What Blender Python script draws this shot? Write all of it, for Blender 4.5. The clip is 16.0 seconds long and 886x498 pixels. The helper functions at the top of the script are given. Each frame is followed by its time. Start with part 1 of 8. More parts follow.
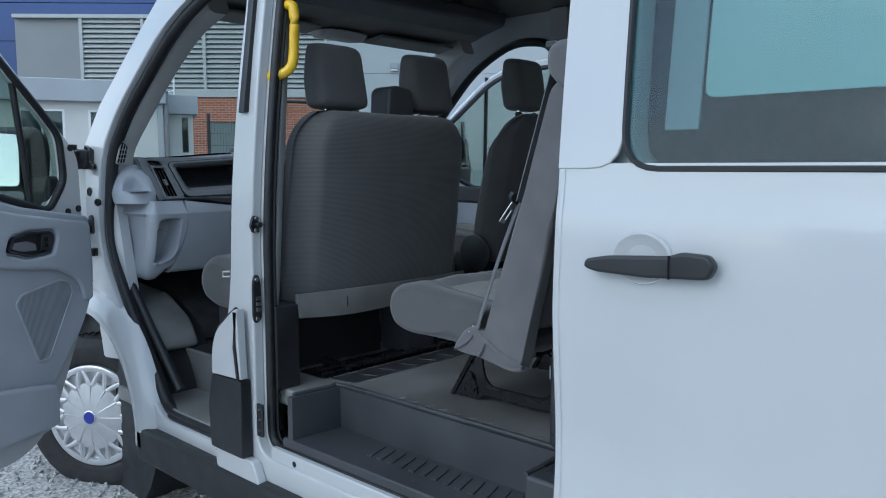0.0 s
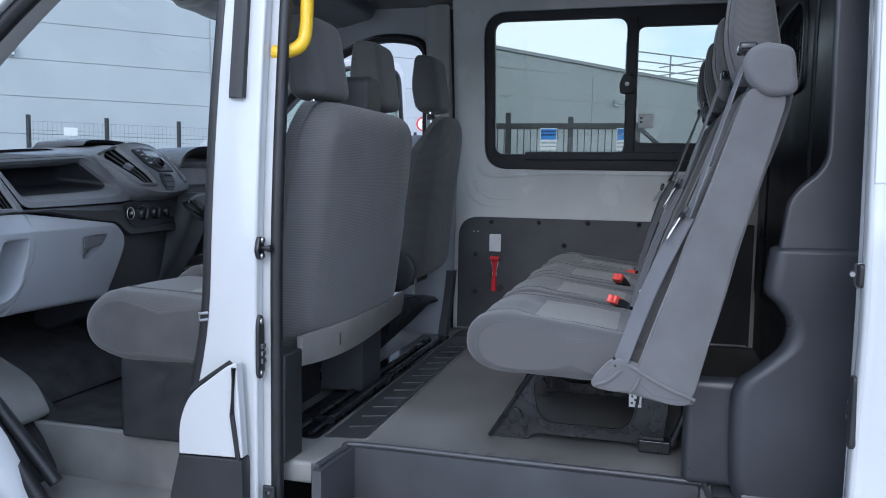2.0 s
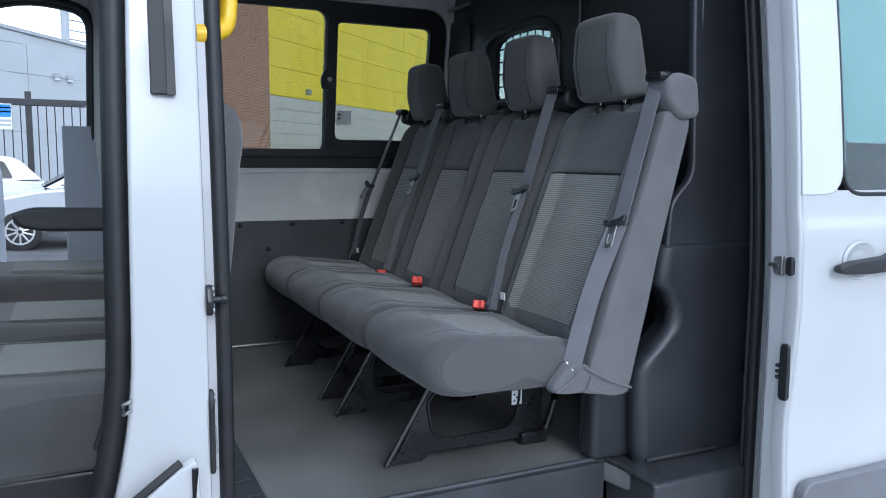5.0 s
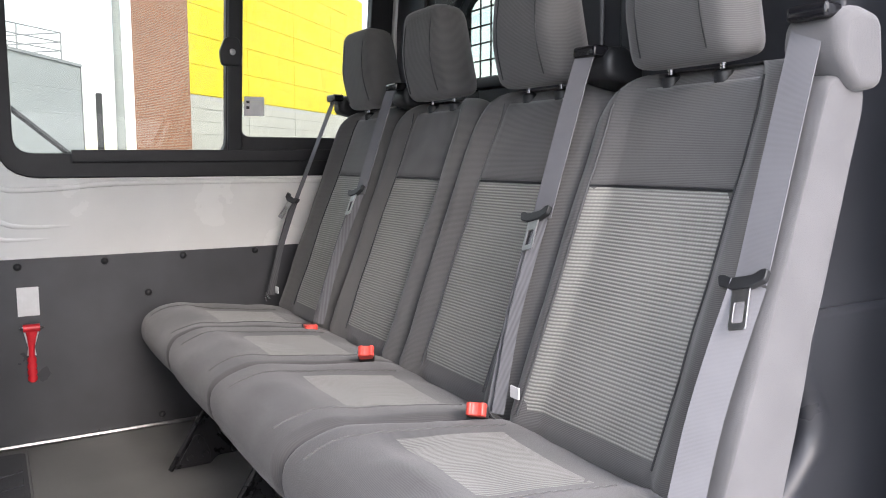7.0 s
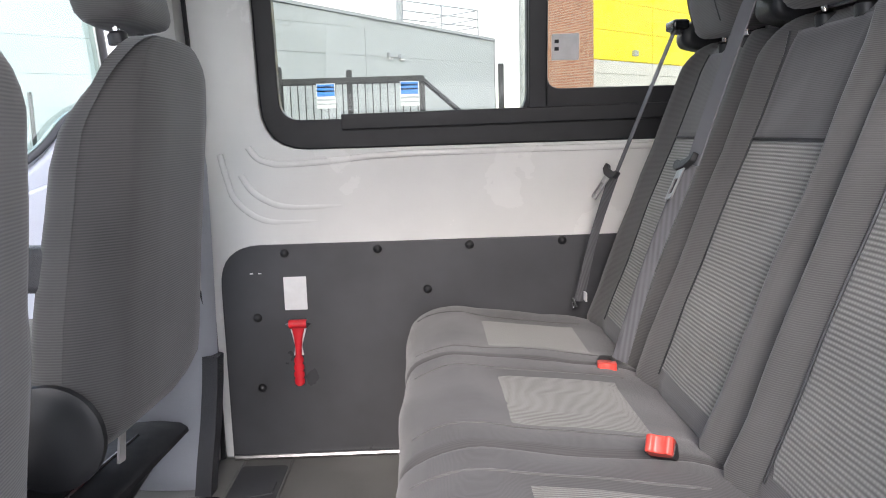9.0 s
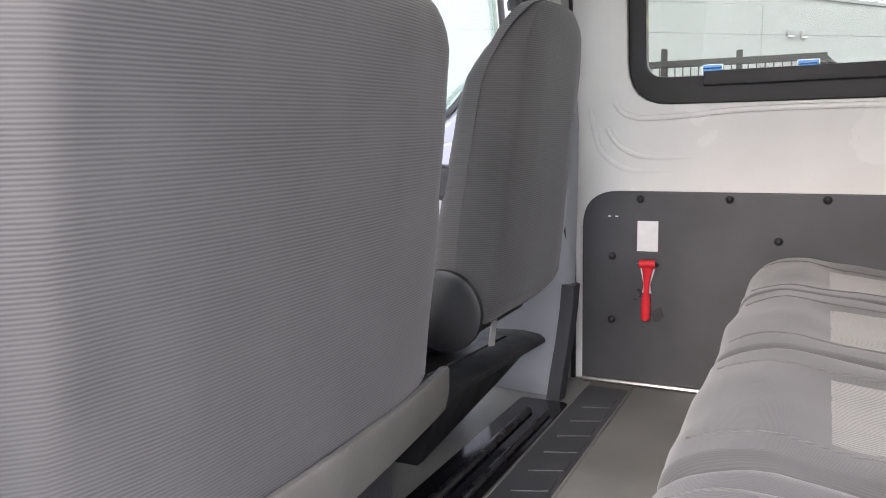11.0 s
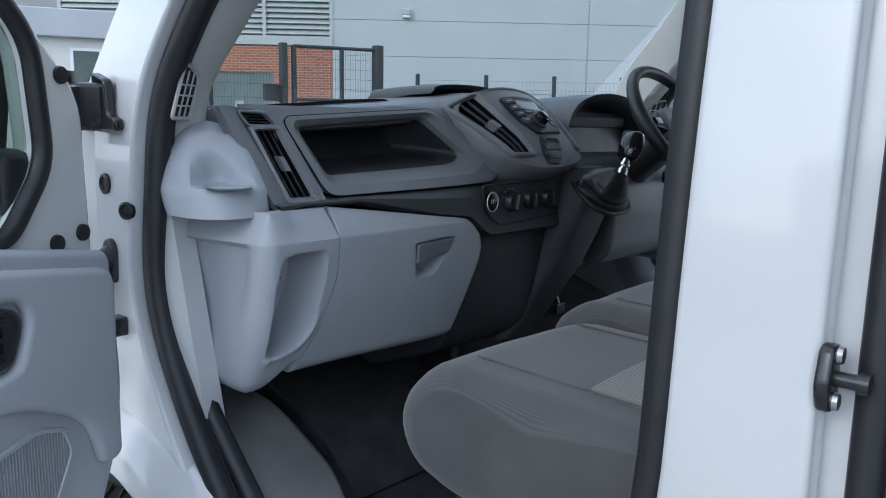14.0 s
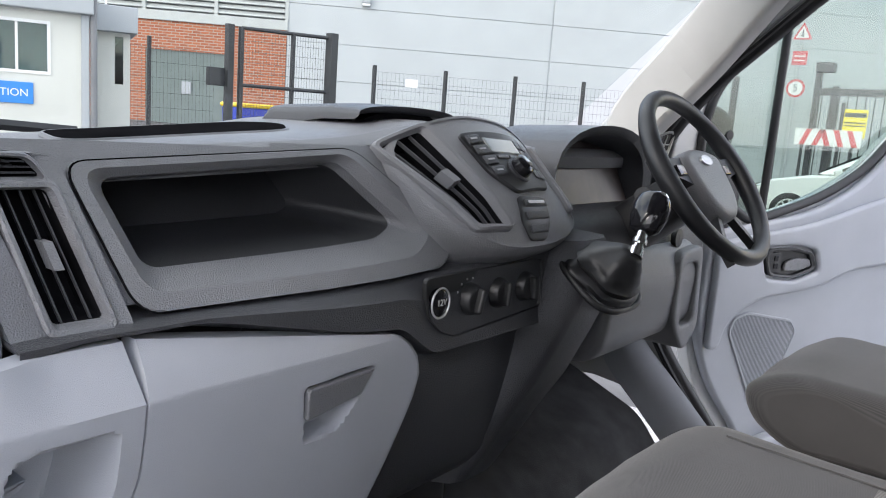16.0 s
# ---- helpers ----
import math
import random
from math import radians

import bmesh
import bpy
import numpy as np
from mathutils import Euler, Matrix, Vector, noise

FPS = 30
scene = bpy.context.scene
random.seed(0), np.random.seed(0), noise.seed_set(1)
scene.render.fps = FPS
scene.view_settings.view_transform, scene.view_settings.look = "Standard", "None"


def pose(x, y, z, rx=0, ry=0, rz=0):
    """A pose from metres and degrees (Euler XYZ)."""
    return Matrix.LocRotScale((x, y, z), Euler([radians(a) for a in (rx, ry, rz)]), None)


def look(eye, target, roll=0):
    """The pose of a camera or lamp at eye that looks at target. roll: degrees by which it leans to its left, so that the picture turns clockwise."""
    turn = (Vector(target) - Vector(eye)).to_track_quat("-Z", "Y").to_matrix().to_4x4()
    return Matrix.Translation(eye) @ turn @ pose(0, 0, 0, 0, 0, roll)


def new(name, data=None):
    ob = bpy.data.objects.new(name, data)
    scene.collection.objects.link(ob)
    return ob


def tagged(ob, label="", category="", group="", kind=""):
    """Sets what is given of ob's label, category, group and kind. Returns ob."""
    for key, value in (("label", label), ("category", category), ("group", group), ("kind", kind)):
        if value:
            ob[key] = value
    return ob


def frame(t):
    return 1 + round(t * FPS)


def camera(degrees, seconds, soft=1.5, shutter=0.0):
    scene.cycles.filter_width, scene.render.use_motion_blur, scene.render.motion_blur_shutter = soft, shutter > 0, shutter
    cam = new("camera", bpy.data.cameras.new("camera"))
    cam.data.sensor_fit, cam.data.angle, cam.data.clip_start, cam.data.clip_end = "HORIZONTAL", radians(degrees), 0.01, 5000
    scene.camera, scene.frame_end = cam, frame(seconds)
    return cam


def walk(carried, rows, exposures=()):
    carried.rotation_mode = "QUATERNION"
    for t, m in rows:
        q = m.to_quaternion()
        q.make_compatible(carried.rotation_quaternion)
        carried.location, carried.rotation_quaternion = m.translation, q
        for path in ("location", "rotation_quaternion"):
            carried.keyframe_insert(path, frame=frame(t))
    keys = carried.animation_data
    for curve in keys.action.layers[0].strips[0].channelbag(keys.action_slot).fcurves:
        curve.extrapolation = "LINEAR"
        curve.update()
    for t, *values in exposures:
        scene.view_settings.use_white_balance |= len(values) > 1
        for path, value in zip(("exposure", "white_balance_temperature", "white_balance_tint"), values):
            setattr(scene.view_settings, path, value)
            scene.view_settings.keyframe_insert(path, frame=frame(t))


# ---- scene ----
import mathutils
from mathutils.bvhtree import BVHTree

cam = camera(59.6, 16.0, soft=1.0)
METRES, EYE, TILT, LEAN, TURN = 6.65, 1.432, -6.0, 0.0, -47.0
ROWS = [
    (0.0, 0.0, 0.0, 0.0, -0.0, 0.0, 0.0),
    (0.5, -0.0417, 0.0283, 0.0056, -4.99, 0.05, 0.17),
    (1.0, -0.0757, 0.06, 0.0037, -11.6, 0.14, 0.37),
    (1.5, -0.1136, 0.0845, 0.0058, -19.35, 0.02, 1.02),
    (2.0, -0.1634, 0.095, 0.0102, -27.73, -0.16, 1.86),
    (2.5, -0.1885, 0.1273, 0.0096, -36.49, -0.36, 2.71),
    (3.0, -0.2171, 0.1527, 0.0156, -45.14, -0.88, 3.45),
    (3.5, -0.2534, 0.1746, 0.0236, -53.31, -1.34, 3.97),
    (4.0, -0.2567, 0.2049, 0.0248, -60.55, -1.94, 4.33),
    (4.5, -0.2629, 0.229, 0.029, -66.58, -2.8, 4.65),
    (8.0, -0.077, 0.3017, 0.0441, -66.38, -5.42, 6.51),
    (8.5, -0.0485, 0.3157, 0.0463, -57.62, -5.25, 6.6),
    (9.0, -0.0298, 0.3203, 0.0436, -44.02, -4.33, 5.96),
    (9.5, -0.0163, 0.321, 0.0399, -31.21, -3.56, 4.95),
    (12.0, -0.0764, 0.2301, 0.02, -6.68, -3.06, 0.7),
    (12.5, -0.0986, 0.2196, 0.0203, -1.28, -3.14, -0.3),
    (13.0, -0.1283, 0.2229, 0.0216, 0.43, -2.87, -0.61),
    (13.5, -0.1419, 0.2427, 0.0247, -0.12, -2.9, -0.44),
    (14.0, -0.1402, 0.284, 0.0318, -1.31, -3.1, -0.78),
    (14.5, -0.144, 0.3171, 0.039, -2.81, -3.33, -1.28),
    (15.0, -0.1456, 0.3433, 0.0477, -3.91, -3.54, -2.1),
    (15.5, -0.1358, 0.3688, 0.053, -4.32, -3.61, -3.11),
    (16.0, -0.1318, 0.3823, 0.0549, -4.72, -3.49, -3.66),
]
START = pose(-2.38, -2.142, EYE, TILT, LEAN, TURN)
# the clip's camera opens up as it goes into the van and closes again outside
EXPOSURES = [(0.0, -0.55, 5500, 4), (1.5, 0.0, 5500, 10), (2.0, 0.15, 5600, 12), (3.0, 0.25, 5800, 20), (4.0, 0.05, 5600, 10), (4.7, 0.0, 5500, 9), (6.8, 1.33, 6800, 18), (8.0, 1.54, 6700, 18), (9.7, 1.63, 6800, 18), (11.8, 1.58, 7000, 20), (12.0, 1.48, 7000, 20), (12.5, 0.95, 6800, 18), (13.0, 0.45, 6600, 18), (13.4, 0.08, 6100, 14), (14.1, -0.08, 5800, 8), (14.6, 0.14, 5800, 6), (15.0, 0.5, 6500, 14), (16.0, 0.78, 6800, 16)]
# where the camera slows or picks up its turn beside the long sweeps
PAUSES = [
    (4.7, look((-2.437, 0.212, 1.495), (-0.628, -0.605, 1.288), 0.6)),
    (6.8, look((-1.611, -0.068, 1.514), (0.086, -1.101, 1.289), 0.1)),
    (7.0, look((-1.533, -0.124, 1.513), (0.181, -1.130, 1.287), 0.0)),
    (7.5, look((-1.379, -0.294, 1.512), (0.382, -1.209, 1.267), -0.5)),
    (9.7, look((-0.874, -0.597, 1.471), (1.031, -0.072, 1.160), -1.71)),
    (11.8, look((-1.517, -0.695, 1.396), (0.134, 0.393, 1.089), -0.39)),
]
walk(cam, sorted([(t, START @ pose(METRES * x, METRES * y, METRES * z, 90 + pitch, roll, yaw)) for t, x, y, z, yaw, pitch, roll in ROWS] + PAUSES, key=lambda row: row[0]), EXPOSURES)

# ---- sky and sun ----
SUN_ELEV, SUN_AZ = 30.0, 272.0  # degrees; azimuth counted from +Y towards +X
world = bpy.data.worlds.new("sky")
scene.world = world
world.use_nodes = True
wn, wl = world.node_tree.nodes, world.node_tree.links
wn.clear()
w_out, w_bg = wn.new("ShaderNodeOutputWorld"), wn.new("ShaderNodeBackground")
w_sky, w_noise, w_ramp, w_mix = wn.new("ShaderNodeTexSky"), wn.new("ShaderNodeTexNoise"), wn.new("ShaderNodeValToRGB"), wn.new("ShaderNodeMix")
w_map, w_co = wn.new("ShaderNodeMapping"), wn.new("ShaderNodeTexCoord")
w_sky.sky_type, w_sky.sun_disc = "NISHITA", False
w_sky.sun_elevation, w_sky.sun_rotation = radians(SUN_ELEV), radians(SUN_AZ)
w_map.inputs["Scale"].default_value = (1, 1, 2.6)
w_noise.inputs["Scale"].default_value, w_noise.inputs["Detail"].default_value = 2.3, 8
w_ramp.color_ramp.elements[0].position, w_ramp.color_ramp.elements[1].position = 0.40, 0.56
w_mix.data_type = "RGBA"
w_mix.inputs["B"].default_value = (7.0, 7.4, 7.9, 1)
w_bg.inputs["Strength"].default_value = 0.30
wl.new(w_co.outputs["Generated"], w_map.inputs["Vector"])
wl.new(w_map.outputs["Vector"], w_noise.inputs["Vector"])
wl.new(w_noise.outputs["Fac"], w_ramp.inputs["Fac"])
wl.new(w_ramp.outputs["Color"], w_mix.inputs["Factor"])
wl.new(w_sky.outputs["Color"], w_mix.inputs["A"])
wl.new(w_mix.outputs["Result"], w_bg.inputs["Color"])
wl.new(w_bg.outputs["Background"], w_out.inputs["Surface"])
sun = new("sun", bpy.data.lights.new("sun", "SUN"))
sun.data.energy, sun.data.angle, sun.data.color = 0.85, radians(20), (1.0, 0.97, 0.92)
sun.matrix_world = look(Vector((math.sin(radians(SUN_AZ)) * 30, math.cos(radians(SUN_AZ)) * 30, 30 * math.tan(radians(SUN_ELEV)))), (0, 0, 0))


# ---- materials ----
def material(name, colour, rough=0.5, metal=0.0, spots=0.0, scale=30.0, bump=0.0, bump_scale=200.0, coat=0.0, worn=0.0, stretch=(1, 1, 1)):
    """A surface with a coarse change of tone (spots, at scale per metre) and a fine grain in relief (bump)."""
    m = bpy.data.materials.new(name)
    m.use_nodes = True
    n, l = m.node_tree.nodes, m.node_tree.links
    b = n["Principled BSDF"]
    b.inputs["Base Color"].default_value = (*colour, 1)
    b.inputs["Roughness"].default_value, b.inputs["Metallic"].default_value = rough, metal
    b.inputs["Coat Weight"].default_value, b.inputs["Coat Roughness"].default_value = coat, 0.06
    co, mp = n.new("ShaderNodeTexCoord"), n.new("ShaderNodeMapping")
    mp.inputs["Scale"].default_value = stretch
    l.new(co.outputs["Object"], mp.inputs["Vector"])
    if spots:
        t, r, x = n.new("ShaderNodeTexNoise"), n.new("ShaderNodeMapRange"), n.new("ShaderNodeMix")
        t.inputs["Scale"].default_value, t.inputs["Detail"].default_value = scale, 6
        r.inputs["From Min"].default_value, r.inputs["From Max"].default_value = 0.3, 0.7
        r.inputs["To Min"].default_value, r.inputs["To Max"].default_value = 1 - spots, 1 + spots
        x.data_type, x.blend_type = "RGBA", "MULTIPLY"
        x.inputs["Factor"].default_value = 1.0
        x.inputs["A"].default_value = (*colour, 1)
        l.new(mp.outputs["Vector"], t.inputs["Vector"])
        l.new(t.outputs["Fac"], r.inputs["Value"])
        l.new(r.outputs["Result"], x.inputs["B"])
        l.new(x.outputs["Result"], b.inputs["Base Color"])
        if worn:
            q = n.new("ShaderNodeMapRange")
            q.inputs["From Min"].default_value, q.inputs["From Max"].default_value = 0.3, 0.7
            q.inputs["To Min"].default_value, q.inputs["To Max"].default_value = max(rough - worn, 0.02), min(rough + worn, 1)
            l.new(t.outputs["Fac"], q.inputs["Value"])
            l.new(q.outputs["Result"], b.inputs["Roughness"])
    if bump:
        t, u = n.new("ShaderNodeTexNoise"), n.new("ShaderNodeBump")
        t.inputs["Scale"].default_value, t.inputs["Detail"].default_value = bump_scale, 3
        u.inputs["Strength"].default_value, u.inputs["Distance"].default_value = bump, 0.002
        l.new(mp.outputs["Vector"], t.inputs["Vector"])
        l.new(t.outputs["Fac"], u.inputs["Height"])
        l.new(u.outputs["Normal"], b.inputs["Normal"])
    return m


def woven(name, colour, second, pitch, axes="XZ", strength=0.5, rows_only=False, sheen=0.25):
    """Cloth: fine ribs or a small weave, in relief and in tone."""
    m = material(name, colour, 0.9, spots=0.18, scale=9.0)
    n, l = m.node_tree.nodes, m.node_tree.links
    b = n["Principled BSDF"]
    b.inputs["Sheen Weight"].default_value = sheen
    b.inputs["Specular IOR Level"].default_value = 0.25
    co = n.new("ShaderNodeTexCoord")
    waves = []
    for ax in axes:
        w = n.new("ShaderNodeTexWave")
        w.bands_direction, w.wave_profile = ax, "SIN"
        w.inputs["Scale"].default_value = 0.314 / pitch
        w.inputs["Distortion"].default_value, w.inputs["Detail"].default_value = 0.15, 1
        l.new(co.outputs["Object"], w.inputs["Vector"])
        waves.append(w)
    h = waves[0].outputs["Fac"]
    if len(waves) > 1:
        k, q = n.new("ShaderNodeMath"), n.new("ShaderNodeMapRange")
        k.operation = "MULTIPLY"
        q.inputs["To Min"].default_value = 0.8
        l.new(waves[1].outputs["Fac"], q.inputs["Value"])
        l.new(h, k.inputs[0])
        l.new(q.outputs["Result"], k.inputs[1])
        h = k.outputs[0]
    x = n.new("ShaderNodeMix")
    x.data_type = "RGBA"
    old = b.inputs["Base Color"].links[0].from_socket
    l.new(h, x.inputs["Factor"])
    l.new(old, x.inputs["A"])
    x.inputs["B"].default_value = (*second, 1)
    l.new(x.outputs["Result"], b.inputs["Base Color"])
    u = n.new("ShaderNodeBump")
    u.inputs["Strength"].default_value, u.inputs["Distance"].default_value = strength, 0.0015
    l.new(h, u.inputs["Height"])
    l.new(u.outputs["Normal"], b.inputs["Normal"])
    return m


def glass(name, tint, clear=0.95, share=0.05, most=0.95):
    """A thin pane: mostly see-through, with a mirror's share by the angle of view."""
    m = bpy.data.materials.new(name)
    m.use_nodes = True
    n, l = m.node_tree.nodes, m.node_tree.links
    n.clear()
    o, x, t, g, f = (n.new("ShaderNode" + k) for k in ("OutputMaterial", "MixShader", "BsdfTransparent", "BsdfGlossy", "LayerWeight"))
    p, r = n.new("ShaderNodeMath"), n.new("ShaderNodeMapRange")
    t.inputs["Color"].default_value = (*[c * clear for c in tint], 1)
    g.inputs["Roughness"].default_value = 0.01
    f.inputs["Blend"].default_value = 0.5
    p.operation = "POWER"
    p.inputs[1].default_value = 4.5
    r.inputs["To Min"].default_value, r.inputs["To Max"].default_value = share, most
    l.new(f.outputs["Facing"], p.inputs[0])
    l.new(p.outputs[0], r.inputs["Value"])
    l.new(r.outputs["Result"], x.inputs["Fac"])
    l.new(t.outputs["BSDF"], x.inputs[1])
    l.new(g.outputs["BSDF"], x.inputs[2])
    l.new(x.outputs["Shader"], o.inputs["Surface"])
    return m


def bricks(name, a, b_, mortar, turn=False):
    m = material(name, a, 0.85, bump=0.3, bump_scale=60)
    n, l = m.node_tree.nodes, m.node_tree.links
    b = n["Principled BSDF"]
    t, co, u, mp = n.new("ShaderNodeTexBrick"), n.new("ShaderNodeTexCoord"), n.new("ShaderNodeBump"), n.new("ShaderNodeMapping")
    mp.inputs["Rotation"].default_value = (radians(90), 0, 0)
    t.inputs["Color1"].default_value, t.inputs["Color2"].default_value, t.inputs["Mortar"].default_value = (*a, 1), (*b_, 1), (*mortar, 1)
    t.inputs["Scale"].default_value, t.inputs["Mortar Size"].default_value = 1.0, 0.010
    t.inputs["Brick Width"].default_value, t.inputs["Row Height"].default_value = 0.225, 0.075
    l.new(co.outputs["Object"], mp.inputs["Vector"])
    l.new(mp.outputs["Vector"], t.inputs["Vector"])
    l.new(t.outputs["Color"], b.inputs["Base Color"])
    u.invert = True
    u.inputs["Strength"].default_value, u.inputs["Distance"].default_value = 0.6, 0.01
    l.new(t.outputs["Fac"], u.inputs["Height"])
    l.new(u.outputs["Normal"], b.inputs["Normal"])
    return m


WHITE = material("white_paint", (0.51, 0.518, 0.522), 0.22, spots=0.03, scale=3, coat=0.7, bump=0.015, bump_scale=700)
WHITE_IN = material("white_primer_paint", (0.74, 0.74, 0.715), 0.24, spots=0.05, scale=5, coat=0.25, worn=0.1)
BLACK = material("black_plastic", (0.018, 0.019, 0.021), 0.45, spots=0.25, scale=14, bump=0.12, bump_scale=900, worn=0.12)
RUBBER = material("seal_rubber", (0.013, 0.013, 0.015), 0.5, spots=0.3, scale=25, bump=0.1, bump_scale=300)
LINER_GREY = material("slate_vinyl_liner", (0.034, 0.036, 0.042), 0.34, spots=0.2, scale=5, bump=0.2, bump_scale=1100, worn=0.08)
LINER = material("black_vinyl_liner", (0.05, 0.052, 0.057), 0.36, spots=0.22, scale=5, bump=0.2, bump_scale=1100, worn=0.1)
GREY = material("grey_plastic", (0.37, 0.388, 0.42), 0.46, spots=0.06, scale=6, bump=0.3, bump_scale=900, worn=0.06)
PALE = material("pale_grey_trim", (0.46, 0.455, 0.44), 0.6, spots=0.06, scale=7, bump=0.1, bump_scale=900)
DASH = material("dark_dash_plastic", (0.046, 0.048, 0.054), 0.36, spots=0.14, scale=9, bump=0.9, bump_scale=520, worn=0.06)
# dash plastic made near-black: the shade inside the shelf is in this colour
WELL = material("shaded_well_plastic", (0.022, 0.023, 0.026), 0.5, spots=0.15, scale=9, bump=0.3, bump_scale=520)
# lighter than DASH: on frame and pod the sheen is partly in this colour
DASH_TOP = material("dash_top_plastic", (0.155, 0.158, 0.170), 0.34, spots=0.12, scale=8, bump=0.9, bump_scale=520)
DASH_TOP.node_tree.nodes["Principled BSDF"].inputs["Specular IOR Level"].default_value = 0.8
GLOSS = material("gloss_black", (0.010, 0.010, 0.012), 0.12, spots=0.1, scale=20)
# near-black without gloss, painted where hollows and gaps should look unlit
SHADE_BLACK = material("shade_black", (0.008, 0.008, 0.009), 0.9, spots=0.2, scale=20)
SHADE_BLACK.node_tree.nodes["Principled BSDF"].inputs["Specular IOR Level"].default_value = 0.0
PERF = woven("perforated_grille", (0.17, 0.18, 0.20), (0.30, 0.315, 0.34), 0.0055, "YZ", 0.8)
CARPET = material("footwell_carpet", (0.038, 0.038, 0.040), 0.85, spots=0.35, scale=14, bump=0.6, bump_scale=420)
CARPET.node_tree.nodes["Principled BSDF"].inputs["Specular IOR Level"].default_value = 0.25
HEADLINER = material("headliner_felt", (0.22, 0.215, 0.205), 0.95, spots=0.1, scale=8, bump=0.3, bump_scale=500)
FLAP = material("flap_cloth", (0.19, 0.182, 0.172), 0.6, spots=0.2, scale=9, bump=0.25, bump_scale=700, worn=0.1)
FLOOR = material("rubber_floor", (0.19, 0.188, 0.18), 0.40, spots=0.35, scale=3.5, bump=0.3, bump_scale=420, worn=0.12)
CLOTH = woven("dark_rib_cloth", (0.082, 0.081, 0.081), (0.116, 0.114, 0.112), 0.0026, "Z", 0.22)
CLOTH_SEAT = woven("dark_seat_cloth", (0.072, 0.071, 0.072), (0.090, 0.088, 0.088), 0.0030, "X", 0.12)
INSERT = woven("grey_check_cloth", (0.135, 0.135, 0.125), (0.31, 0.308, 0.285), 0.0058, "ZX", 0.7)
INSERT_SEAT = woven("grey_seat_check_cloth", (0.13, 0.13, 0.120), (0.215, 0.213, 0.195), 0.0052, "XY", 0.5)
VINYL = woven("grey_back_cloth", (0.088, 0.087, 0.087), (0.122, 0.121, 0.120), 0.0042, "Z", 0.25)
# VINYL darkened for the driver's back, which gets less light
VINYL_DARK = woven("shaded_back_cloth", (0.068, 0.067, 0.068), (0.096, 0.095, 0.095), 0.0042, "Z", 0.25)
FLANK = material("grey_flank_cloth", (0.118, 0.116, 0.119), 0.9, spots=0.14, scale=10, bump=0.4, bump_scale=700)
FLANK.node_tree.nodes["Principled BSDF"].inputs["Sheen Weight"].default_value = 0.25
BELT = woven("belt_webbing", (0.145, 0.146, 0.156), (0.152, 0.153, 0.163), 0.0016, "Z", 0.08, sheen=0.05)
# BELT again but darker, the shade among the folds put into its colour
BELT_SHADE = woven("shaded_webbing", (0.095, 0.096, 0.104), (0.12, 0.122, 0.13), 0.003, "X", 0.3)
STEEL = material("black_painted_steel", (0.014, 0.014, 0.016), 0.28, spots=0.2, scale=15, worn=0.1)
CHROME = material("chrome", (0.75, 0.75, 0.76), 0.12, 1.0)
ZINC = material("bare_steel", (0.42, 0.42, 0.42), 0.35, 1.0, spots=0.2, scale=60)
SILVER = material("silver_paint", (0.58, 0.58, 0.59), 0.34, 0.5, spots=0.08, scale=20)
TYRE = material("tyre_rubber", (0.020, 0.020, 0.021), 0.75, spots=0.35, scale=18, bump=0.3, bump_scale=150)
YELLOW_GRIP = material("yellow_grip", (0.80, 0.50, 0.015), 0.35, spots=0.06, scale=15, coat=0.2)
RED = material("red_plastic", (0.62, 0.02, 0.03), 0.35, spots=0.1, scale=40)
CORAL = material("red_button", (0.75, 0.08, 0.06), 0.35, spots=0.1, scale=60)
ORANGE = material("orange_button", (0.80, 0.20, 0.03), 0.4)
CARD = material("white_card", (0.75, 0.75, 0.75), 0.7, spots=0.06, scale=40)
BLUE = material("blue_badge", (0.02, 0.035, 0.30), 0.25, coat=0.4)
SCREEN = material("lcd_glass", (0.16, 0.18, 0.18), 0.15)
# mottled brown base colour stands in for the reflection on the dials
DIAL = material("dial_reflection", (0.05, 0.036, 0.032), 0.4, spots=0.4, scale=18)
MIRROR = material("mirror", (0.9, 0.92, 0.93), 0.01, 1.0)
CLEAR = glass("clear_glass", (0.82, 0.87, 0.85), 0.95, 0.03, 0.25)
TINT = glass("side_glass", (0.66, 0.74, 0.70))
CREW_TINT = glass("crew_window_glass", (0.66, 0.685, 0.645))
DARK_GLASS = glass("dark_glass", (0.66, 0.78, 0.78), 1.0, 0.05)
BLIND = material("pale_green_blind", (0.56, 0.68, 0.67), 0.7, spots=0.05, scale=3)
GRAVEL = material("gravel", (0.42, 0.41, 0.395), 0.9, spots=0.6, scale=60, bump=0.8, bump_scale=90)
ASPHALT = material("asphalt", (0.10, 0.10, 0.10), 0.85, spots=0.25, scale=2, bump=0.5, bump_scale=120)
CLAD = material("grey_cladding", (0.42, 0.445, 0.46), 0.5, spots=0.05, scale=0.8)
# CLAD darkened; on the warehouse end wall the colour carries its shade
CLAD_DARK = material("grey_cladding_shaded", (0.24, 0.25, 0.255), 0.5, spots=0.05, scale=0.8)
CLAD_BLUE = material("blue_cladding", (0.035, 0.075, 0.22), 0.45, spots=0.06, scale=0.8)
LOUVRE = material("louvre_metal", (0.42, 0.44, 0.43), 0.45, spots=0.06, scale=3)
RENDERED = material("cream_panel", (0.58, 0.58, 0.54), 0.6, spots=0.06, scale=2)
FASCIA = material("grey_fascia", (0.36, 0.38, 0.40), 0.55, spots=0.06, scale=2)
CLAD_WHITE = material("white_cladding", (0.62, 0.60, 0.55), 0.5, spots=0.05, scale=0.8)
YELLOW = material("yellow_cladding", (0.98, 0.76, 0.002), 0.45, spots=0.04, scale=1)
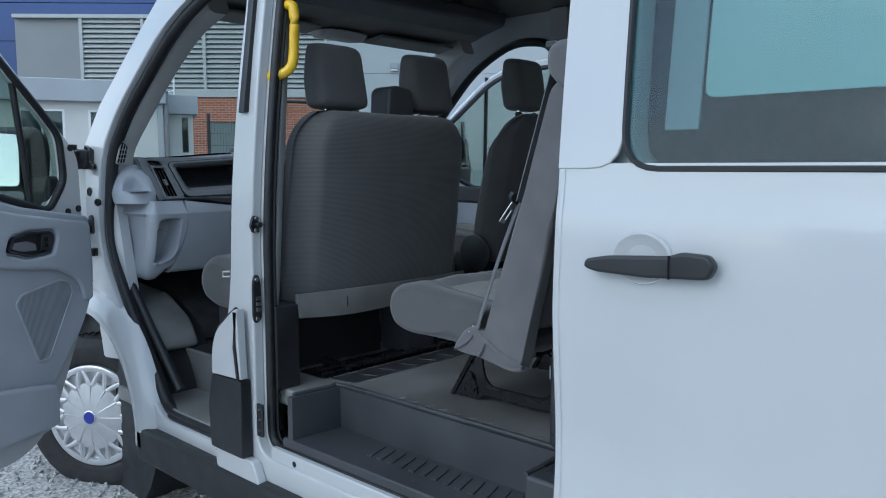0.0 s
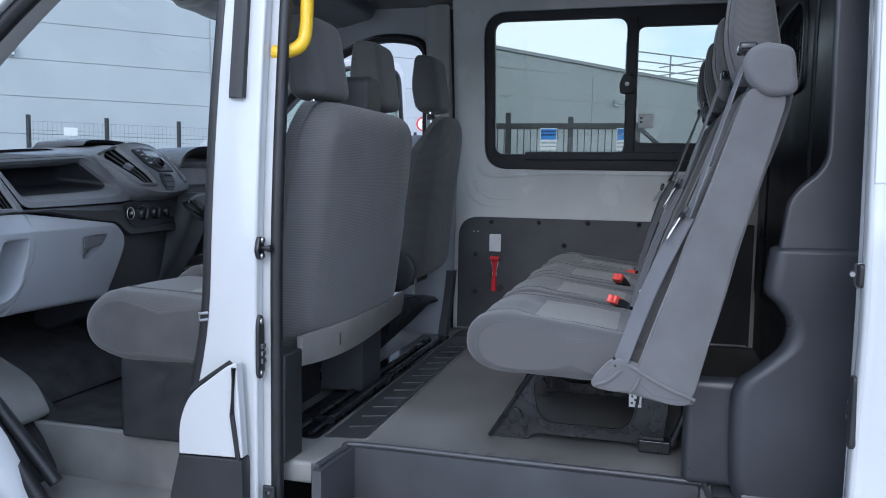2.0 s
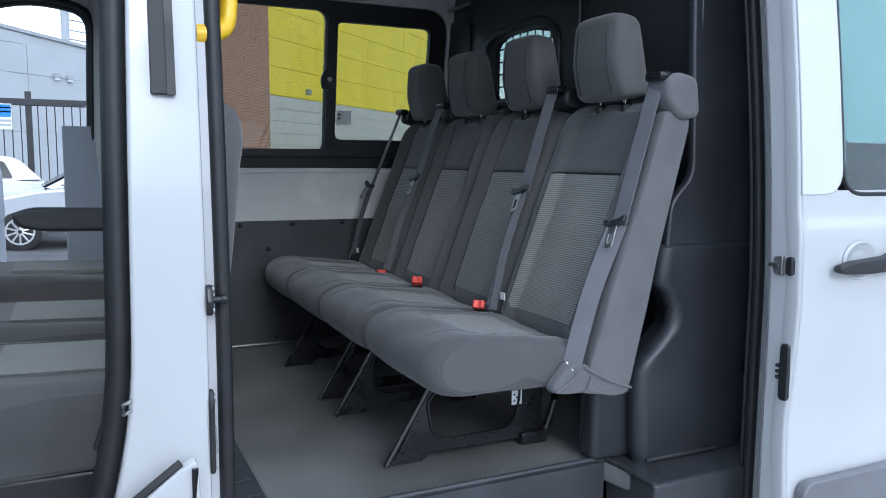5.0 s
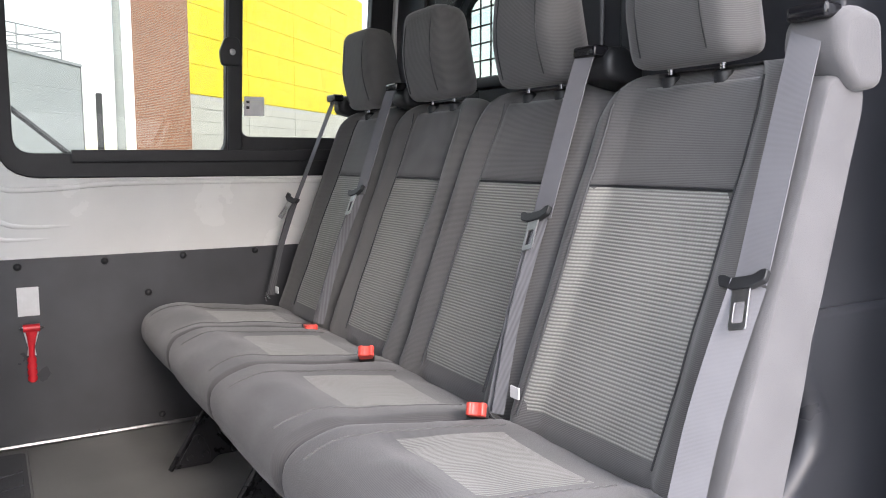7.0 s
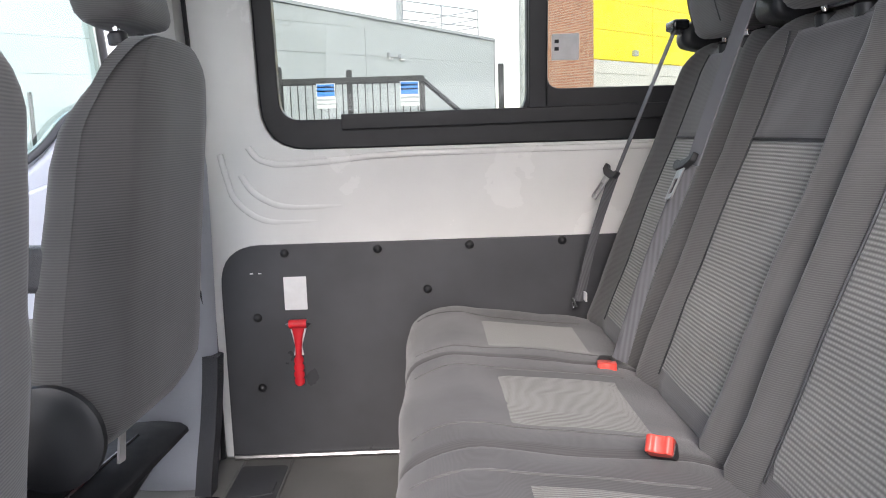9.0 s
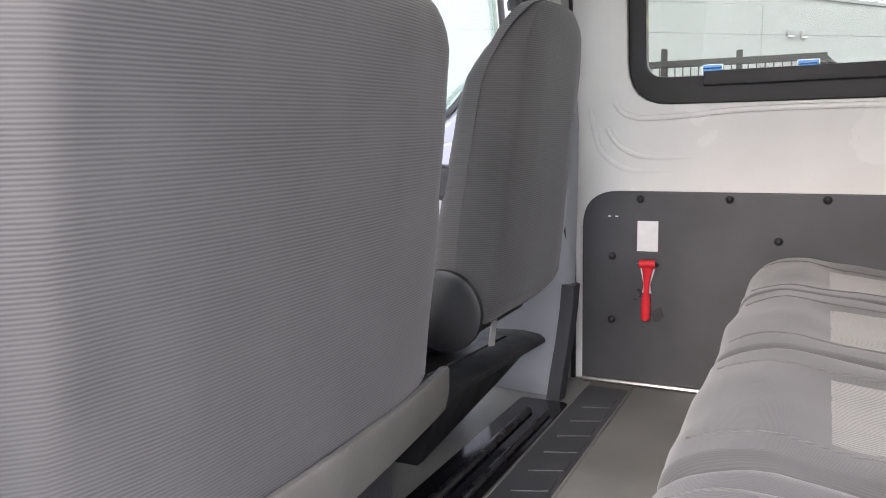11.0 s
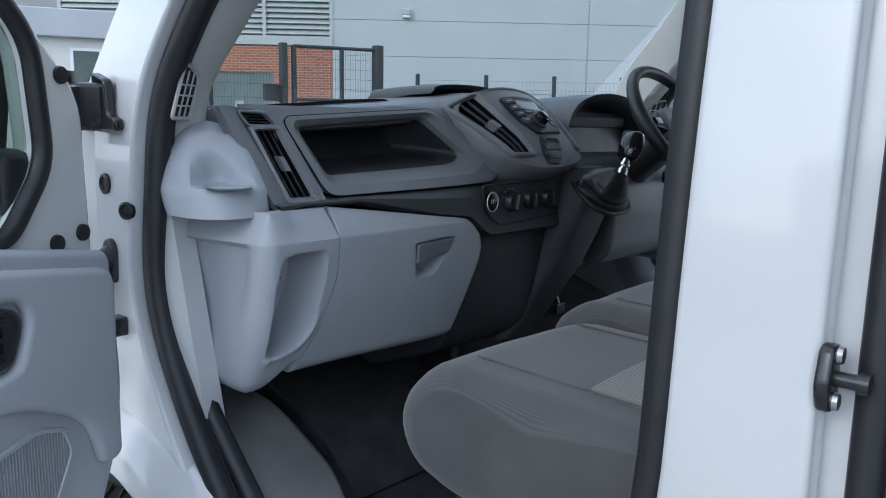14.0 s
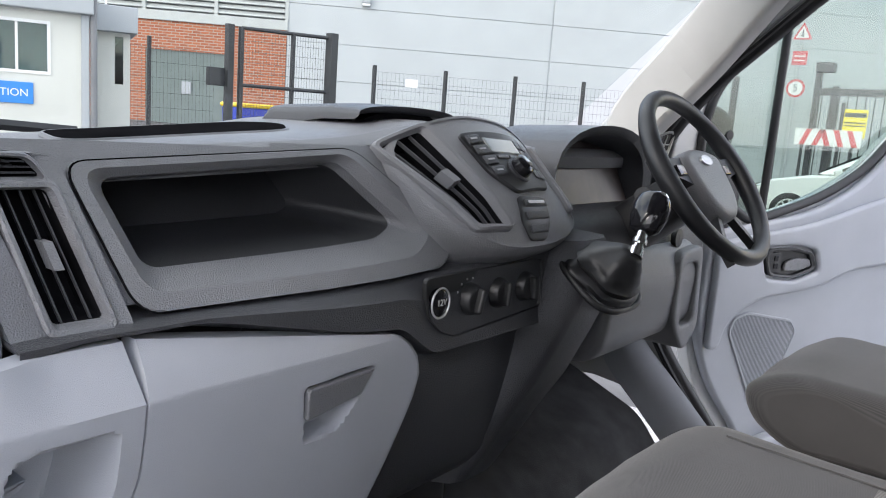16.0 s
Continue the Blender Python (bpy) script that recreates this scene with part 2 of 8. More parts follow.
DOOR_GREEN = material("grey_green_paint", (0.30, 0.36, 0.35), 0.5, spots=0.06, scale=3)
FENCE = material("black_fence_steel", (0.02, 0.022, 0.025), 0.5, spots=0.2, scale=9)
BIN_BLUE = material("blue_bin", (0.02, 0.05, 0.45), 0.4, spots=0.06, scale=6)
BIN_YELLOW = material("yellow_lid", (0.80, 0.55, 0.02), 0.4, spots=0.06, scale=6)
SIGN_BLUE = material("sign_blue", (0.02, 0.22, 0.65), 0.4)
SIGN_RED = material("sign_red", (0.60, 0.03, 0.04), 0.4)
BRICK = bricks("red_brick", (0.42, 0.13, 0.06), (0.30, 0.09, 0.045), (0.36, 0.31, 0.26))
BRICK_PALE = bricks("orange_brick", (0.46, 0.19, 0.10), (0.34, 0.12, 0.06), (0.52, 0.45, 0.38))
CAR_WHITE = material("car_white", (0.74, 0.75, 0.74), 0.2, coat=0.8)
CAR_SILVER = material("car_silver", (0.55, 0.57, 0.60), 0.25, 0.3, coat=0.8)


# ---- building blocks ----
def part(name, bm, mat, parent=None, label="", angle=50, kind=""):
    """Links a bmesh as one mesh object, under parent if there is one. Shading follows the larger faces, so that bevels read as soft edges."""
    bmesh.ops.recalc_face_normals(bm, faces=bm.faces)
    bm.normal_update()
    me = bpy.data.meshes.new(name)
    normals = []
    if kind != "stuff" and len(bm.faces) < 6000:
        lim = math.cos(radians(angle))
        area = {f: f.calc_area() for f in bm.faces}
        for f in bm.faces:
            for v in f.verts:
                n = Vector()
                for g in v.link_faces:
                    if g.normal.dot(f.normal) > lim:
                        n += g.normal * area[g]
                normals.append(n.normalized() if n.length > 1e-12 else f.normal.copy())
    bm.to_mesh(me)
    bm.free()
    me.materials.append(mat)
    if normals:
        for p in me.polygons:
            p.use_smooth = True
        me.normals_split_custom_set(normals)
    ob = new(name, me)
    ob.parent = parent
    return tagged(ob, label, kind=kind)


def thing(name, label, category, group="", at=None, kind=""):
    ob = new(name)
    ob.empty_display_size = 0.1
    if at is not None:
        ob.matrix_basis = at
    return tagged(ob, label, category, group, kind)


def single(name, bm, mat, label, category, group="", kind="", angle=50):
    return tagged(part(name, bm, mat, None, label, angle, kind), label, category, group, kind)


def again(ob, m, parent):
    """A twin of one part on the same mesh, moved by m."""
    o = ob.copy()
    scene.collection.objects.link(o)
    o.parent = parent
    o.matrix_basis = m @ ob.matrix_basis
    return o


def box(x0, x1, y0, y1, z0, z1, bevel=0.0, bm=None, turn=None, seg=2):
    bm = bm or bmesh.new()
    m = Matrix.Translation(((x0 + x1) / 2, (y0 + y1) / 2, (z0 + z1) / 2))
    if turn is not None:
        m = m @ turn
    r = bmesh.ops.create_cube(bm, size=1, matrix=m @ Matrix.Diagonal((abs(x1 - x0), abs(y1 - y0), abs(z1 - z0), 1)))
    if bevel:
        es = list({e for v in r["verts"] for e in v.link_edges})
        bmesh.ops.bevel(bm, geom=es, offset=bevel, segments=seg, affect="EDGES", profile=0.5)
    return bm


def rounded(pts, r, n=4):
    """The outline pts with its corners rounded; r: one radius or one for each corner."""
    out, k = [], len(pts)
    for i, p in enumerate(pts):
        p, a, b = Vector(p), Vector(pts[i - 1]), Vector(pts[(i + 1) % k])
        q = r[i] if isinstance(r, (list, tuple)) else r
        da, db = a - p, b - p
        q = min(q, da.length * 0.49, db.length * 0.49)
        if q < 1e-4:
            out.append(tuple(p))
            continue
        s, e = p + da.normalized() * q, p + db.normalized() * q
        for j in range(n + 1):
            t = j / n
            out.append(tuple(s * (1 - t) ** 2 + p * 2 * t * (1 - t) + e * t * t))
    return out


def dense(pts, step=0.08):
    out = []
    for i, p in enumerate(pts):
        a, b = Vector(p), Vector(pts[(i + 1) % len(pts)])
        k = max(1, int((b - a).length / step))
        out += [tuple(a.lerp(b, j / k)) for j in range(k)]
    return out


PLACE = {"x": lambda u, v, w: (w, u, v), "y": lambda u, v, w: (u, w, v), "z": lambda u, v, w: (u, v, w)}


def prism(outline, axis, a, b, holes=(), bevel=0.0, bm=None, shape=None, seg=2):
    """The outline, less its holes, drawn out along an axis from a to b. Outlines are (y, z), (x, z) or (x, y)."""
    bm = bm or bmesh.new()
    put = PLACE[axis]
    edges = []
    for loop in (outline, *holes):
        vs = [bm.verts.new(put(u, v, a)) for u, v in loop]
        edges += [bm.edges.new((vs[i - 1], vs[i])) for i in range(len(vs))]
    if holes:
        faces = [g for g in bmesh.ops.triangle_fill(bm, use_beauty=True, use_dissolve=False, edges=edges)["geom"] if isinstance(g, bmesh.types.BMFace)]
    else:
        faces = [bm.faces.new(vs)]
    rim = set(edges)
    g = bmesh.ops.extrude_face_region(bm, geom=faces, use_keep_orig=True)["geom"]
    moved = [v for v in g if isinstance(v, bmesh.types.BMVert)]
    bmesh.ops.translate(bm, verts=moved, vec=put(0, 0, b - a))
    if bevel:
        far = [e for e in g if isinstance(e, bmesh.types.BMEdge) and any(f not in g for f in e.link_faces)]
        bmesh.ops.bevel(bm, geom=list(rim) + far, offset=bevel, segments=seg, affect="EDGES", profile=0.5)
    if shape:
        for v in bm.verts:
            v.co = shape(v.co)
    return bm


def loft(rings, bm=None, caps=True, closed=True, mouth=False):
    bm = bm or bmesh.new()
    rows = [[bm.verts.new(p) for p in r] for r in rings]
    k = len(rows[0])
    for a, b in zip(rows, rows[1:]):
        for i in range(k if closed else k - 1):
            j = (i + 1) % k
            bm.faces.new((a[i], a[j], b[j], b[i]))
    if caps:
        if not mouth:
            bm.faces.new(rows[0])
        bm.faces.new(rows[-1][::-1])
    return bm


def tube(pts, r, n=8, bm=None, closed=False, flat=1.0, up=(0, 0, 1)):
    """A round bar along pts; flat: its thickness across up as a share of its width."""
    pts = [Vector(p) for p in pts]
    rings, k = [], len(pts)
    for i, p in enumerate(pts):
        a = pts[i - 1] if (i or closed) else p
        b = pts[(i + 1) % k] if (i < k - 1 or closed) else p
        d = (b - a).normalized()
        s = d.cross(Vector(up))
        s = s.normalized() if s.length > 1e-3 else d.cross(Vector((1, 0, 0))).normalized()
        u = s.cross(d).normalized()
        q = r[i] if isinstance(r, (list, tuple)) else r
        rings.append([p + (s * math.cos(2 * math.pi * j / n) + u * math.sin(2 * math.pi * j / n) * flat) * q for j in range(n)])
    if closed:
        rings.append(rings[0])
        bm = bm or bmesh.new()
        rows = [[bm.verts.new(p) for p in q] for q in rings[:-1]]
        for i in range(len(rows)):
            a, b = rows[i], rows[(i + 1) % len(rows)]
            for j in range(n):
                bm.faces.new((a[j], a[(j + 1) % n], b[(j + 1) % n], b[j]))
        return bm
    return loft(rings, bm)


def ribbon(pts, width, thick, across, bm=None):
    """A flat band along pts; across: the direction of its width."""
    rings = []
    pts = [Vector(p) for p in pts]
    for i, p in enumerate(pts):
        d = (pts[min(i + 1, len(pts) - 1)] - pts[max(i - 1, 0)]).normalized()
        c = (Vector(across) - d * d.dot(Vector(across))).normalized() * width / 2
        h = d.cross(c).normalized() * thick / 2
        rings.append([p + c + h, p - c + h, p - c - h, p + c - h])
    return loft(rings, bm)


def lathe(profile, n=32, bm=None, m=None):
    """Turns (radius, height) pairs about z; m: the pose of the axis."""
    m = m or Matrix.Identity(4)
    rings = [[m @ Vector((r * math.cos(2 * math.pi * j / n), r * math.sin(2 * math.pi * j / n), h)) for j in range(n)] for r, h in profile]
    return loft(rings, bm)


def smooth_path(pts, k=6):
    """A curve through pts."""
    pts = [Vector(p) for p in pts]
    out = []
    for i in range(len(pts) - 1):
        a, b, c, d = pts[max(i - 1, 0)], pts[i], pts[i + 1], pts[min(i + 2, len(pts) - 1)]
        for j in range(k):
            t = j / k
            out.append(0.5 * (2 * b + (c - a) * t + (2 * a - 5 * b + 4 * c - d) * t * t + (3 * b - a - 3 * c + d) * t ** 3))
    return out + [pts[-1]]


def wobble(x, y, z, amount=0.006):
    """The small slackness of stuffed cloth."""
    p = Vector((x, y, z))
    return amount * (mathutils.noise.noise(p * 9.0) * 0.7 + mathutils.noise.noise(p * 23.0 + Vector((3, 1, 7))) * 0.35)


def cushion(profile, x0, x1, r=0.05, n=5, crown=0.0, bm=None):
    """Upholstery: a side outline (y, z) drawn out across x, with full, rounded flanks."""
    cy, cz = sum(p[0] for p in profile) / len(profile), sum(p[1] for p in profile) / len(profile)
    size = max(max(p[0] for p in profile) - min(p[0] for p in profile), max(p[1] for p in profile) - min(p[1] for p in profile)) / 2
    st = [(x0 + r * (1 - math.cos(math.pi / 2 * i / n)), r * (1 - math.sin(math.pi / 2 * i / n))) for i in range(n + 1)]
    mid = [(x0 + r + (x1 - x0 - 2 * r) * i / 6, 0) for i in range(1, 6)]
    st = st + mid + [(x1 - (x - x0), d) for x, d in st[::-1]]
    rings = []
    for x, d in st:
        u = (x - x0) / (x1 - x0) * 2 - 1
        g = crown * (1 - u * u)
        ring = []
        for y, z in profile:
            v = Vector((y - cy, z - cz))
            w = max(v.length - d, v.length * 0.25) + g
            v = v.normalized() * w if v.length > 1e-6 else v
            w_ = wobble(x, cy + v.x, cz + v.y)
            ring.append((x, cy + v.x + w_ * 0.6, cz + v.y + w_))
        rings.append(ring)
    return loft(rings, bm)


def letters(text, size, m, mat, parent, name="lettering", label=""):
    """Raised lettering in the built-in font, as a mesh."""
    cu = bpy.data.curves.new(name, "FONT")
    cu.body, cu.size, cu.extrude, cu.align_x, cu.align_y = text, size, 0.0006, "CENTER", "CENTER"
    ob = new(name, cu)
    me = bpy.data.meshes.new_from_object(ob)
    bpy.data.objects.remove(ob)
    me.materials.append(mat)
    o = new(name, me)
    o.parent, o.matrix_basis = parent, m
    return tagged(o, label)


def ease(a):
    a = min(max(a, 0), 1)
    return a * a * (3 - 2 * a)


def shell(loops, put, back=False, n=6):
    """Rounded outlines of like corners, one within the other, joined into one moulded surface; each: (corners, radius, depth)."""
    rings = [[put(Vector((u, d, v))) for u, v in dense_n(rounded(c, r, n), 4)] for c, r, d in loops]
    return loft(rings, caps=False) if not back else loft(rings, mouth=True)


def dense_n(pts, k):
    """Each side of the outline cut into k pieces."""
    out = []
    for i, p in enumerate(pts):
        a, b = Vector(p), Vector(pts[(i + 1) % len(pts)])
        out += [tuple(a.lerp(b, j / k)) for j in range(k)]
    return out


def within(p, loop):
    """Whether the point lies inside the outline."""
    x, y = p
    c = False
    for (x0, y0), (x1, y1) in zip(loop, loop[1:] + loop[:1]):
        if (y0 > y) != (y1 > y) and x < (x1 - x0) * (y - y0) / (y1 - y0) + x0:
            c = not c
    return c


def sheet(outline, holes, step, put):
    """A skin over the outline, open where the holes are; its ragged rims lie under the frames."""
    us, vs = [p[0] for p in outline], [p[1] for p in outline]
    nu, nv = int((max(us) - min(us)) / step) + 1, int((max(vs) - min(vs)) / step) + 1
    bm, got = bmesh.new(), {}

    def at(i, j):
        if (i, j) not in got:
            got[i, j] = bm.verts.new(put(Vector((min(us) + i * step, 0, min(vs) + j * step))))
        return got[i, j]

    for i in range(nu):
        for j in range(nv):
            c = (min(us) + (i + 0.5) * step, min(vs) + (j + 0.5) * step)
            if within(c, outline) and not any(within(c, h) for h in holes):
                bm.faces.new((at(i, j), at(i + 1, j), at(i + 1, j + 1), at(i, j + 1)))
    return bm




# ---- ground and far surroundings ----
def ground_z(y):
    """The yard lies level by the van and climbs gently ahead of it."""
    t = min(max((y - 0.6) / 38.0, 0), 1)
    return 1.75 * t


bm = bmesh.new()
xs = [-400, -120, -40, -14, -6, -2, 0, 2, 6, 10, 14, 20, 30, 45, 120, 400]
ys = [-400, -120, -40, -12, -4, 0.6, 2, 4, 8, 12, 16, 20, 26, 32, 38.6, 120, 400]
grid = [[bm.verts.new((x, y, ground_z(y))) for x in xs] for y in ys]
for a, b in zip(grid, grid[1:]):
    for i in range(len(xs) - 1):
        bm.faces.new((a[i], a[i + 1], b[i + 1], b[i]))
single("ground", bm, ASPHALT, "grey asphalt yard climbing gently away from the van", "ground", kind="structure")

# loose stones beside the van
rng = random.Random(7)
bm = bmesh.new()
for i in range(5200):
    x, y = -2.9 + 2.4 * rng.random() ** 0.8, rng.uniform(-0.4, 3.6)
    s = rng.uniform(0.008, 0.02)
    m = Matrix.Translation((x, y, ground_z(y) + s * 0.5)) @ Euler((rng.random() * 6, rng.random() * 6, rng.random() * 6)).to_matrix().to_4x4() @ Matrix.Diagonal((s, s * rng.uniform(0.6, 1), s * rng.uniform(0.4, 0.8), 1))
    vs = [bm.verts.new(m @ Vector(p)) for p in ((1, 0, 0), (-1, 0.2, 0), (0, 1, 0.1), (0.1, -1, 0), (0, 0, 1), (0, 0.1, -1))]
    for a, b, c in ((0, 2, 4), (2, 1, 4), (1, 3, 4), (3, 0, 4), (2, 0, 5), (1, 2, 5), (3, 1, 5), (0, 3, 5)):
        bm.faces.new((vs[a], vs[b], vs[c]))
single("gravel", bm, GRAVEL, "loose grey gravel stones lying round the front wheel", "gravel", kind="stuff")
bm = bmesh.new()
edge_x = lambda y: (-7.5 + 0.35 * math.sin(1.7 * y), 3.2 + 0.3 * math.sin(1.3 * y + 1))
rows = []
for y in np.linspace(-7, 7, 36):
    a, b = edge_x(y)
    rows.append([(a + (b - a) * k / 12, y, ground_z(y) + (0.006 if 0 < k < 12 else -0.004)) for k in range(13)])
single("gravel_bed", loft(rows, bm, caps=False, closed=False), GRAVEL, "bed of fine grey gravel under the van", "gravel", kind="structure")

# ---- van ----
van = thing("van", "white crew van with open sliding door and open front doors", "van")


def lean(co):
    """The body side leans in above the waist."""
    d = 0.10 * max((co.z - 1.15), 0) ** 1.6
    return Vector((co.x - math.copysign(d, co.x), co.y, co.z))


FRONT_HOLE = rounded([(0.135, 1.05), (0.125, 1.6), (0.11, 2.06), (0.36, 2.10), (0.66, 1.98), (1.02, 1.66), (1.14, 1.49), (1.16, 1.12), (1.06, 0.93), (0.80, 0.62), (0.68, 0.46), (0.24, 0.46), (0.20, 0.78)],
                     [0.2, 0.2, 0.10, 0.15, 0.2, 0.10, 0.08, 0.15, 0.15, 0.2, 0.08, 0.06, 0.15], 5)
# made-up window opening that brightens the load bay
BAY_LIGHT = rounded([(-1.58, 1.485), (-1.58, 2.17), (-2.75, 2.17), (-2.75, 1.485)], 0.1, 6)
SLIDE_HOLE = rounded([(0.005, 0.485), (0.005, 2.235), (-1.412, 2.235), (-1.412, 0.485)], [0.10, 0.10, 0.10, 0.06], 6)
arch = [(1.25 + 0.45 * math.cos(a), 0.36 + 0.45 * math.sin(a)) for a in np.linspace(math.pi, 0, 17)]
side = [(-3.55, 0.42), (-3.62, 1.2), (-3.5, 2.38), (0.0, 2.40), (0.42, 2.27), (0.72, 2.10), (1.18, 1.70), (1.36, 1.47), (1.60, 1.33), (2.02, 1.12), (2.16, 0.86), (2.16, 0.40)] + arch[::-1] + [(0.78, 0.40)]
for sgn, nm in ((-1, "near"), (1, "far")):
    holes = [dense(FRONT_HOLE)]
    if sgn < 0:
        holes.append(dense(SLIDE_HOLE))
        part("body_side", prism(dense(side), "x", -0.985, -0.945, holes, 0.008, shape=lean), WHITE, van, "white painted body side with door openings")
    else:
        win = rounded([(-0.165, 1.485), (-0.165, 2.19), (-1.32, 2.19), (-1.32, 1.485)], 0.1, 6)
        holes.append(dense(win))
        holes.append(dense(BAY_LIGHT))
        part("body_side", prism(dense(side), "x", 0.985, 0.955, holes, 0.004, shape=lean), WHITE, van, "white painted body side with window opening")
    for hole, x, cy, cz in ((FRONT_HOLE, 0.945, 0.62, 1.25), (SLIDE_HOLE, 0.945, -0.71, 1.36)):
        if sgn > 0 and hole is SLIDE_HOLE:
            continue
        pts = dense(hole, 0.05)
        ring, outer, inner = [], [], []
        for i, (y, z) in enumerate(pts):
            d = Vector(pts[(i + 1) % len(pts)]) - Vector(pts[i - 1])
            nrm = Vector((d.y, -d.x)).normalized()
            if nrm.dot(Vector((cy - y, cz - z))) < 0:
                nrm = -nrm
            inset = 0.018 if hole is FRONT_HOLE else 0.033
            ring.append(lean(Vector((sgn * x, y + nrm.x * inset, z + nrm.y * inset))))
            outer.append(lean(Vector((sgn * (x + 0.003), y - nrm.x * 0.004, z - nrm.y * 0.004))))
            inner.append(lean(Vector((sgn * (x + 0.001), y + nrm.x * (inset + 0.006), z + nrm.y * (inset + 0.006)))))
        if hole is SLIDE_HOLE:
            part("seal_flange", loft([outer, inner], caps=False), WHITE, van, "white flange that carries the door seal")
        s_ = part("door_seal", tube(ring, 0.022 if hole is FRONT_HOLE else 0.015, 8, closed=True, up=(1, 0, 0)), RUBBER, van, "black rubber door seal")
        part("seal_lip", tube([p + Vector((-sgn * 0.022, 0, 0)) for p in ring], 0.007, 6, closed=True, up=(1, 0, 0)), RUBBER, s_)

# inner linings of the door posts
part("post_lining", prism([(-0.945, -0.025), (-0.915, -0.012), (-0.90, 0.03), (-0.905, 0.13), (-0.945, 0.14)], "z", 0.7, 2.2, bevel=0.006, shape=lean), PALE, van, "pale grey post lining")
part("post_strip", prism([(-0.998, 0.084), (-0.998, 0.046), (-0.985, 0.044), (-0.985, 0.086)], "z", 1.61, 2.2, bevel=0.003, shape=lean), RUBBER, van, "dark rubber strip on the door post")
part("strip_groove", prism([(-1.003, 0.060), (-1.003, 0.046), (-0.998, 0.046), (-0.998, 0.060)], "z", 1.61, 2.2, shape=lean), BLACK, van)

# fender round the wheel arch
rings = []
for a in np.linspace(math.pi * 1.02, -0.12, 25):
    c, s = math.cos(a), math.sin(a)
    rings.append([(x, 1.25 + r * c, 0.36 + r * s) for x, r in ((-0.90, 0.45), (-1.02, 0.445), (-1.03, 0.455), (-1.03, 0.50), (-1.0, 0.55), (-0.95, 0.56))])
part("wheel_arch", loft(rings, caps=False, closed=False), WHITE, van, "white wheel arch lip")
part("arch_liner", lathe([(0.46, 0), (0.46, 0.3), (0.05, 0.31)], 32, m=Matrix.Translation((-0.94, 1.25, 0.36)) @ pose(0, 0, 0, 0, 90, 0)), BLACK, van, "black wheel arch liner")
part("sill", box(-1.03, -0.9, -1.6, 0.80, 0.27, 0.41, 0.02), BLACK, van, "black plastic sill cover")
part("sill_step", box(-0.97, -0.80, 0.22, 0.72, 0.42, 0.47, 0.01), BLACK, van, "black ribbed door sill step")

# roof, floor
prof = [(-0.93, 2.2), (-0.90, 2.30), (-0.80, 2.40), (0, 2.45), (0.80, 2.40), (0.90, 2.30), (0.93, 2.2), (0.90, 2.2), (0.86, 2.27), (0.76, 2.34), (0, 2.38), (-0.76, 2.34), (-0.86, 2.27), (-0.90, 2.2)]
part("roof", prism(prof, "y", -3.5, 0.45), WHITE, van, "white roof skin")
prof = [(-0.86, 2.19), (-0.80, 2.28), (-0.6, 2.31), (0.6, 2.31), (0.80, 2.28), (0.925, 2.175), (0.915, 2.16), (0.78, 2.24), (0.6, 2.275), (-0.6, 2.275), (-0.78, 2.24), (-0.85, 2.17)]
part("headlining", prism(prof, "y", -1.34, 0.42), HEADLINER, van, "grey felt headlining")
part("floor", prism([(-0.755, -0.16), (-0.755, -1.05), (-0.93, -1.08), (-0.93, -1.42), (0.93, -1.42), (0.93, 0.26), (-0.90, 0.26), (-0.90, -0.10)], "z", 0.64, 0.70, bevel=0.012), FLOOR, van, "black rubber load floor")
part("step_tread", box(-0.955, -0.72, -1.10, -0.10, 0.53, 0.562, 0.006), LINER, van, "black moulded entry step")
part("step_riser", prism([(-0.765, -0.165), (-0.745, -0.145), (-0.745, -1.06), (-0.765, -1.045)], "z", 0.55, 0.70), LINER, van, "black moulded riser")
part("step_end", prism([(-0.95, -0.125), (-0.745, -0.14), (-0.755, -0.165), (-0.95, -0.15)], "z", 0.53, 0.70), LINER, van)
part("sill_channel", box(-0.975, -0.90, -1.40, -0.06, 0.47, 0.525, 0.006), WHITE, van, "white painted door track")
part("cab_floor", box(-0.74, 0.93, 0.24, 1.55, 0.60, 0.66, 0.01), CARPET, van, "black rubber cab floor mat")
part("cab_step", box(-0.96, -0.70, 0.24, 1.1, 0.44, 0.50, 0.01), FLOOR, van, "black plastic cab entry step")
part("cab_step_riser", box(-0.745, -0.715, 0.24, 1.1, 0.48, 0.66, 0.008), FLOOR, van)
part("firewall", box(-0.9, 0.9, 1.50, 1.56, 0.5, 1.42), BLACK, van, "black footwell bulkhead")
part("underbody", box(-0.88, 0.88, -3.4, 1.0, 0.30, 0.44, 0.02), BLACK, van)

# far side lining
WIN_OUT = rounded([(-0.145, 1.465), (-0.145, 2.165), (-1.335, 2.165), (-1.335, 1.465)], 0.11, 6)
part("side_lining", prism(dense([(0.0, 0.70), (0.0, 2.24), (-1.36, 2.24), (-1.36, 0.70)]), "x", 0.925, 0.952, [dense(WIN_OUT)], 0.004, shape=lean), WHITE_IN, van, "white painted inner side panel")
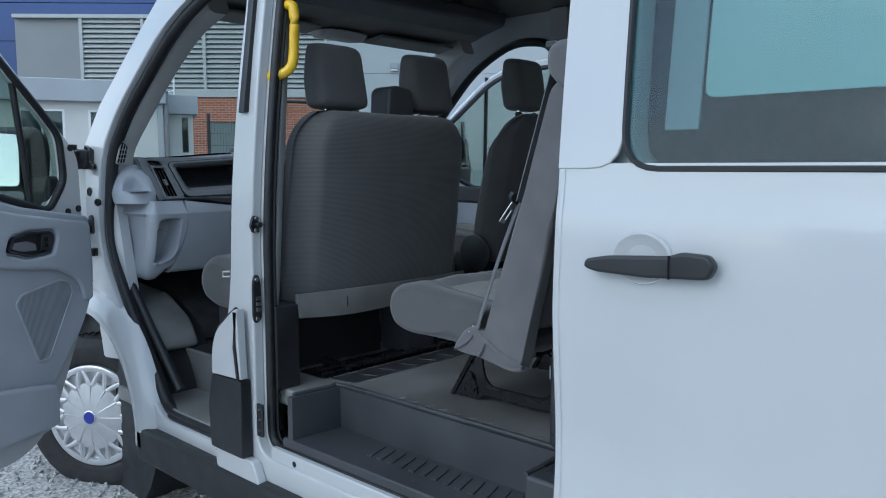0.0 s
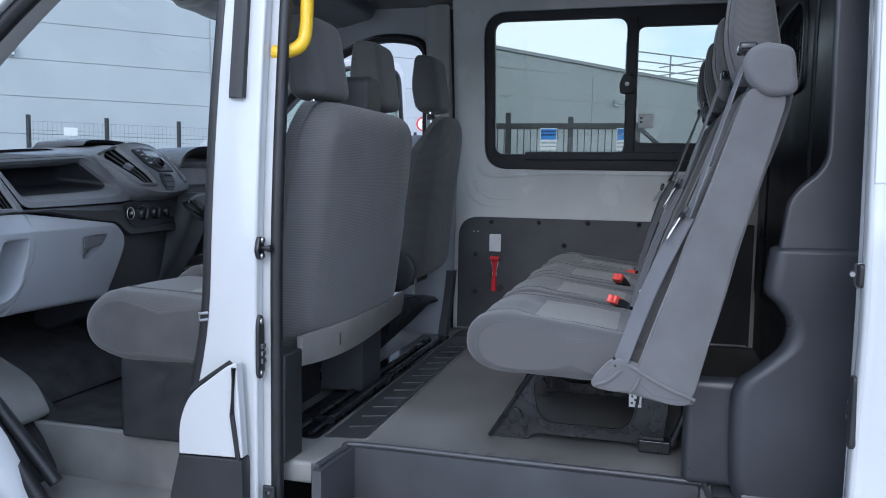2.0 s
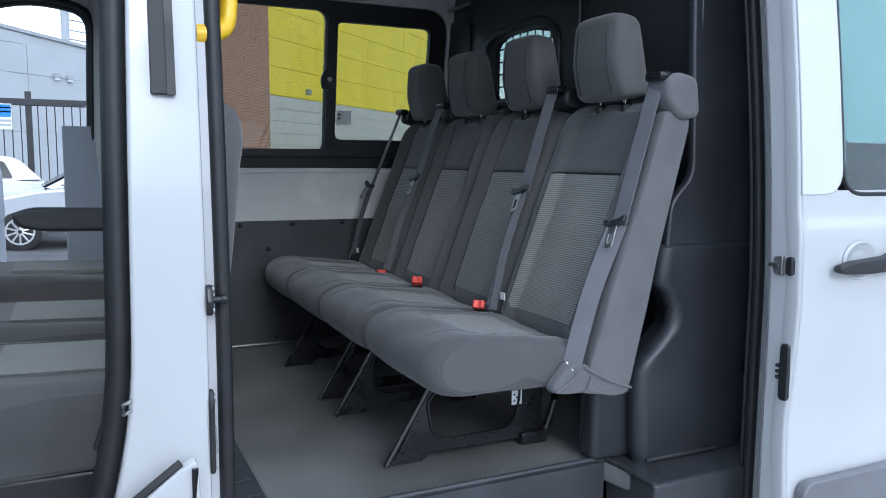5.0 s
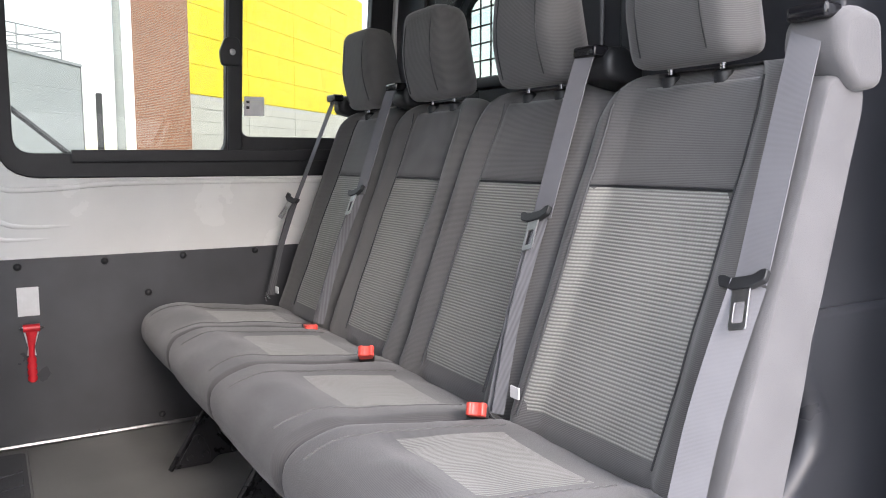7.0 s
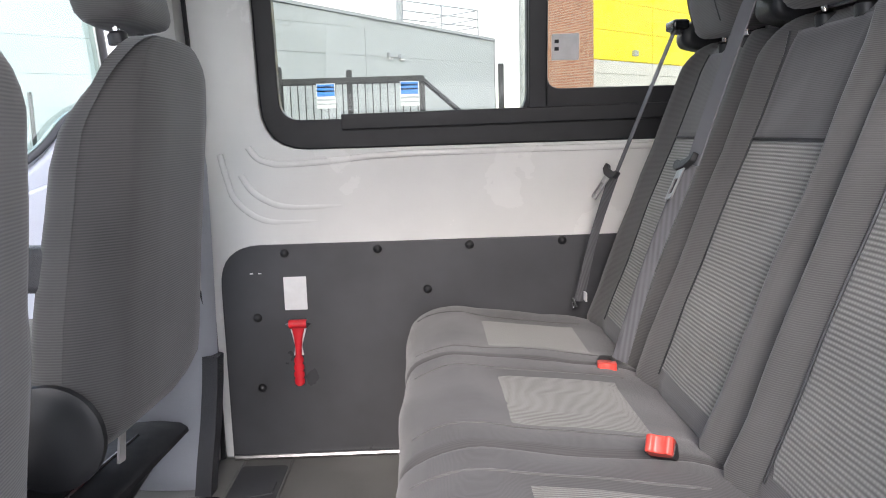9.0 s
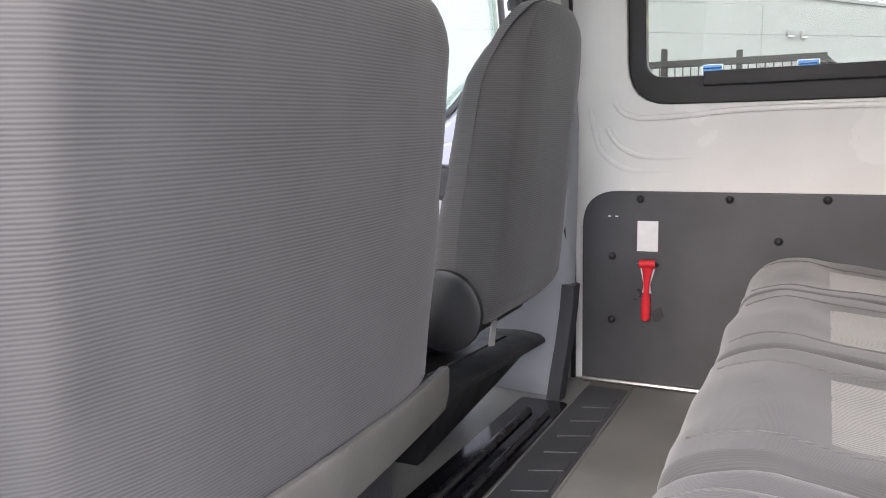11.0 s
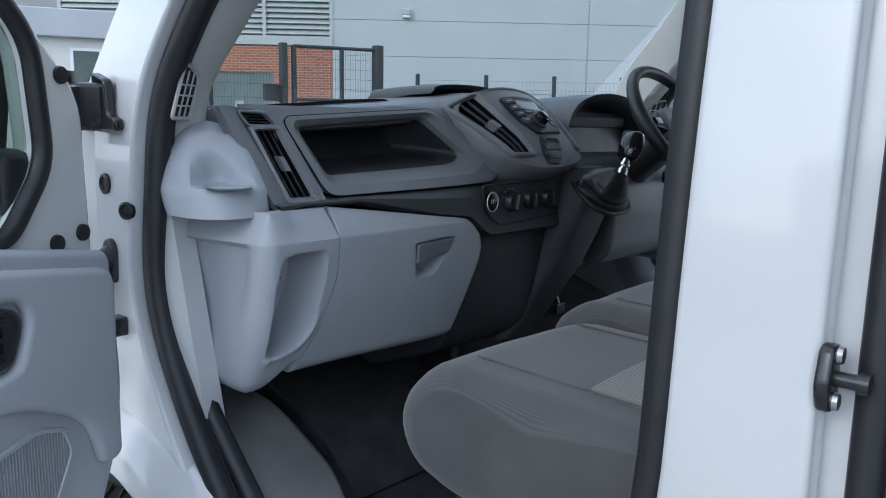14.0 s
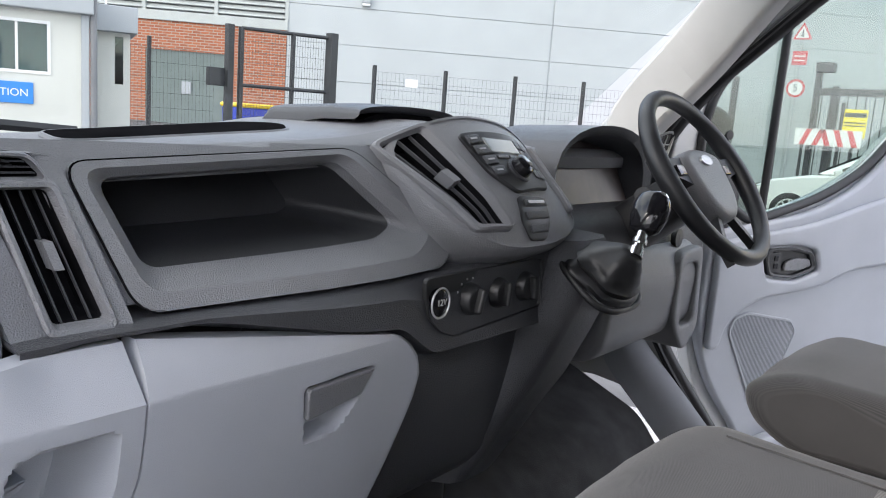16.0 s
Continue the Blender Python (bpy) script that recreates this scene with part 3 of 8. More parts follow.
RIBS = (((-0.112, 1.475), (-0.130, 1.450), (-0.155, 1.438), (-0.19, 1.432), (-0.30, 1.436), (-0.52, 1.449), (-1.30, 1.450)),
        ((-0.09, 1.41), (-0.11, 1.375), (-0.14, 1.350), (-0.19, 1.331), (-0.30, 1.329), (-0.51, 1.336), (-1.30, 1.342)),
        ((-0.045, 1.46), (-0.057, 1.398), (-0.075, 1.346), (-0.134, 1.301), (-0.224, 1.294), (-0.54, 1.300), (-1.30, 1.300)))
for pts in RIBS:
    part("pressed_rib", tube([lean(Vector((0.924, y, z))) for y, z, _ in smooth_path([(y, z, 0) for y, z in pts], 6)], 0.0075, 10, up=(1, 0, 0), flat=0.5), WHITE_IN, van, angle=80)
panel = thing("side_panel", "black hardboard lining panel with domed fixings, scuffed", "panel")
PAN = [(-0.025, 0.705), (-0.025, 1.24), (-1.34, 1.24), (-1.34, 0.705)]
part("board", prism(rounded(PAN, [0.0, 0.10, 0.01, 0], 8), "x", 0.924, 0.908, bevel=0.003), LINER, panel)

# window in the far side
side_window = thing("side_window", "black framed sliding side window, shut", "window")
w_in = rounded([(-0.19, 1.535), (-0.19, 2.125), (-0.775, 2.125), (-0.775, 1.535)], 0.05, 5)
w_in2 = rounded([(-0.825, 1.59), (-0.825, 2.085), (-1.255, 2.085), (-1.255, 1.59)], 0.03, 5)
part("window_frame", prism(dense(WIN_OUT), "x", 0.975, 0.940, [dense(w_in), dense(w_in2)], 0.004, shape=lean), BLACK, side_window)
p = part("pane", prism(dense(w_in), "x", 0.962, 0.966, shape=lean), CREW_TINT, side_window)
p.visible_shadow = False
p = part("pane", prism(dense(w_in2), "x", 0.957, 0.961, shape=lean), CREW_TINT, side_window)
p.visible_shadow = False

# bulkhead behind the seats
bulkhead = thing("bulkhead", "black plastic lined bulkhead with small barred window", "bulkhead")
b_win = rounded([(0.48, 1.745), (0.48, 1.97), (0.38, 2.0), (0.08, 2.0), (-0.02, 1.955), (-0.02, 1.745)], 0.06, 4)
part("lining", prism([(-0.775, 0.66), (0.95, 0.66), (0.95, 1.4), (0.90, 2.2), (0.7, 2.32), (-0.7, 2.32), (-0.775, 2.25)], "y", -1.40, -1.36, [b_win]), LINER_GREY, bulkhead)

# ---- upholstery ----
HEAD = rounded([(-0.055, 0.0), (-0.045, 0.215), (0.04, 0.235), (0.065, 0.11), (0.05, 0.0)], 0.03, 4)


def headrest(parent, x, y, z, w, lean_deg):
    """A padded head restraint on two short steel posts; y, z: the middle of its underside."""
    rings = []
    for u in np.linspace(-1, 1, 19):
        k = max(1 - abs(u) ** 5, 0) ** 0.5
        q = 0.30 + 0.70 * k
        rings.append([(u * w / 2 * (1 - 0.13 * (pz / 0.235) ** 2), 0.005 + (py - 0.005) * q, 0.11 + (pz - 0.11) * (0.80 + 0.20 * k)) for py, pz in HEAD])
    bm = loft(rings)
    m = pose(x, y, z + 0.012, -lean_deg)
    bm.transform(m)
    h = part("headrest", bm, CLOTH, parent, "dark ribbed cloth headrest", angle=60)
    for s in (-1, 1):
        pts = []
        for t in np.linspace(0.06, 0.94, 12):
            pz = 0.012 + 0.205 * t
            pts.append(m @ Vector((s * w * 0.30 * (1 - 0.1 * t), 0.052 + 0.0155 * math.sin(math.pi * min(t * 1.05, 1)) - 0.010 * t, pz)))
        part("seam", tube(pts, 0.0013, 5), BLACK, h)
    for dx in (-0.055, 0.055):
        bm = tube([(dx, 0, -0.05), (dx, 0, 0.03)], 0.006, 8)
        bm.transform(m)
        p = part("headrest_post", bm, CHROME, h, "chrome post")
        bm = lathe([(0.016, -0.030), (0.016, -0.014), (0.011, -0.009)], 12, m=Matrix.Translation((dx, 0, 0)))
        bm.transform(m)
        part("post_collar", bm, BLACK, p, "black collar")
    return h


def padded_back(name, mat, parent, x0, x1, z0, z1, front, rear, r=0.10, dish=0.0, taper=0.0, label="", n=40, bulge=0.0, flank=0.0, angle=70):
    """A seat back built up ring by ring; front, rear: its faces' y by height; dish: the hollow between its side bolsters."""
    cx, hw0 = (x0 + x1) / 2, (x1 - x0) / 2
    zs = [z0 + 0.025 * (1 - math.cos(a)) for a in np.linspace(0, math.pi / 2, 4)] + list(np.linspace(z0 + 0.05, z1 - r, 9)) + [z1 - r + r * math.sin(a) for a in np.linspace(0.15, math.pi / 2, 9)]
    rings = []
    for z in zs:
        hw = hw0 * (1 - taper * max(0, (z - z0) / (z1 - z0)) ** 2)
        thin = 1.0
        if z > z1 - r:
            d = (z - (z1 - r)) / r
            hw = hw - r * (1 - math.sqrt(max(1 - d * d, 0))) * 0.98
            thin = 0.22 + 0.78 * math.sqrt(max(1 - d ** 4, 0))
        if z < z0 + 0.05:
            thin = 0.55 + 0.45 * math.sin((z - z0) / 0.05 * math.pi / 2)
        yf, yr = front(z), rear(z)
        mid, hd = (yf + yr) / 2, (yf - yr) / 2 * thin
        ring = []
        for k in range(n):
            a = 2 * math.pi * k / n
            c, s = math.cos(a), math.sin(a)
            u = math.copysign(abs(c) ** 0.42, c)
            v = math.copysign(abs(s) ** 0.55, s)
            y = mid + hd * v
            if s > 0 and dish:
                q = min(max((0.80 - abs(u)) / 0.22, 0), 1)
                y -= dish * q * q * (3 - 2 * q) * min(1, s * 3)
            if s < 0:
                y += flank * max(0, abs(u) - 0.82) / 0.18 - bulge * (1 - u * u) * thin
            w_ = wobble(cx + hw * u, y, z)
            ring.append((cx + hw * u, y + w_, z + w_ * 0.5))
        rings.append(ring)
    return part(name, loft(rings), mat, parent, label, angle=angle)


def patch(name, mat, parent, rows, thick=0.012, label="", lift=(0, 1, 0)):
    """A thin padded panel over a grid of points."""
    k = Vector(lift) * thick
    return part(name, loft([[tuple(p) for p in r] + [tuple(Vector(p) - k) for p in r[::-1]] for r in rows]), mat, parent, label, angle=50)


# ---- rear bench ----
bench = thing("rear_bench", "four-place rear bench in dark grey cloth with pale inserts", "bench seat")
EDGES = (-0.855, -0.425, 0.0, 0.41, 0.825)
bench_front = lambda z: -0.872 - (z - 1.05) * 0.385
bench_rear = lambda z: -1.015 - (z - 0.95) * 0.285
SEAT = rounded([(-0.485, 0.985), (-0.478, 1.070), (-0.56, 1.105), (-0.90, 1.062), (-1.0, 1.0), (-0.97, 0.95), (-0.56, 0.955)], [0.04, 0.05, 0.06, 0.06, 0.03, 0.03, 0.05], 5)


def bench_cushion(x0, x1, ra, rb):
    """One place of the bench; ra, rb: how full its two flanks are rounded (small where it runs on into its neighbour)."""
    cy, cz, n = -0.74, 1.02, 7
    st = [(x0 + ra * (1 - math.cos(math.pi / 2 * i / n)), ra * (1 - math.sin(math.pi / 2 * i / n))) for i in range(n)]
    st += [(x0 + ra + (x1 - rb - x0 - ra) * i / 12, 0) for i in range(13)]
    st += [(x1 - rb * (1 - math.cos(math.pi / 2 * i / n)), rb * (1 - math.sin(math.pi / 2 * i / n))) for i in range(n)][::-1]
    rings = []
    for x, d in st:
        u = (x - x0) / (x1 - x0) * 2 - 1
        ring = []
        for y, z in dense(SEAT, 0.03):
            v = Vector((y - cy, z - cz))
            v = v.normalized() * (max(v.length - d, v.length * 0.3) + 0.005 * (1 - u * u))
            dip = 0.012 * ease((cz + v.y - 1.03) / 0.03) * ease((-0.60 - y) / 0.06) * ease((0.75 - abs(u)) / 0.3)
            w_ = wobble(x, cy + v.x, cz + v.y, 0.007)
            ring.append((x, cy + v.x + w_ * 0.6, cz + v.y + w_ - dip))
        rings.append(ring)
    return loft(rings)


def laid(tree, grid, way, lift):
    """Rows of points let down along way onto a cushion, a little proud of it; the rim sinks in."""
    rows, k = [], Vector(way)
    for i, r in enumerate(grid):
        row = []
        for j, p in enumerate(r):
            hit = tree.ray_cast(Vector(p) - k * 0.2, k)[0]
            rim = i in (0, len(grid) - 1) or j in (0, len(r) - 1)
            row.append((hit if hit is not None else Vector(p)) - k * (0.0 if rim else lift))
        rows.append(row)
    return rows


ROUND = (0.030, 0.030, 0.018, 0.014, 0.045)
for i in range(4):
    x0, x1 = EDGES[i] + 0.001, EDGES[i + 1] - 0.001
    cx = (x0 + x1) / 2 + (0.016 if i == 0 else 0.0) + (-0.02 if i == 3 else 0)
    hw = (0.146 if i == 0 else 0.120)
    bm = bench_cushion(x0, x1, 0.045 if i == 0 else ROUND[i], ROUND[i + 1])
    tree = BVHTree.FromBMesh(bm)
    c = part("seat_cushion", bm, CLOTH_SEAT, bench, "dark cloth seat cushion", angle=70)
    grid = [[(cx + 0.112 * a, -0.640 - 0.200 * t, 1.12) for a in np.linspace(-1, 1, 13)] for t in np.linspace(0, 1, 11)]
    patch("insert", INSERT_SEAT, c, laid(tree, grid, (0, 0, -1), 0.0025), 0.006, "paler checked cloth insert", (0, 0, 1))
    for a in (-1, 1):
        pts = laid(tree, [[(cx + 0.135 * a, y, 1.12) for y in np.linspace(-0.50, -0.86, 16)]], (0, 0, -1), 0.0)
        part("seam", tube([p + Vector((0, 0, 0.0003)) for p in pts[0]], 0.0022, 5), CLOTH, c)
    b = padded_back("backrest", CLOTH, bench, x0, x1, 1.02, 1.665, bench_front, bench_rear, 0.085, 0.034, 0.0, "dark ribbed cloth backrest")
    bm = bmesh.new()
    bm.from_mesh(b.data)
    tree = BVHTree.FromBMesh(bm)
    bm.free()
    for nm, mat, za, zb, lab in (("back_insert", INSERT, 1.085, 1.468, "paler checked cloth insert"), ("back_panel", CLOTH, 1.472, 1.640, "dark upper cloth panel")):
        grid = [[(cx + hw * a * (1 - 0.06 * max(0, z - 1.5) / 0.15), -0.9, z) for a in np.linspace(-1, 1, 25)] for z in np.linspace(za, zb, 24)]
        patch(nm, mat, b, laid(tree, grid, (0, -1, 0), 0.0035), 0.008, lab)
    for a in (-1, 1):
        pts = laid(tree, [[(cx + a * (hw + 0.002), -0.9, z) for z in np.linspace(1.075, 1.64, 18)]], (0, -1, 0), 0.0)
        part("piping", tube([p + Vector((0, 0.001, 0)) for p in pts[0]], 0.0022, 5), BLACK, b)
    pts = laid(tree, [[(cx + hw * a, -0.9, 1.470) for a in np.linspace(-1, 1, 11)]], (0, -1, 0), 0.0)
    part("seam", tube([p + Vector((0, 0.001, 0)) for p in pts[0]], 0.0028, 5), BLACK, b)
for x in (-0.62, -0.215, 0.205, 0.60):
    headrest(bench, x, -1.145, 1.657, 0.235, 8)
padded = lambda z: -0.885 - (z - 1.0) * 0.375
bm = cushion(rounded([(-1.012, 0.93), (-1.078, 1.20), (-1.175, 1.60), (-1.17, 1.63), (-1.10, 1.63), (-0.99, 1.30), (-0.885, 0.98), (-0.92, 0.94)], [0.03, 0.2, 0.02, 0.02, 0.03, 0.2, 0.04, 0.02], 4), -0.893, -0.848, 0.012, 4)
part("side_panel", bm, FLANK, bench, "plain grey cloth flank of the backrest", angle=60)
bm = cushion(rounded([(-0.78, 0.955), (-0.84, 1.03), (-0.93, 1.00), (-1.03, 0.935), (-0.99, 0.925), (-0.86, 0.945)], 0.03, 4), -0.892, -0.852, 0.012, 4)
part("skirt", bm, FLANK, bench, "loose grey cloth skirt at the seat corner", angle=60)
for i, (ya, za, yb, zb) in enumerate(((-0.86, 1.0, -0.80, 0.96), (-0.90, 0.985, -0.88, 0.95), (-0.88, 1.01, -1.02, 0.945))):
    part("crease", tube(smooth_path([(-0.893, ya, za), (-0.896, (ya + yb) / 2, (za + zb) / 2 - 0.006), (-0.893, yb, zb)], 5), 0.004, 6), FLANK, bench)

# belt guides on the shoulders
for x, w, big in ((-0.862, 0.075, True), (-0.415, 0.075, False), (0.372, 0.07, False), (0.80, 0.05, False)):
    prof = rounded([(-1.085, 1.655), (-1.09, 1.705), (-1.125, 1.718), (-1.185, 1.708), (-1.195, 1.612), (-1.13, 1.605)] if big else [(-1.095, 1.665), (-1.10, 1.71), (-1.14, 1.725), (-1.19, 1.70), (-1.19, 1.64)], 0.022, 4)
    g = part("belt_guide", cushion(prof, x - w / 2 - 0.01, x + w / 2 + 0.005, 0.016, 4), BLACK if not big else FLANK, bench, "moulded shoulder belt guide", angle=60)
    part("guide_slot", box(x - 0.033, x + 0.028, -1.112, -1.075, 1.700, 1.722, 0.006), GLOSS, g, "black belt slot")


def seat_belt(x, top, tongue, low, fold=(0.35, 0.9, 0), flip=1, strands=2):
    """Webbing from the guide to the floor side, with its steel tongue hanging; below it the webbing hangs folded in narrow strands."""
    b = thing("seat_belt", "grey webbing seat belt with steel tongue, hanging unfastened", "seat belt", "rear seat belts")
    path = smooth_path([(top[0], top[1] + 0.02, top[2]), (top[0], top[1] + 0.035, top[2] - 0.03), tongue], 8)
    part("webbing", ribbon(path, 0.046, 0.0025, (1, 0.12 * flip, 0)), BELT, b)
    for k in range(strands):
        o = Vector((0.013 * (k - (strands - 1) / 2), 0.002 * k, 0))
        w = 0.046 if strands == 1 else 0.022
        part("lower_webbing", ribbon(smooth_path([Vector(tongue) + Vector((0, 0.004, 0)) + o, (Vector(tongue) + Vector(low)) / 2 + Vector((0.004, 0.010 - 0.004 * k, 0)) + o, Vector(low) + o * 1.2], 6), w, 0.003, (fold[0] - 0.25 * k, fold[1], fold[2])), BELT if strands == 1 else BELT_SHADE, b)
    k = part("tongue", prism(rounded([(-0.013, -0.066), (0.013, -0.066), (0.013, 0.0), (-0.013, 0.0)], 0.005), "y", -0.0015, 0.0015, [rounded([(-0.0075, -0.056), (0.0075, -0.056), (0.0075, -0.026), (-0.0075, -0.026)], 0.003)], 0.0006), ZINC, b, "bright steel belt tongue")
    k.matrix_basis = Matrix.Translation(Vector(tongue) + Vector((0, 0.016, 0))) @ pose(0, 0, 0, 30, 14 * flip, 8)
    part("tongue_cover", prism(rounded([(-0.034, 0.0), (-0.037, 0.016), (-0.028, 0.017), (-0.016, 0.010), (0.016, 0.010), (0.028, 0.017), (0.037, 0.016), (0.034, 0.0), (0.014, -0.008), (-0.014, -0.008)], 0.004), "y", -0.006, 0.005, bevel=0.002), BLACK, k)
    a = Vector(low)
    part("anchor", tube([a + Vector((-0.02, 0.012, -0.01)), a + Vector((0.0, 0.016, 0.004)), a + Vector((0.02, 0.012, -0.01)), a + Vector((0.0, 0.014, -0.022))], 0.0035, 6, closed=True, up=(0, 1, 0)), CHROME, b, "steel belt anchor loop")
    return b


seat_belt(-0.866, (-0.858, -1.122, 1.704), (-0.864, -0.990, 1.352), (-0.872, -0.858, 1.018), (0.7, 0.7, 0), 1, 1)
seat_belt(-0.425, (-0.415, -1.105, 1.702), (-0.415, -0.988, 1.412), (-0.440, -0.872, 1.073))
seat_belt(0.40, (0.368, -1.10, 1.700), (0.372, -0.985, 1.428), (0.400, -0.870, 1.08))
seat_belt(0.83, (0.80, -1.11, 1.70), (0.822, -0.965, 1.390), (0.850, -0.885, 1.09), (-0.35, 0.9, 0), -1)


def buckle(x, y, z, turn, tip, label="red and black seat belt buckle lying on the cushion"):
    b = thing("belt_buckle", label, "buckle", "rear belt buckles", at=pose(x, y, z, tip, 0, turn) @ Matrix.Scale(0.86, 4))
    part("body", loft([[(x * k, y, z * k) for x, z in ((-0.020, -0.012), (0.020, -0.012), (0.022, 0.0), (0.019, 0.013), (-0.019, 0.013), (-0.022, 0.0))] for y, k in ((-0.078, 0.55), (-0.060, 0.72), (-0.02, 0.95), (0.018, 1.0))]), BLACK, b, "black buckle body", angle=50)
    part("button", prism(rounded([(-0.020, 0.004), (-0.020, 0.030), (-0.012, 0.036), (-0.006, 0.030), (0.006, 0.030), (0.012, 0.036), (0.020, 0.030), (0.020, -0.002), (0.010, -0.006), (-0.012, 0.0)], 0.004, 3), "z", -0.012, 0.0145, bevel=0.003), CORAL, b, "red release button")
    part("button_mark", box(-0.012, 0.012, 0.008, 0.012, 0.0144, 0.0149), BLACK, b)


buckle(-0.452, -0.828, 1.086, 48, 24)
buckle(-0.02, -0.818, 1.092, 62, 32)
buckle(0.40, -0.845, 1.068, 80, 4)
for x, z in ((-0.475, 1.105), (0.80, 1.10)):
    tg = single("fabric_tag", box(x - 0.012, x + 0.012, -0.891, -0.887, z, z + 0.021, 0.001), CARD, "small white woven tag sewn on the seat", "tag")

# legs: pressed plates with a long hole
hole = rounded([(-0.63, 0.755), (-0.61, 0.87), (-0.66, 0.90), (-0.86, 0.90), (-0.90, 0.87), (-0.88, 0.755)], 0.05, 5)
leg = rounded([(-0.495, 0.703), (-0.655, 0.965), (-0.99, 0.965), (-0.965, 0.74), (-0.965, 0.703), (-0.90, 0.703), (-0.90, 0.722), (-0.62, 0.722), (-0.60, 0.703)], [0.02, 0.02, 0.02, 0.02, 0, 0, 0.01, 0.01, 0], 3)
for x in (-0.56, -0.12, 0.06, 0.52):
    l_ = part("leg_frame", prism(leg, "x", x - 0.004, x + 0.004, [hole], 0.0015), STEEL, bench, "black pressed steel leg with oval hole")
    part("rim", tube([(x - 0.006, y, z) for y, z in hole], 0.004, 6, closed=True, up=(1, 0, 0)), STEEL, l_)
    part("flange", tube([(x - 0.008, -0.495, 0.705), (x - 0.008, -0.655, 0.965)], 0.007, 6), STEEL, l_)
    part("foot_plate", prism(rounded([(-0.515, 0.715), (-0.60, 0.715), (-0.60, 0.74), (-0.575, 0.79), (-0.56, 0.79)], 0.012), "x", x - 0.011, x - 0.004, bevel=0.002), STEEL, l_)
    for y, z in ((-0.575, 0.775), (-0.585, 0.735), (-0.545, 0.732)):
        part("bolt", lathe([(0.009, 0), (0.008, 0.004), (0.0, 0.005)], 10, m=Matrix.Translation((x - 0.011, y, z)) @ pose(0, 0, 0, 0, -90, 0)), STEEL, l_)
    for y, z in ((-0.60, 0.86), (-0.585, 0.82), (-0.925, 0.82)):
        part("hole", lathe([(0.007, 0), (0.0, 0.0008)], 10, m=Matrix.Translation((x - 0.0045, y, z)) @ pose(0, 0, 0, 0, -90, 0)), GLOSS, l_)
    part("rear_clamp", box(x - 0.02, x + 0.02, -0.985, -0.90, 0.703, 0.74, 0.006), STEEL, l_)
    part("rear_strut", tube([(x, -0.985, 0.72), (x, -1.02, 0.82), (x, -0.99, 0.95)], 0.012, 8), STEEL, l_)
dl = thing("data_label", "small white printed label on the seat leg", "label")
part("paper", box(-0.5655, -0.5645, -0.905, -0.872, 0.822, 0.862), CARD, dl)
for k in range(3):
    for j in range(3):
        if (k + j) % 2 == 0:
            part("label_mark", box(-0.5662, -0.5656, -0.899 + k * 0.008, -0.894 + k * 0.008, 0.83 + j * 0.009, 0.836 + j * 0.009), BLACK, dl)
part("cross_tube", tube([(-0.75, -0.62, 0.955), (0.75, -0.62, 0.955)], 0.018, 8), STEEL, bench)
part("cross_tube", tube([(-0.75, -0.94, 0.945), (0.75, -0.94, 0.945)], 0.018, 8), STEEL, bench)

# ---- front seats ----
fs_front = lambda z: 0.125 - (z - 1.0) * 0.19
fs_rear = lambda z: -0.018 - (z - 0.97) * 0.115


def front_cushion(parent, x0, x1, up=0.0, back=0.0, thin=0.0):
    """A front seat cushion; up, back, thin: how far it is raised, set back and slimmer than the usual one."""
    prof = rounded([(0.68 + back, 0.93 + up + thin), (0.695 + back, 1.02 + up + thin * 0.4), (0.62 + back, 1.088 + up), (0.30, 1.078 + up), (0.05, 1.06 + up), (0.04, 0.90 + up + thin), (0.55, 0.885 + up + thin)], [0.05, 0.05, 0.08, 0.1, 0.03, 0.03, 0.06], 5)
    return part("seat_cushion", cushion(prof, x0, x1, 0.05, 6, crown=0.004), CLOTH_SEAT, parent, "dark ribbed cloth seat cushion", angle=70)


double = thing("front_double_seat", "double front passenger seat in dark grey cloth", "seat")
padded_back("backrest", VINYL, double, -0.850, 0.005, 0.965, 1.625, fs_front, lambda z: fs_rear(z) - 0.018, 0.13, 0.0, 0.035, "plain dark grey cloth back", 64, 0.032, 0.055, 30)
cu = front_cushion(double, -0.81, -0.36, 0.0, -0.022)
cu2 = front_cushion(double, -0.36, 0.065, 0.024, -0.005)
for c, a, b, up in ((cu, -0.715, -0.455, 0.0), (cu2, -0.29, -0.03, 0.024)):
    patch("insert", INSERT_SEAT, c, [[(a + (b - a) * s, y, 1.0855 + up + (y - 0.30) * 0.035 + 0.005 * math.sin(math.pi * s)) for s in np.linspace(0, 1, 7)] for y in np.linspace(0.365, 0.10, 9)], 0.012, "paler checked cloth insert", (0, 0, 1))
    for x in (a - 0.01, b + 0.01):
        part("seam", tube([(x, y, 1.0845 + up + (y - 0.30) * 0.035) for y in np.linspace(0.56, 0.08, 14)], 0.0016, 5), CLOTH, c)
headrest(double, -0.625, -0.005, 1.622, 0.235, 6)
headrest(double, -0.185, -0.015, 1.628, 0.23, 6)
part("belt_housing", prism(rounded([(-0.455, 1.54), (-0.445, 1.715), (-0.41, 1.73), (-0.325, 1.72), (-0.31, 1.54)], 0.02), "y", -0.075, 0.03, bevel=0.012), DASH, double, "black plastic belt housing on the shoulder")
rings = []
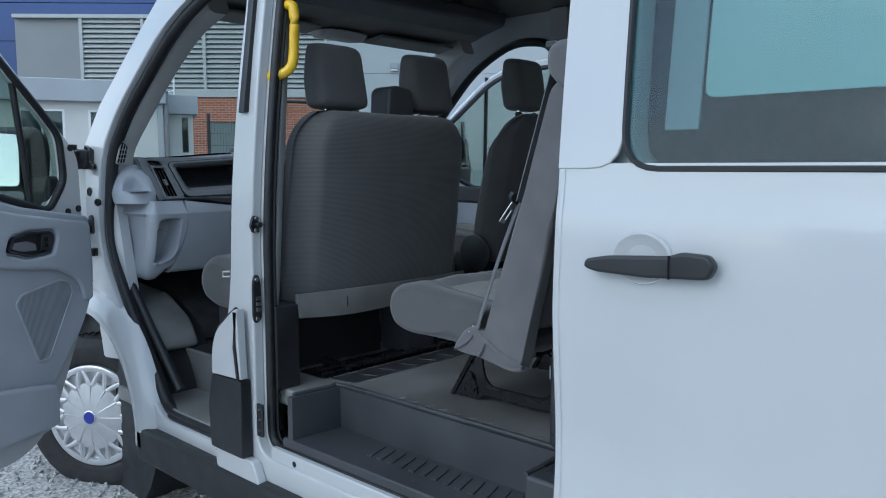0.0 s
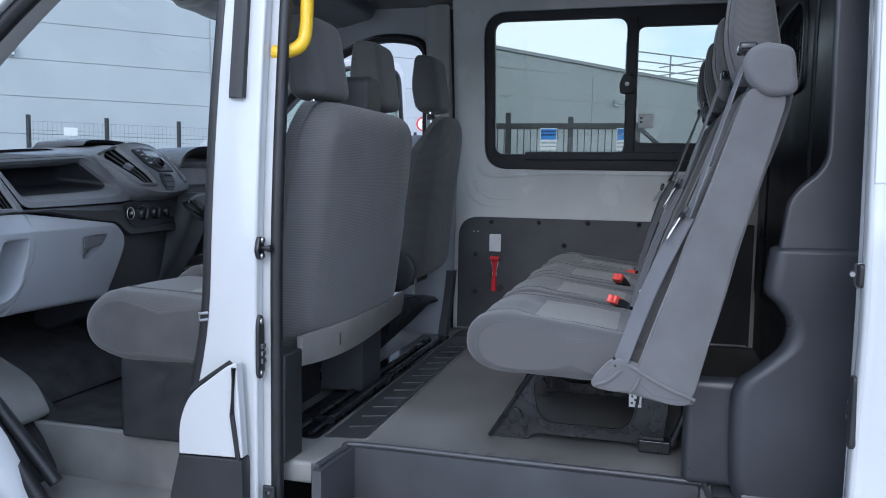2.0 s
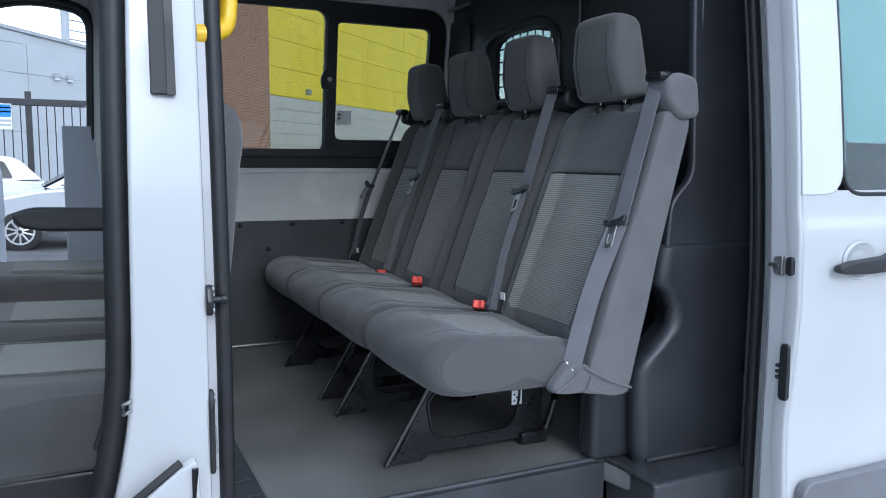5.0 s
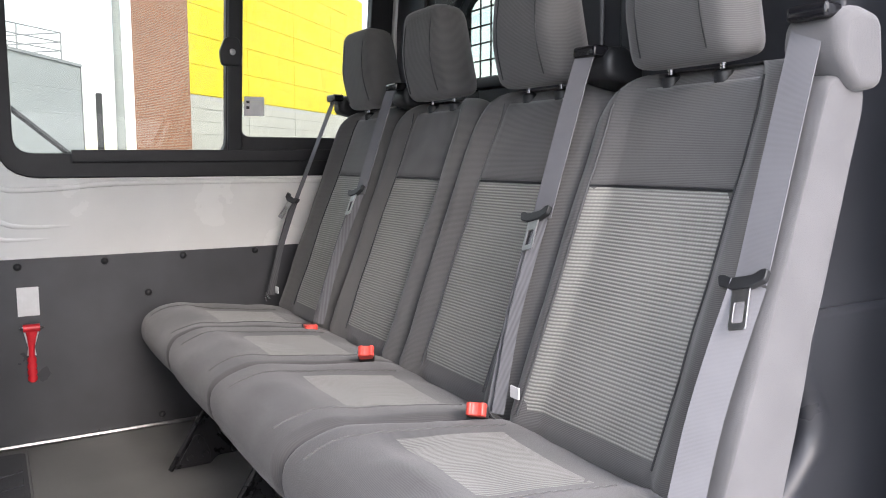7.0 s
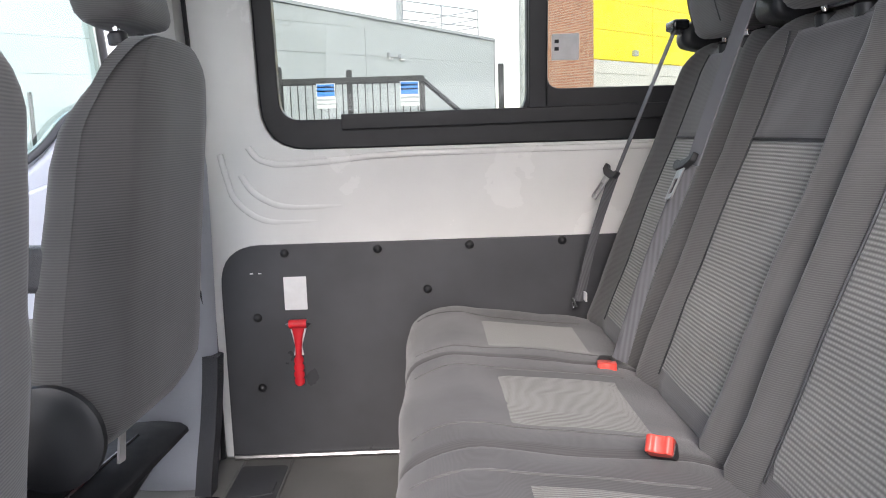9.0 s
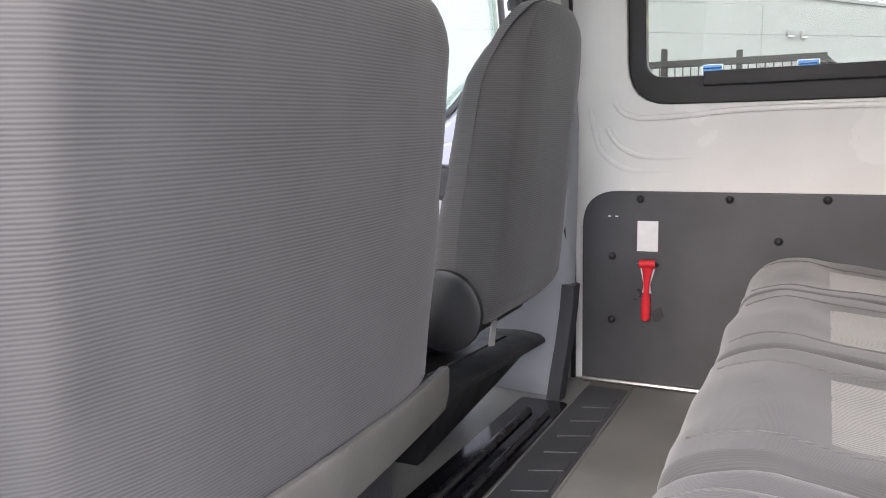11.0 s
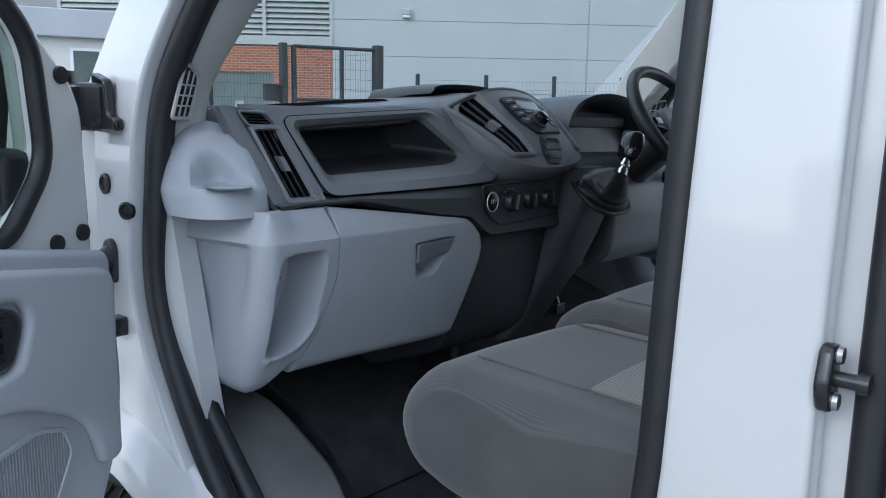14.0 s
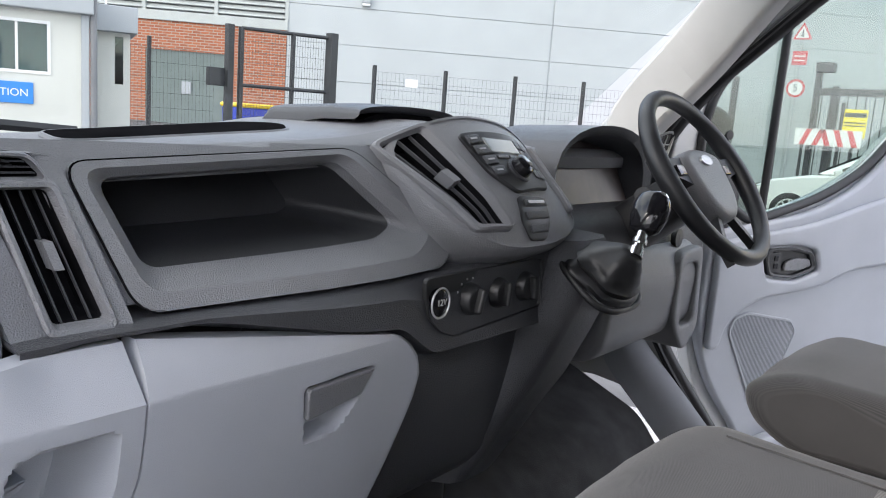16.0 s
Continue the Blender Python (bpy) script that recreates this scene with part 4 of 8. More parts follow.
for x in np.linspace(-0.846, -0.012, 19):
    u = (x + 0.42) / 0.43
    y = -0.046 - 0.034 * (1 - u * u)
    zb = 0.934 - 0.008 * math.sin(7 * x) - 0.010 * (1 - u * u)
    rings.append([(x, y + 0.012, 1.010), (x, y - 0.002, 1.012), (x, y - 0.005, 1.006), (x, y - 0.004, 0.97), (x, y + 0.004, zb), (x, y + 0.010, zb), (x, y + 0.010, 0.97)])
part("back_flap", loft(rings), FLAP, double, "grey cloth flap under the back", angle=50)
part("flap_stitch", box(-0.655, -0.652, -0.0765, -0.0745, 0.950, 0.985), BLACK, double)
part("seat_base", box(-0.79, -0.30, 0.14, 0.55, 0.66, 0.90, 0.012), BLACK, double, "black seat base box")
part("seat_rail", tube([(-0.60, -0.02, 0.71), (-0.60, 0.30, 0.71)], 0.016, 8), STEEL, double)
part("seat_rail", tube([(-0.15, -0.05, 0.71), (-0.15, 0.30, 0.71)], 0.016, 8), STEEL, double)
part("rear_leg", box(-0.20, -0.09, 0.02, 0.16, 0.70, 0.93, 0.01), BLACK, double, "black rear support")
for y, r in ((0.035, 0.011), (-0.015, 0.009)):
    part("floor_rail", tube([(-0.72, y, 0.709), (0.60, y - 0.01, 0.709)], r, 8, flat=0.7), STEEL, double, "glossy black floor rail")
part("rail_channel", prism(rounded([(-0.74, -0.045), (-0.74, 0.10), (0.70, 0.08), (0.70, -0.05)], 0.02), "z", 0.700, 0.704, bevel=0.001), GLOSS, double, "glossy black rail channel")
part("rear_leg", prism([(-0.28, 0.0), (-0.16, -0.02), (-0.12, 0.12), (-0.30, 0.14)], "z", 0.704, 0.93, bevel=0.01), DASH, double, "dark grey angled support")
part("cross_bar", tube([(-0.62, -0.03, 0.716), (-0.10, -0.03, 0.716)], 0.012, 8), STEEL, double, "bare steel cross bar")

driver = thing("single_front_seat", "driver seat in dark grey cloth with fold-down armrest", "seat")
db = padded_back("backrest", VINYL_DARK, driver, 0.180, 0.682, 1.02, 1.665, lambda z: fs_front(z) + 0.005 - 0.62 * max(0, z - 1.50), lambda z: fs_rear(z) - 0.015, 0.15, 0.0, 0.12, "plain dark grey cloth back", 64, 0.022, 0.03, 30)
dc = front_cushion(driver, 0.262, 0.70, 0.056, -0.06, 0.062)
patch("insert", INSERT_SEAT, dc, [[(0.35 + 0.26 * s, y, 1.1455 + (y - 0.30) * 0.035 + 0.005 * math.sin(math.pi * s)) for s in np.linspace(0, 1, 7)] for y in np.linspace(0.40, 0.10, 9)], 0.012, "paler checked cloth insert", (0, 0, 1))
headrest(driver, 0.42, -0.035, 1.672, 0.235, 6)
part("armrest", prism(rounded([(0.0, 1.325), (0.0, 1.395), (0.33, 1.405), (0.39, 1.385), (0.37, 1.345), (0.30, 1.33)], 0.025, 5), "x", 0.195, 0.24, bevel=0.014, seg=3, shape=lambda co: co + Vector((0, 0, -0.05))), DASH, driver, "black fold-down armrest", angle=50)
part("recliner_cover", lathe([(0.075, 0), (0.074, 0.010), (0.06, 0.016), (0, 0.017)], 28, m=Matrix.Translation((0.176, 0.045, 1.060)) @ Matrix.Diagonal((1.12, 1.12, 1.12, 1)) @ pose(0, 0, 0, 0, -90, 0)), BLACK, driver, "round black recliner cover")
part("seat_base", box(0.23, 0.64, 0.22, 0.5, 0.66, 0.99, 0.015), BLACK, driver, "black seat base box")
part("back_foot", prism(rounded([(0.035, 0.975), (0.03, 1.05), (0.24, 1.05), (0.24, 0.95)], 0.012), "x", 0.25, 0.60, bevel=0.008), BLACK, driver, "black seat mechanism under the back")
part("loose_strap", prism(rounded([(0.338, 0.945), (0.372, 1.035), (0.394, 1.035), (0.368, 0.940)], 0.003), "y", 0.018, 0.022), PALE, driver, "pale strap hanging under the seat")
# the rear skirt of the base: a ridge across, tapering to a wing beside the post
rings = []
for x in np.linspace(0.07, 0.697, 15):
    k = (x - 0.07) / 0.627
    zr, zb = 0.918 - 0.040 * k, 0.775 + 0.062 * k + 0.012 * k ** 6
    end = 1 - 0.35 * max(0, (k - 0.93) / 0.07)
    zb = zr - (zr - zb) * end
    rings.append([(x, 0.175, zr + 0.006), (x, 0.075, zr + 0.010), (x, 0.028, zr + 0.004), (x, 0.014, zr - 0.006), (x, 0.012, zr - 0.016), (x, 0.022, (zr * 2 + zb) / 3), (x, 0.048, zb + 0.01), (x, 0.06, zb), (x, 0.175, zb)])
part("base_skirt", loft(rings), BLACK, driver, "black ridged plastic skirt behind the seat base", angle=40)
part("skirt_seam", tube([(0.09, 0.085, 0.928), (0.60, 0.085, 0.894)], 0.004, 5), GLOSS, driver)
bk2 = thing("belt_buckle", "orange front seat belt buckle on a stalk", "buckle", at=pose(-0.815, 0.16, 1.0, 20, 0, 0))
part("body", box(-0.015, 0.015, -0.02, 0.02, -0.06, 0.03, 0.004), BLACK, bk2)
part("button", box(-0.013, 0.013, -0.018, 0.018, 0.028, 0.042, 0.003), ORANGE, bk2)

# ---- dashboard ----
dash = thing("dashboard", "dark grey van dashboard with open shelf and pale grey lower panels", "dashboard")


def crest(x):
    """The height of the dash top, swelling towards the middle."""
    return 1.488 - 0.022 * ease((-0.33 - x) / 0.42) + 0.034 * math.exp(-((x + 0.10) / 0.17) ** 2)


rings = []
for x in np.linspace(-0.812, 0.86, 35):
    h = crest(x)
    edge = 1.052 + 0.065 * ease((-0.33 - x) / 0.42)
    rings.append([(x, 1.56, 1.44), (x, 1.47, h - 0.01), (x, 1.37, h), (x, 1.30, h + 0.003), (x, 1.20, h + 0.004), (x, edge + 0.06, h + 0.004), (x, edge + 0.015, h - 0.001), (x, edge, h - 0.016), (x, edge + 0.01, h - 0.04), (x, edge + 0.10, h - 0.05), (x, 1.50, 1.36)])
part("dash_top", loft(rings), DASH_TOP, dash, "dark grained dash top pad", angle=50)
# long slot and lidded pocket on top; near-black pieces paint their hollows' shade
slot = rounded([(-0.665, 1.170), (-0.650, 1.262), (-0.335, 1.270), (-0.290, 1.222), (-0.335, 1.155)], 0.03, 5)
part("slot_shade", prism(dense(slot, 0.04), "z", 0.0, 0.003, bevel=0.001, shape=lambda co: co + Vector((0, 0, crest(co.x) + 0.0035 + 0.05 * max(0, co.y - 1.17)))), SHADE_BLACK, dash, "near-black raised plate painting the shade of a slot")
part("slot_rim", tube([(x, y, crest(x) + 0.002 + 0.05 * max(0, y - 1.17)) for x, y in dense(slot, 0.04)], 0.005, 6, closed=True), DASH_TOP, dash)
rings = []
for t in np.linspace(0, 1, 13):
    a = math.pi * t
    x = -0.10 - 0.125 * math.cos(a)
    h = 0.020 * math.sin(a) ** 0.6
    rings.append([(x, 1.36, 1.505), (x, 1.34, 1.520 + h), (x, 1.19, 1.528 + h), (x, 1.12, 1.526 + h), (x, 1.13, 1.520 + h * 0.7), (x, 1.20, 1.518 + h * 0.6), (x, 1.30, 1.505)])
part("top_pocket", loft(rings), DASH, dash, "hooded pocket on the dash top", angle=50)
part("mouth_shade", prism([(-0.20, 1.520), (-0.15, 1.538), (-0.05, 1.538), (0.0, 1.520)], "y", 1.135, 1.20), SHADE_BLACK, dash)


def tilt(co):
    """From an upright plate at y = 0 onto the dash's slanted front, which wraps back towards the door."""
    return Vector((co.x, 1.045 - (1.49 - co.z) * 0.72 + 0.065 * ease((-0.33 - co.x) / 0.42) + co.y, co.z))


f0 = [(-0.707, 1.456), (-0.322, 1.481), (-0.184, 1.362), (-0.235, 1.322), (-0.679, 1.308)]
f1 = [(-0.692, 1.449), (-0.334, 1.474), (-0.232, 1.368), (-0.285, 1.340), (-0.663, 1.325)]
f2 = [(-0.671, 1.438), (-0.348, 1.463), (-0.258, 1.370), (-0.308, 1.354), (-0.649, 1.337)]
f3 = [(-0.664, 1.434), (-0.353, 1.457), (-0.275, 1.377), (-0.318, 1.360), (-0.643, 1.343)]
f4 = [(-0.655, 1.428), (-0.375, 1.448), (-0.352, 1.392), (-0.375, 1.380), (-0.640, 1.366)]
base = [(-0.84, 1.316), (-0.84, 1.474), (-0.28, 1.484), (-0.20, 1.41), (-0.19, 1.346), (-0.36, 1.346), (-0.42, 1.322)]
part("dash_front", sheet(base, [f1, [(-0.80, 1.466), (-0.73, 1.466), (-0.70, 1.30), (-0.775, 1.30)]], 0.006, lambda co: tilt(co + Vector((0, 0.004, 0)))), DASH_TOP, dash, "dark grained dash front")
sh = part("shelf_frame", shell([(f0, 0.026, 0.010), (f0, 0.026, -0.003), ([(u * 0.997 - 0.001, v) for u, v in f0], 0.025, -0.006), (f1, 0.024, -0.006), (f2, 0.020, 0.012), (f3, 0.018, 0.030)], tilt), DASH_TOP, dash, "grained frame round an open shelf", angle=20)
part("shelf_well", shell([(f3, 0.018, 0.029), ([(u * 0.5 + w * 0.5, v * 0.5 + x * 0.5) for (u, v), (w, x) in zip(f3, f4)], 0.016, 0.09), (f4, 0.014, 0.155)], tilt, back=True), WELL, sh, "deep shelf well with its shade painted near-black", angle=25)
part("joint", tube([tilt(Vector((u * 1.001, -0.0045, v))) for u, v in rounded(f0, 0.026, 6)], 0.0014, 5, closed=True, up=(0, 1, 0)), SHADE_BLACK, sh)
# lower band between the shelf and the glove box
rings = []
for x in np.linspace(-0.81, 0.035, 60):
    k = ease((x + 0.30) / 0.16)
    top_z = 1.3035 + 0.0145 * min(max((x + 0.68) / 0.44, 0), 1) + 0.020 * ease((x + 0.20) / 0.08)
    top_y = (tilt(Vector((x, 0.002, top_z))).y) * (1 - k) + 0.897 * k
    low_z = 1.304 - 0.05 * ease((x + 0.70) / 0.36) - 0.05 * ease((x + 0.36) / 0.10) if x > -0.70 else 1.304 - 0.13 * (-0.70 - x)
    low_z = min(low_z, top_z - 0.006)
    low_y = 0.897 + 0.045 * ease((-0.33 - x) / 0.42)
    rings.append([(x, top_y + 0.06, top_z + 0.004), (x, top_y + 0.006, top_z)] + [(x, top_y + (low_y - top_y) * min(1, t / 0.35), top_z + (low_z - top_z) * t) for t in (0.06, 0.2, 0.35, 0.6, 0.85, 1.0)] + [(x, low_y + 0.03, low_z - 0.01)])
# darker than the frame above, as the band's shade is put into its colour
part("dash_band", loft(rings, caps=False, closed=False), DASH, dash, "lower dash band, darkened for the shade it faces", angle=40)


# ---- air vents ----
def vent(corners, put, n_blades, depth=0.045, along=True, slider=True, rim=0.010, label="slanted black air vent"):
    """A vent let into the dash: corners (top left, top right, bottom right, bottom left) of its mouth, with long blades in a black throat."""
    grow = lambda k: [(u + k * a, v + k * b) for (u, v), (a, b) in zip(corners, ((-1, 1), (1, 1), (1, -1), (-1, -1)))]
    v = part("air_vent", shell([(grow(rim), 0.012, 0.008), (grow(rim), 0.012, -0.004), (grow(rim * 0.75), 0.011, -0.007), (grow(rim * 0.3), 0.008, -0.006), (grow(0.0), 0.006, 0.002), (grow(-0.0006), 0.006, 0.005)], put, n=4), DASH_TOP, dash, label, angle=20)
    # throat walls painted near-black for the shade behind the blades
    part("vent_throat", shell([(grow(-0.0004), 0.006, 0.004), (grow(-0.004), 0.005, depth)], put, back=True, n=3), SHADE_BLACK, v)
    tl, tr, br, bl = corners
    for k in range(n_blades):
        t = (k + 0.75) / (n_blades + 0.5)
        if along:
            a, b = Vector(tl).lerp(Vector(tr), t), Vector(bl).lerp(Vector(br), t)
        else:
            a, b = Vector(tl).lerp(Vector(bl), t), Vector(tr).lerp(Vector(br), t)
        pts = [a.lerp(b, j / 6) for j in range(7)]
        rings = []
        for p in pts:
            o = Vector((0.0009, 0)) if along else Vector((0, 0.0009))
            q, r_ = p + o, p - o
            rings.append([put(Vector((q.x, 0.007, q.y))), put(Vector((r_.x, 0.007, r_.y))), put(Vector((r_.x, 0.012, r_.y))), put(Vector((q.x, 0.012, q.y)))])
        part("blade", loft(rings), DASH, v)
    if slider:
        m = Vector(tl).lerp(Vector(tr), 0.55).lerp(Vector(bl).lerp(Vector(br), 0.45), 0.5)
        d = (Vector(bl) - Vector(tl)).normalized() * 0.013
        w = Vector((0.005, 0))
        loop = [m - d - w, m - d + w, m + d + w, m + d - w]
        part("slider", loft([[put(Vector((p.x, y, p.y))) for p in loop] for y in (-0.006, 0.012)]), DASH_TOP, v, "small grip on the blades")
    return v


end = [(-0.838, 1.476), (-0.712, 1.462), (-0.688, 1.296), (-0.806, 1.286)]
part("vent_housing", shell([(end, 0.014, 0.02), (end, 0.014, -0.006), ([(u * 0.985 - 0.0115, v) for u, v in end], 0.012, -0.010), ([(-0.803, 1.468), (-0.736, 1.466), (-0.708, 1.303), (-0.772, 1.303)], 0.008, -0.008), ([(-0.800, 1.465), (-0.739, 1.463), (-0.711, 1.306), (-0.769, 1.306)], 0.008, 0.004)], tilt, n=4), DASH_TOP, dash, "dark end housing of the dash", angle=40)
P = lambda co: tilt(co + Vector((0, -0.008, 0)))
vent([(-0.781, 1.430), (-0.731, 1.430), (-0.715, 1.309), (-0.766, 1.309)], P, 3)
vent([(-0.798, 1.462), (-0.744, 1.460), (-0.732, 1.441), (-0.787, 1.441)], P, 3, along=False, slider=False, rim=0.006, label="narrow side window vent")

# ---- centre pod with radio ----
POD = Matrix(((1, 0, 0, -0.055), (0, 0.7071, -0.7071, 0.93), (0, 0.7071, 0.7071, 1.43), (0, 0, 0, 1)))


def swell(u, v=0.0):
    """How far the pod's face stands out; it falls away to its sides and its foot."""
    x = u - 0.055
    return 0.026 - (2.4 if x < -0.1 else 1.1) * (x + 0.1) ** 2 - 3.0 * max(0, -0.02 - v) ** 2


def on_pod(bm):
    for v in bm.verts:
        v.co = POD @ Vector((v.co.x, v.co.y, v.co.z + swell(v.co.x, v.co.y)))
    return bm


def pod_put(co):
    """From (across, depth inwards, up) onto the pod's face."""
    return POD @ Vector((co.x, co.z, swell(co.x, co.z) - co.y))


pod_line = [(-0.222, 0.126), (-0.06, 0.128), (0.10, 0.126), (0.20, 0.100), (0.212, 0.02), (0.185, -0.055), (0.08, -0.100), (-0.02, -0.118), (-0.115, -0.112), (-0.186, -0.056)]


def pod_skirt(co):
    """The pod's edge, running back and down into the dash."""
    k = max(0.0, co.y - 0.016) / 0.1
    side = ease((-co.x - 0.02) / 0.12) - ease((co.x - 0.02) / 0.12)
    return pod_put(Vector((co.x, min(co.y, 0.016), co.z))) + Vector((-0.016 * side * k, 0.085 * k, (-0.038 * ease((-0.02 - co.z) / 0.08) - 0.03 * ease(co.z / 0.1)) * k))


shrink = lambda k: [(-0.01 + (u + 0.01) * k, 0.01 + (v - 0.01) * k) for u, v in pod_line]
VENT_A = [(-0.212, 0.112), (-0.150, 0.113), (-0.106, -0.076), (-0.151, -0.060)]
VENT_B = [(0.140, 0.085), (0.170, 0.075), (0.150, -0.035), (0.130, -0.045)]
wider = lambda c, k: [(u + k * a, v + k * b) for (u, v), (a, b) in zip(c, ((-1, 1), (1, 1), (1, -1), (-1, -1)))]
pod = part("centre_pod", sheet(rounded(shrink(0.965), 0.06, 6), [wider(VENT_A, 0.004), wider(VENT_B, 0.004)], 0.005, pod_put), DASH_TOP, dash, "rounded dark grey centre pod")
part("pod_rim", shell([(shrink(1.0), 0.06, 0.21), (shrink(1.0), 0.06, 0.08), (shrink(1.0), 0.06, 0.016), (shrink(0.99), 0.06, 0.004), (shrink(0.975), 0.06, -0.002), (shrink(0.94), 0.06, -0.0015)], pod_skirt, n=5), DASH_TOP, pod, angle=40)
vent(VENT_A, lambda co: pod_put(co + Vector((0, -0.004, 0))), 3)
vent(VENT_B, lambda co: pod_put(co + Vector((0, -0.004, 0))), 3)
RL = [(-0.100, 0.090), (0.062, 0.093), (0.088, 0.02), (0.060, -0.020), (0.010, -0.024), (-0.055, -0.032), (-0.088, 0.012)]
rs = lambda k: [(-0.012 + (u + 0.012) * k, 0.03 + (v - 0.03) * k) for u, v in RL]
radio = part("radio", shell([(rs(1.0), 0.012, 0.004), (rs(1.0), 0.012, -0.004), (rs(0.97), 0.011, -0.006), (rs(0.6), 0.008, -0.006), (rs(0.15), 0.002, -0.006)], pod_put, back=True, n=4), BLACK, pod, "black radio panel with display and round knob", angle=40)
part("display", on_pod(box(-0.058, 0.030, 0.046, 0.076, 0.004, 0.0085, 0.002)), SCREEN, radio, "pale grey display")
part("knob", on_pod(lathe([(0.019, 0.0), (0.017, 0.020), (0.012, 0.023), (0, 0.023)], 20, m=Matrix.Translation((-0.017, 0.010, 0.005)))), GLOSS, radio, "round volume knob")
part("knob_ring", on_pod(lathe([(0.0225, 0.0), (0.0225, 0.004), (0.019, 0.006)], 20, m=Matrix.Translation((-0.017, 0.010, 0.005)))), DASH, radio)
for i in range(4):
    z = 0.066 - i * 0.021
    part("button", on_pod(box(-0.092 + 0.004 * i, -0.064 + 0.004 * i, z, z + 0.017, 0.004, 0.0085, 0.002)), DASH, radio)
    part("button_mark", on_pod(box(-0.086 + 0.004 * i, -0.072 + 0.004 * i, z + 0.007, z + 0.010, 0.0085, 0.0089)), SILVER, radio)
for i in range(4):
    for j in range(2):
        z = 0.060 - i * 0.020
        part("button", on_pod(box(0.034 + 0.019 * j, 0.051 + 0.019 * j, z, z + 0.017, 0.004, 0.0082, 0.0015)), DASH, radio)
for j in range(2):
    part("button", on_pod(box(-0.05 + j * 0.035, -0.02 + j * 0.035, 0.034, 0.041, 0.004, 0.008, 0.0015)), DASH, radio)
SW = [(-0.060, -0.036), (0.018, -0.040), (0.010, -0.078), (-0.018, -0.106), (-0.062, -0.104), (-0.072, -0.075)]
low = part("switch_panel", shell([(SW, 0.008, 0.003), (SW, 0.008, -0.003), ([(-0.03 + (u + 0.03) * 0.9, -0.07 + (v + 0.07) * 0.9) for u, v in SW], 0.007, -0.004), ([(-0.03 + (u + 0.03) * 0.3, -0.07 + (v + 0.07) * 0.3) for u, v in SW], 0.002, -0.004)], pod_put, back=True, n=3), BLACK, pod, "small hazard and lock switch panel")
for i, (ua, ub) in enumerate(((-0.054, 0.010), (-0.060, 0.002), (-0.060, -0.012))):
    part("switch", on_pod(box(ua, ub, -0.056 - 0.020 * i, -0.044 - 0.020 * i, 0.003, 0.0075, 0.002)), DASH, low)
part("switch_slot", on_pod(box(-0.046, 0.002, -0.0525, -0.0475, 0.0074, 0.0080)), GLOSS, low)

# ---- centre panel, heater controls ----
part("centre_panel", prism(rounded([(0.915, 1.36), (0.897, 1.30), (0.900, 1.22), (0.915, 1.08), (0.95, 0.93), (1.25, 0.82), (1.25, 1.36)], [0.02, 0.03, 0.05, 0.1, 0.05, 0, 0], 5), "x", -0.335, 0.035, bevel=0.012, shape=lambda co: co + Vector((0, 0.008 + 0.02 * ease((1.235 - co.z) / 0.06), -max(0, co.z - 1.25) * ease((-0.2 - co.x) / 0.08)))), DASH, dash, "black centre panel")
HP = [(-0.308, 1.316), (-0.008, 1.318), (0.0, 1.235), (-0.235, 1.222), (-0.270, 1.236), (-0.300, 1.262)]
HC = (-0.15, 1.27)
hs = lambda k, d=0.0: [(HC[0] + (u - HC[0]) * k, HC[1] + (v - HC[1]) * (k - d)) for u, v in HP]
flat = lambda co: Vector((co.x, 0.897 + co.y, co.z))
heat = part("heater_panel", shell([(hs(1.0), 0.012, 0.004), (hs(1.0), 0.012, -0.003), (hs(0.985, -0.01), 0.011, -0.004), (hs(0.96, 0.02), 0.011, 0.004), (hs(0.6), 0.008, 0.004), (hs(0.1), 0.001, 0.004)], flat, back=True, n=4), BLACK, dash, "black heater control panel", angle=35)
turn = pose(0, 0, 0, 90, 0, 0)
part("power_socket", lathe([(0.020, 0), (0.020, 0.008), (0.016, 0.010), (0.0, 0.010)], 22, m=Matrix.Translation((-0.273, 0.902, 1.278)) @ turn), GLOSS, heat, "round power socket with bright ring")
part("socket_ring", tube([(-0.273 + 0.0195 * math.cos(a), 0.893, 1.278 + 0.0215 * math.sin(a)) for a in np.linspace(0, 2 * math.pi, 24, endpoint=False)], 0.0016, 6, closed=True, up=(0, 1, 0)), SILVER, heat)
letters("12V", 0.013, Matrix.Translation((-0.273, 0.8905, 1.279)) @ pose(0, 0, 0, 90), SILVER, heat)
for k, x in enumerate((-0.198, -0.127, -0.053)):
    z = 1.273 + 0.001 * k
    kn = part("rotary_knob", lathe([(0.025, 0), (0.024, 0.006), (0.021, 0.016), (0.017, 0.018), (0, 0.018)], 22, m=Matrix.Translation((x, 0.901, z)) @ turn), BLACK, heat, "rotary heater knob")
    part("grip", box(x - 0.005, x + 0.005, 0.872, 0.886, z - 0.019, z + 0.019, 0.004, turn=pose(0, 0, 0, 0, 15 - 12 * k, 0)), BLACK, kn)
    for j in range(6):
        a = radians(25 + 26 * j)
        part("mark", box(x + 0.031 * math.cos(a) - 0.0012, x + 0.031 * math.cos(a) + 0.0012, 0.8995, 0.9008, z + 0.031 * math.sin(a) - 0.0015, z + 0.031 * math.sin(a) + 0.0015), SILVER, kn)
# console under the gear lever
rings = []
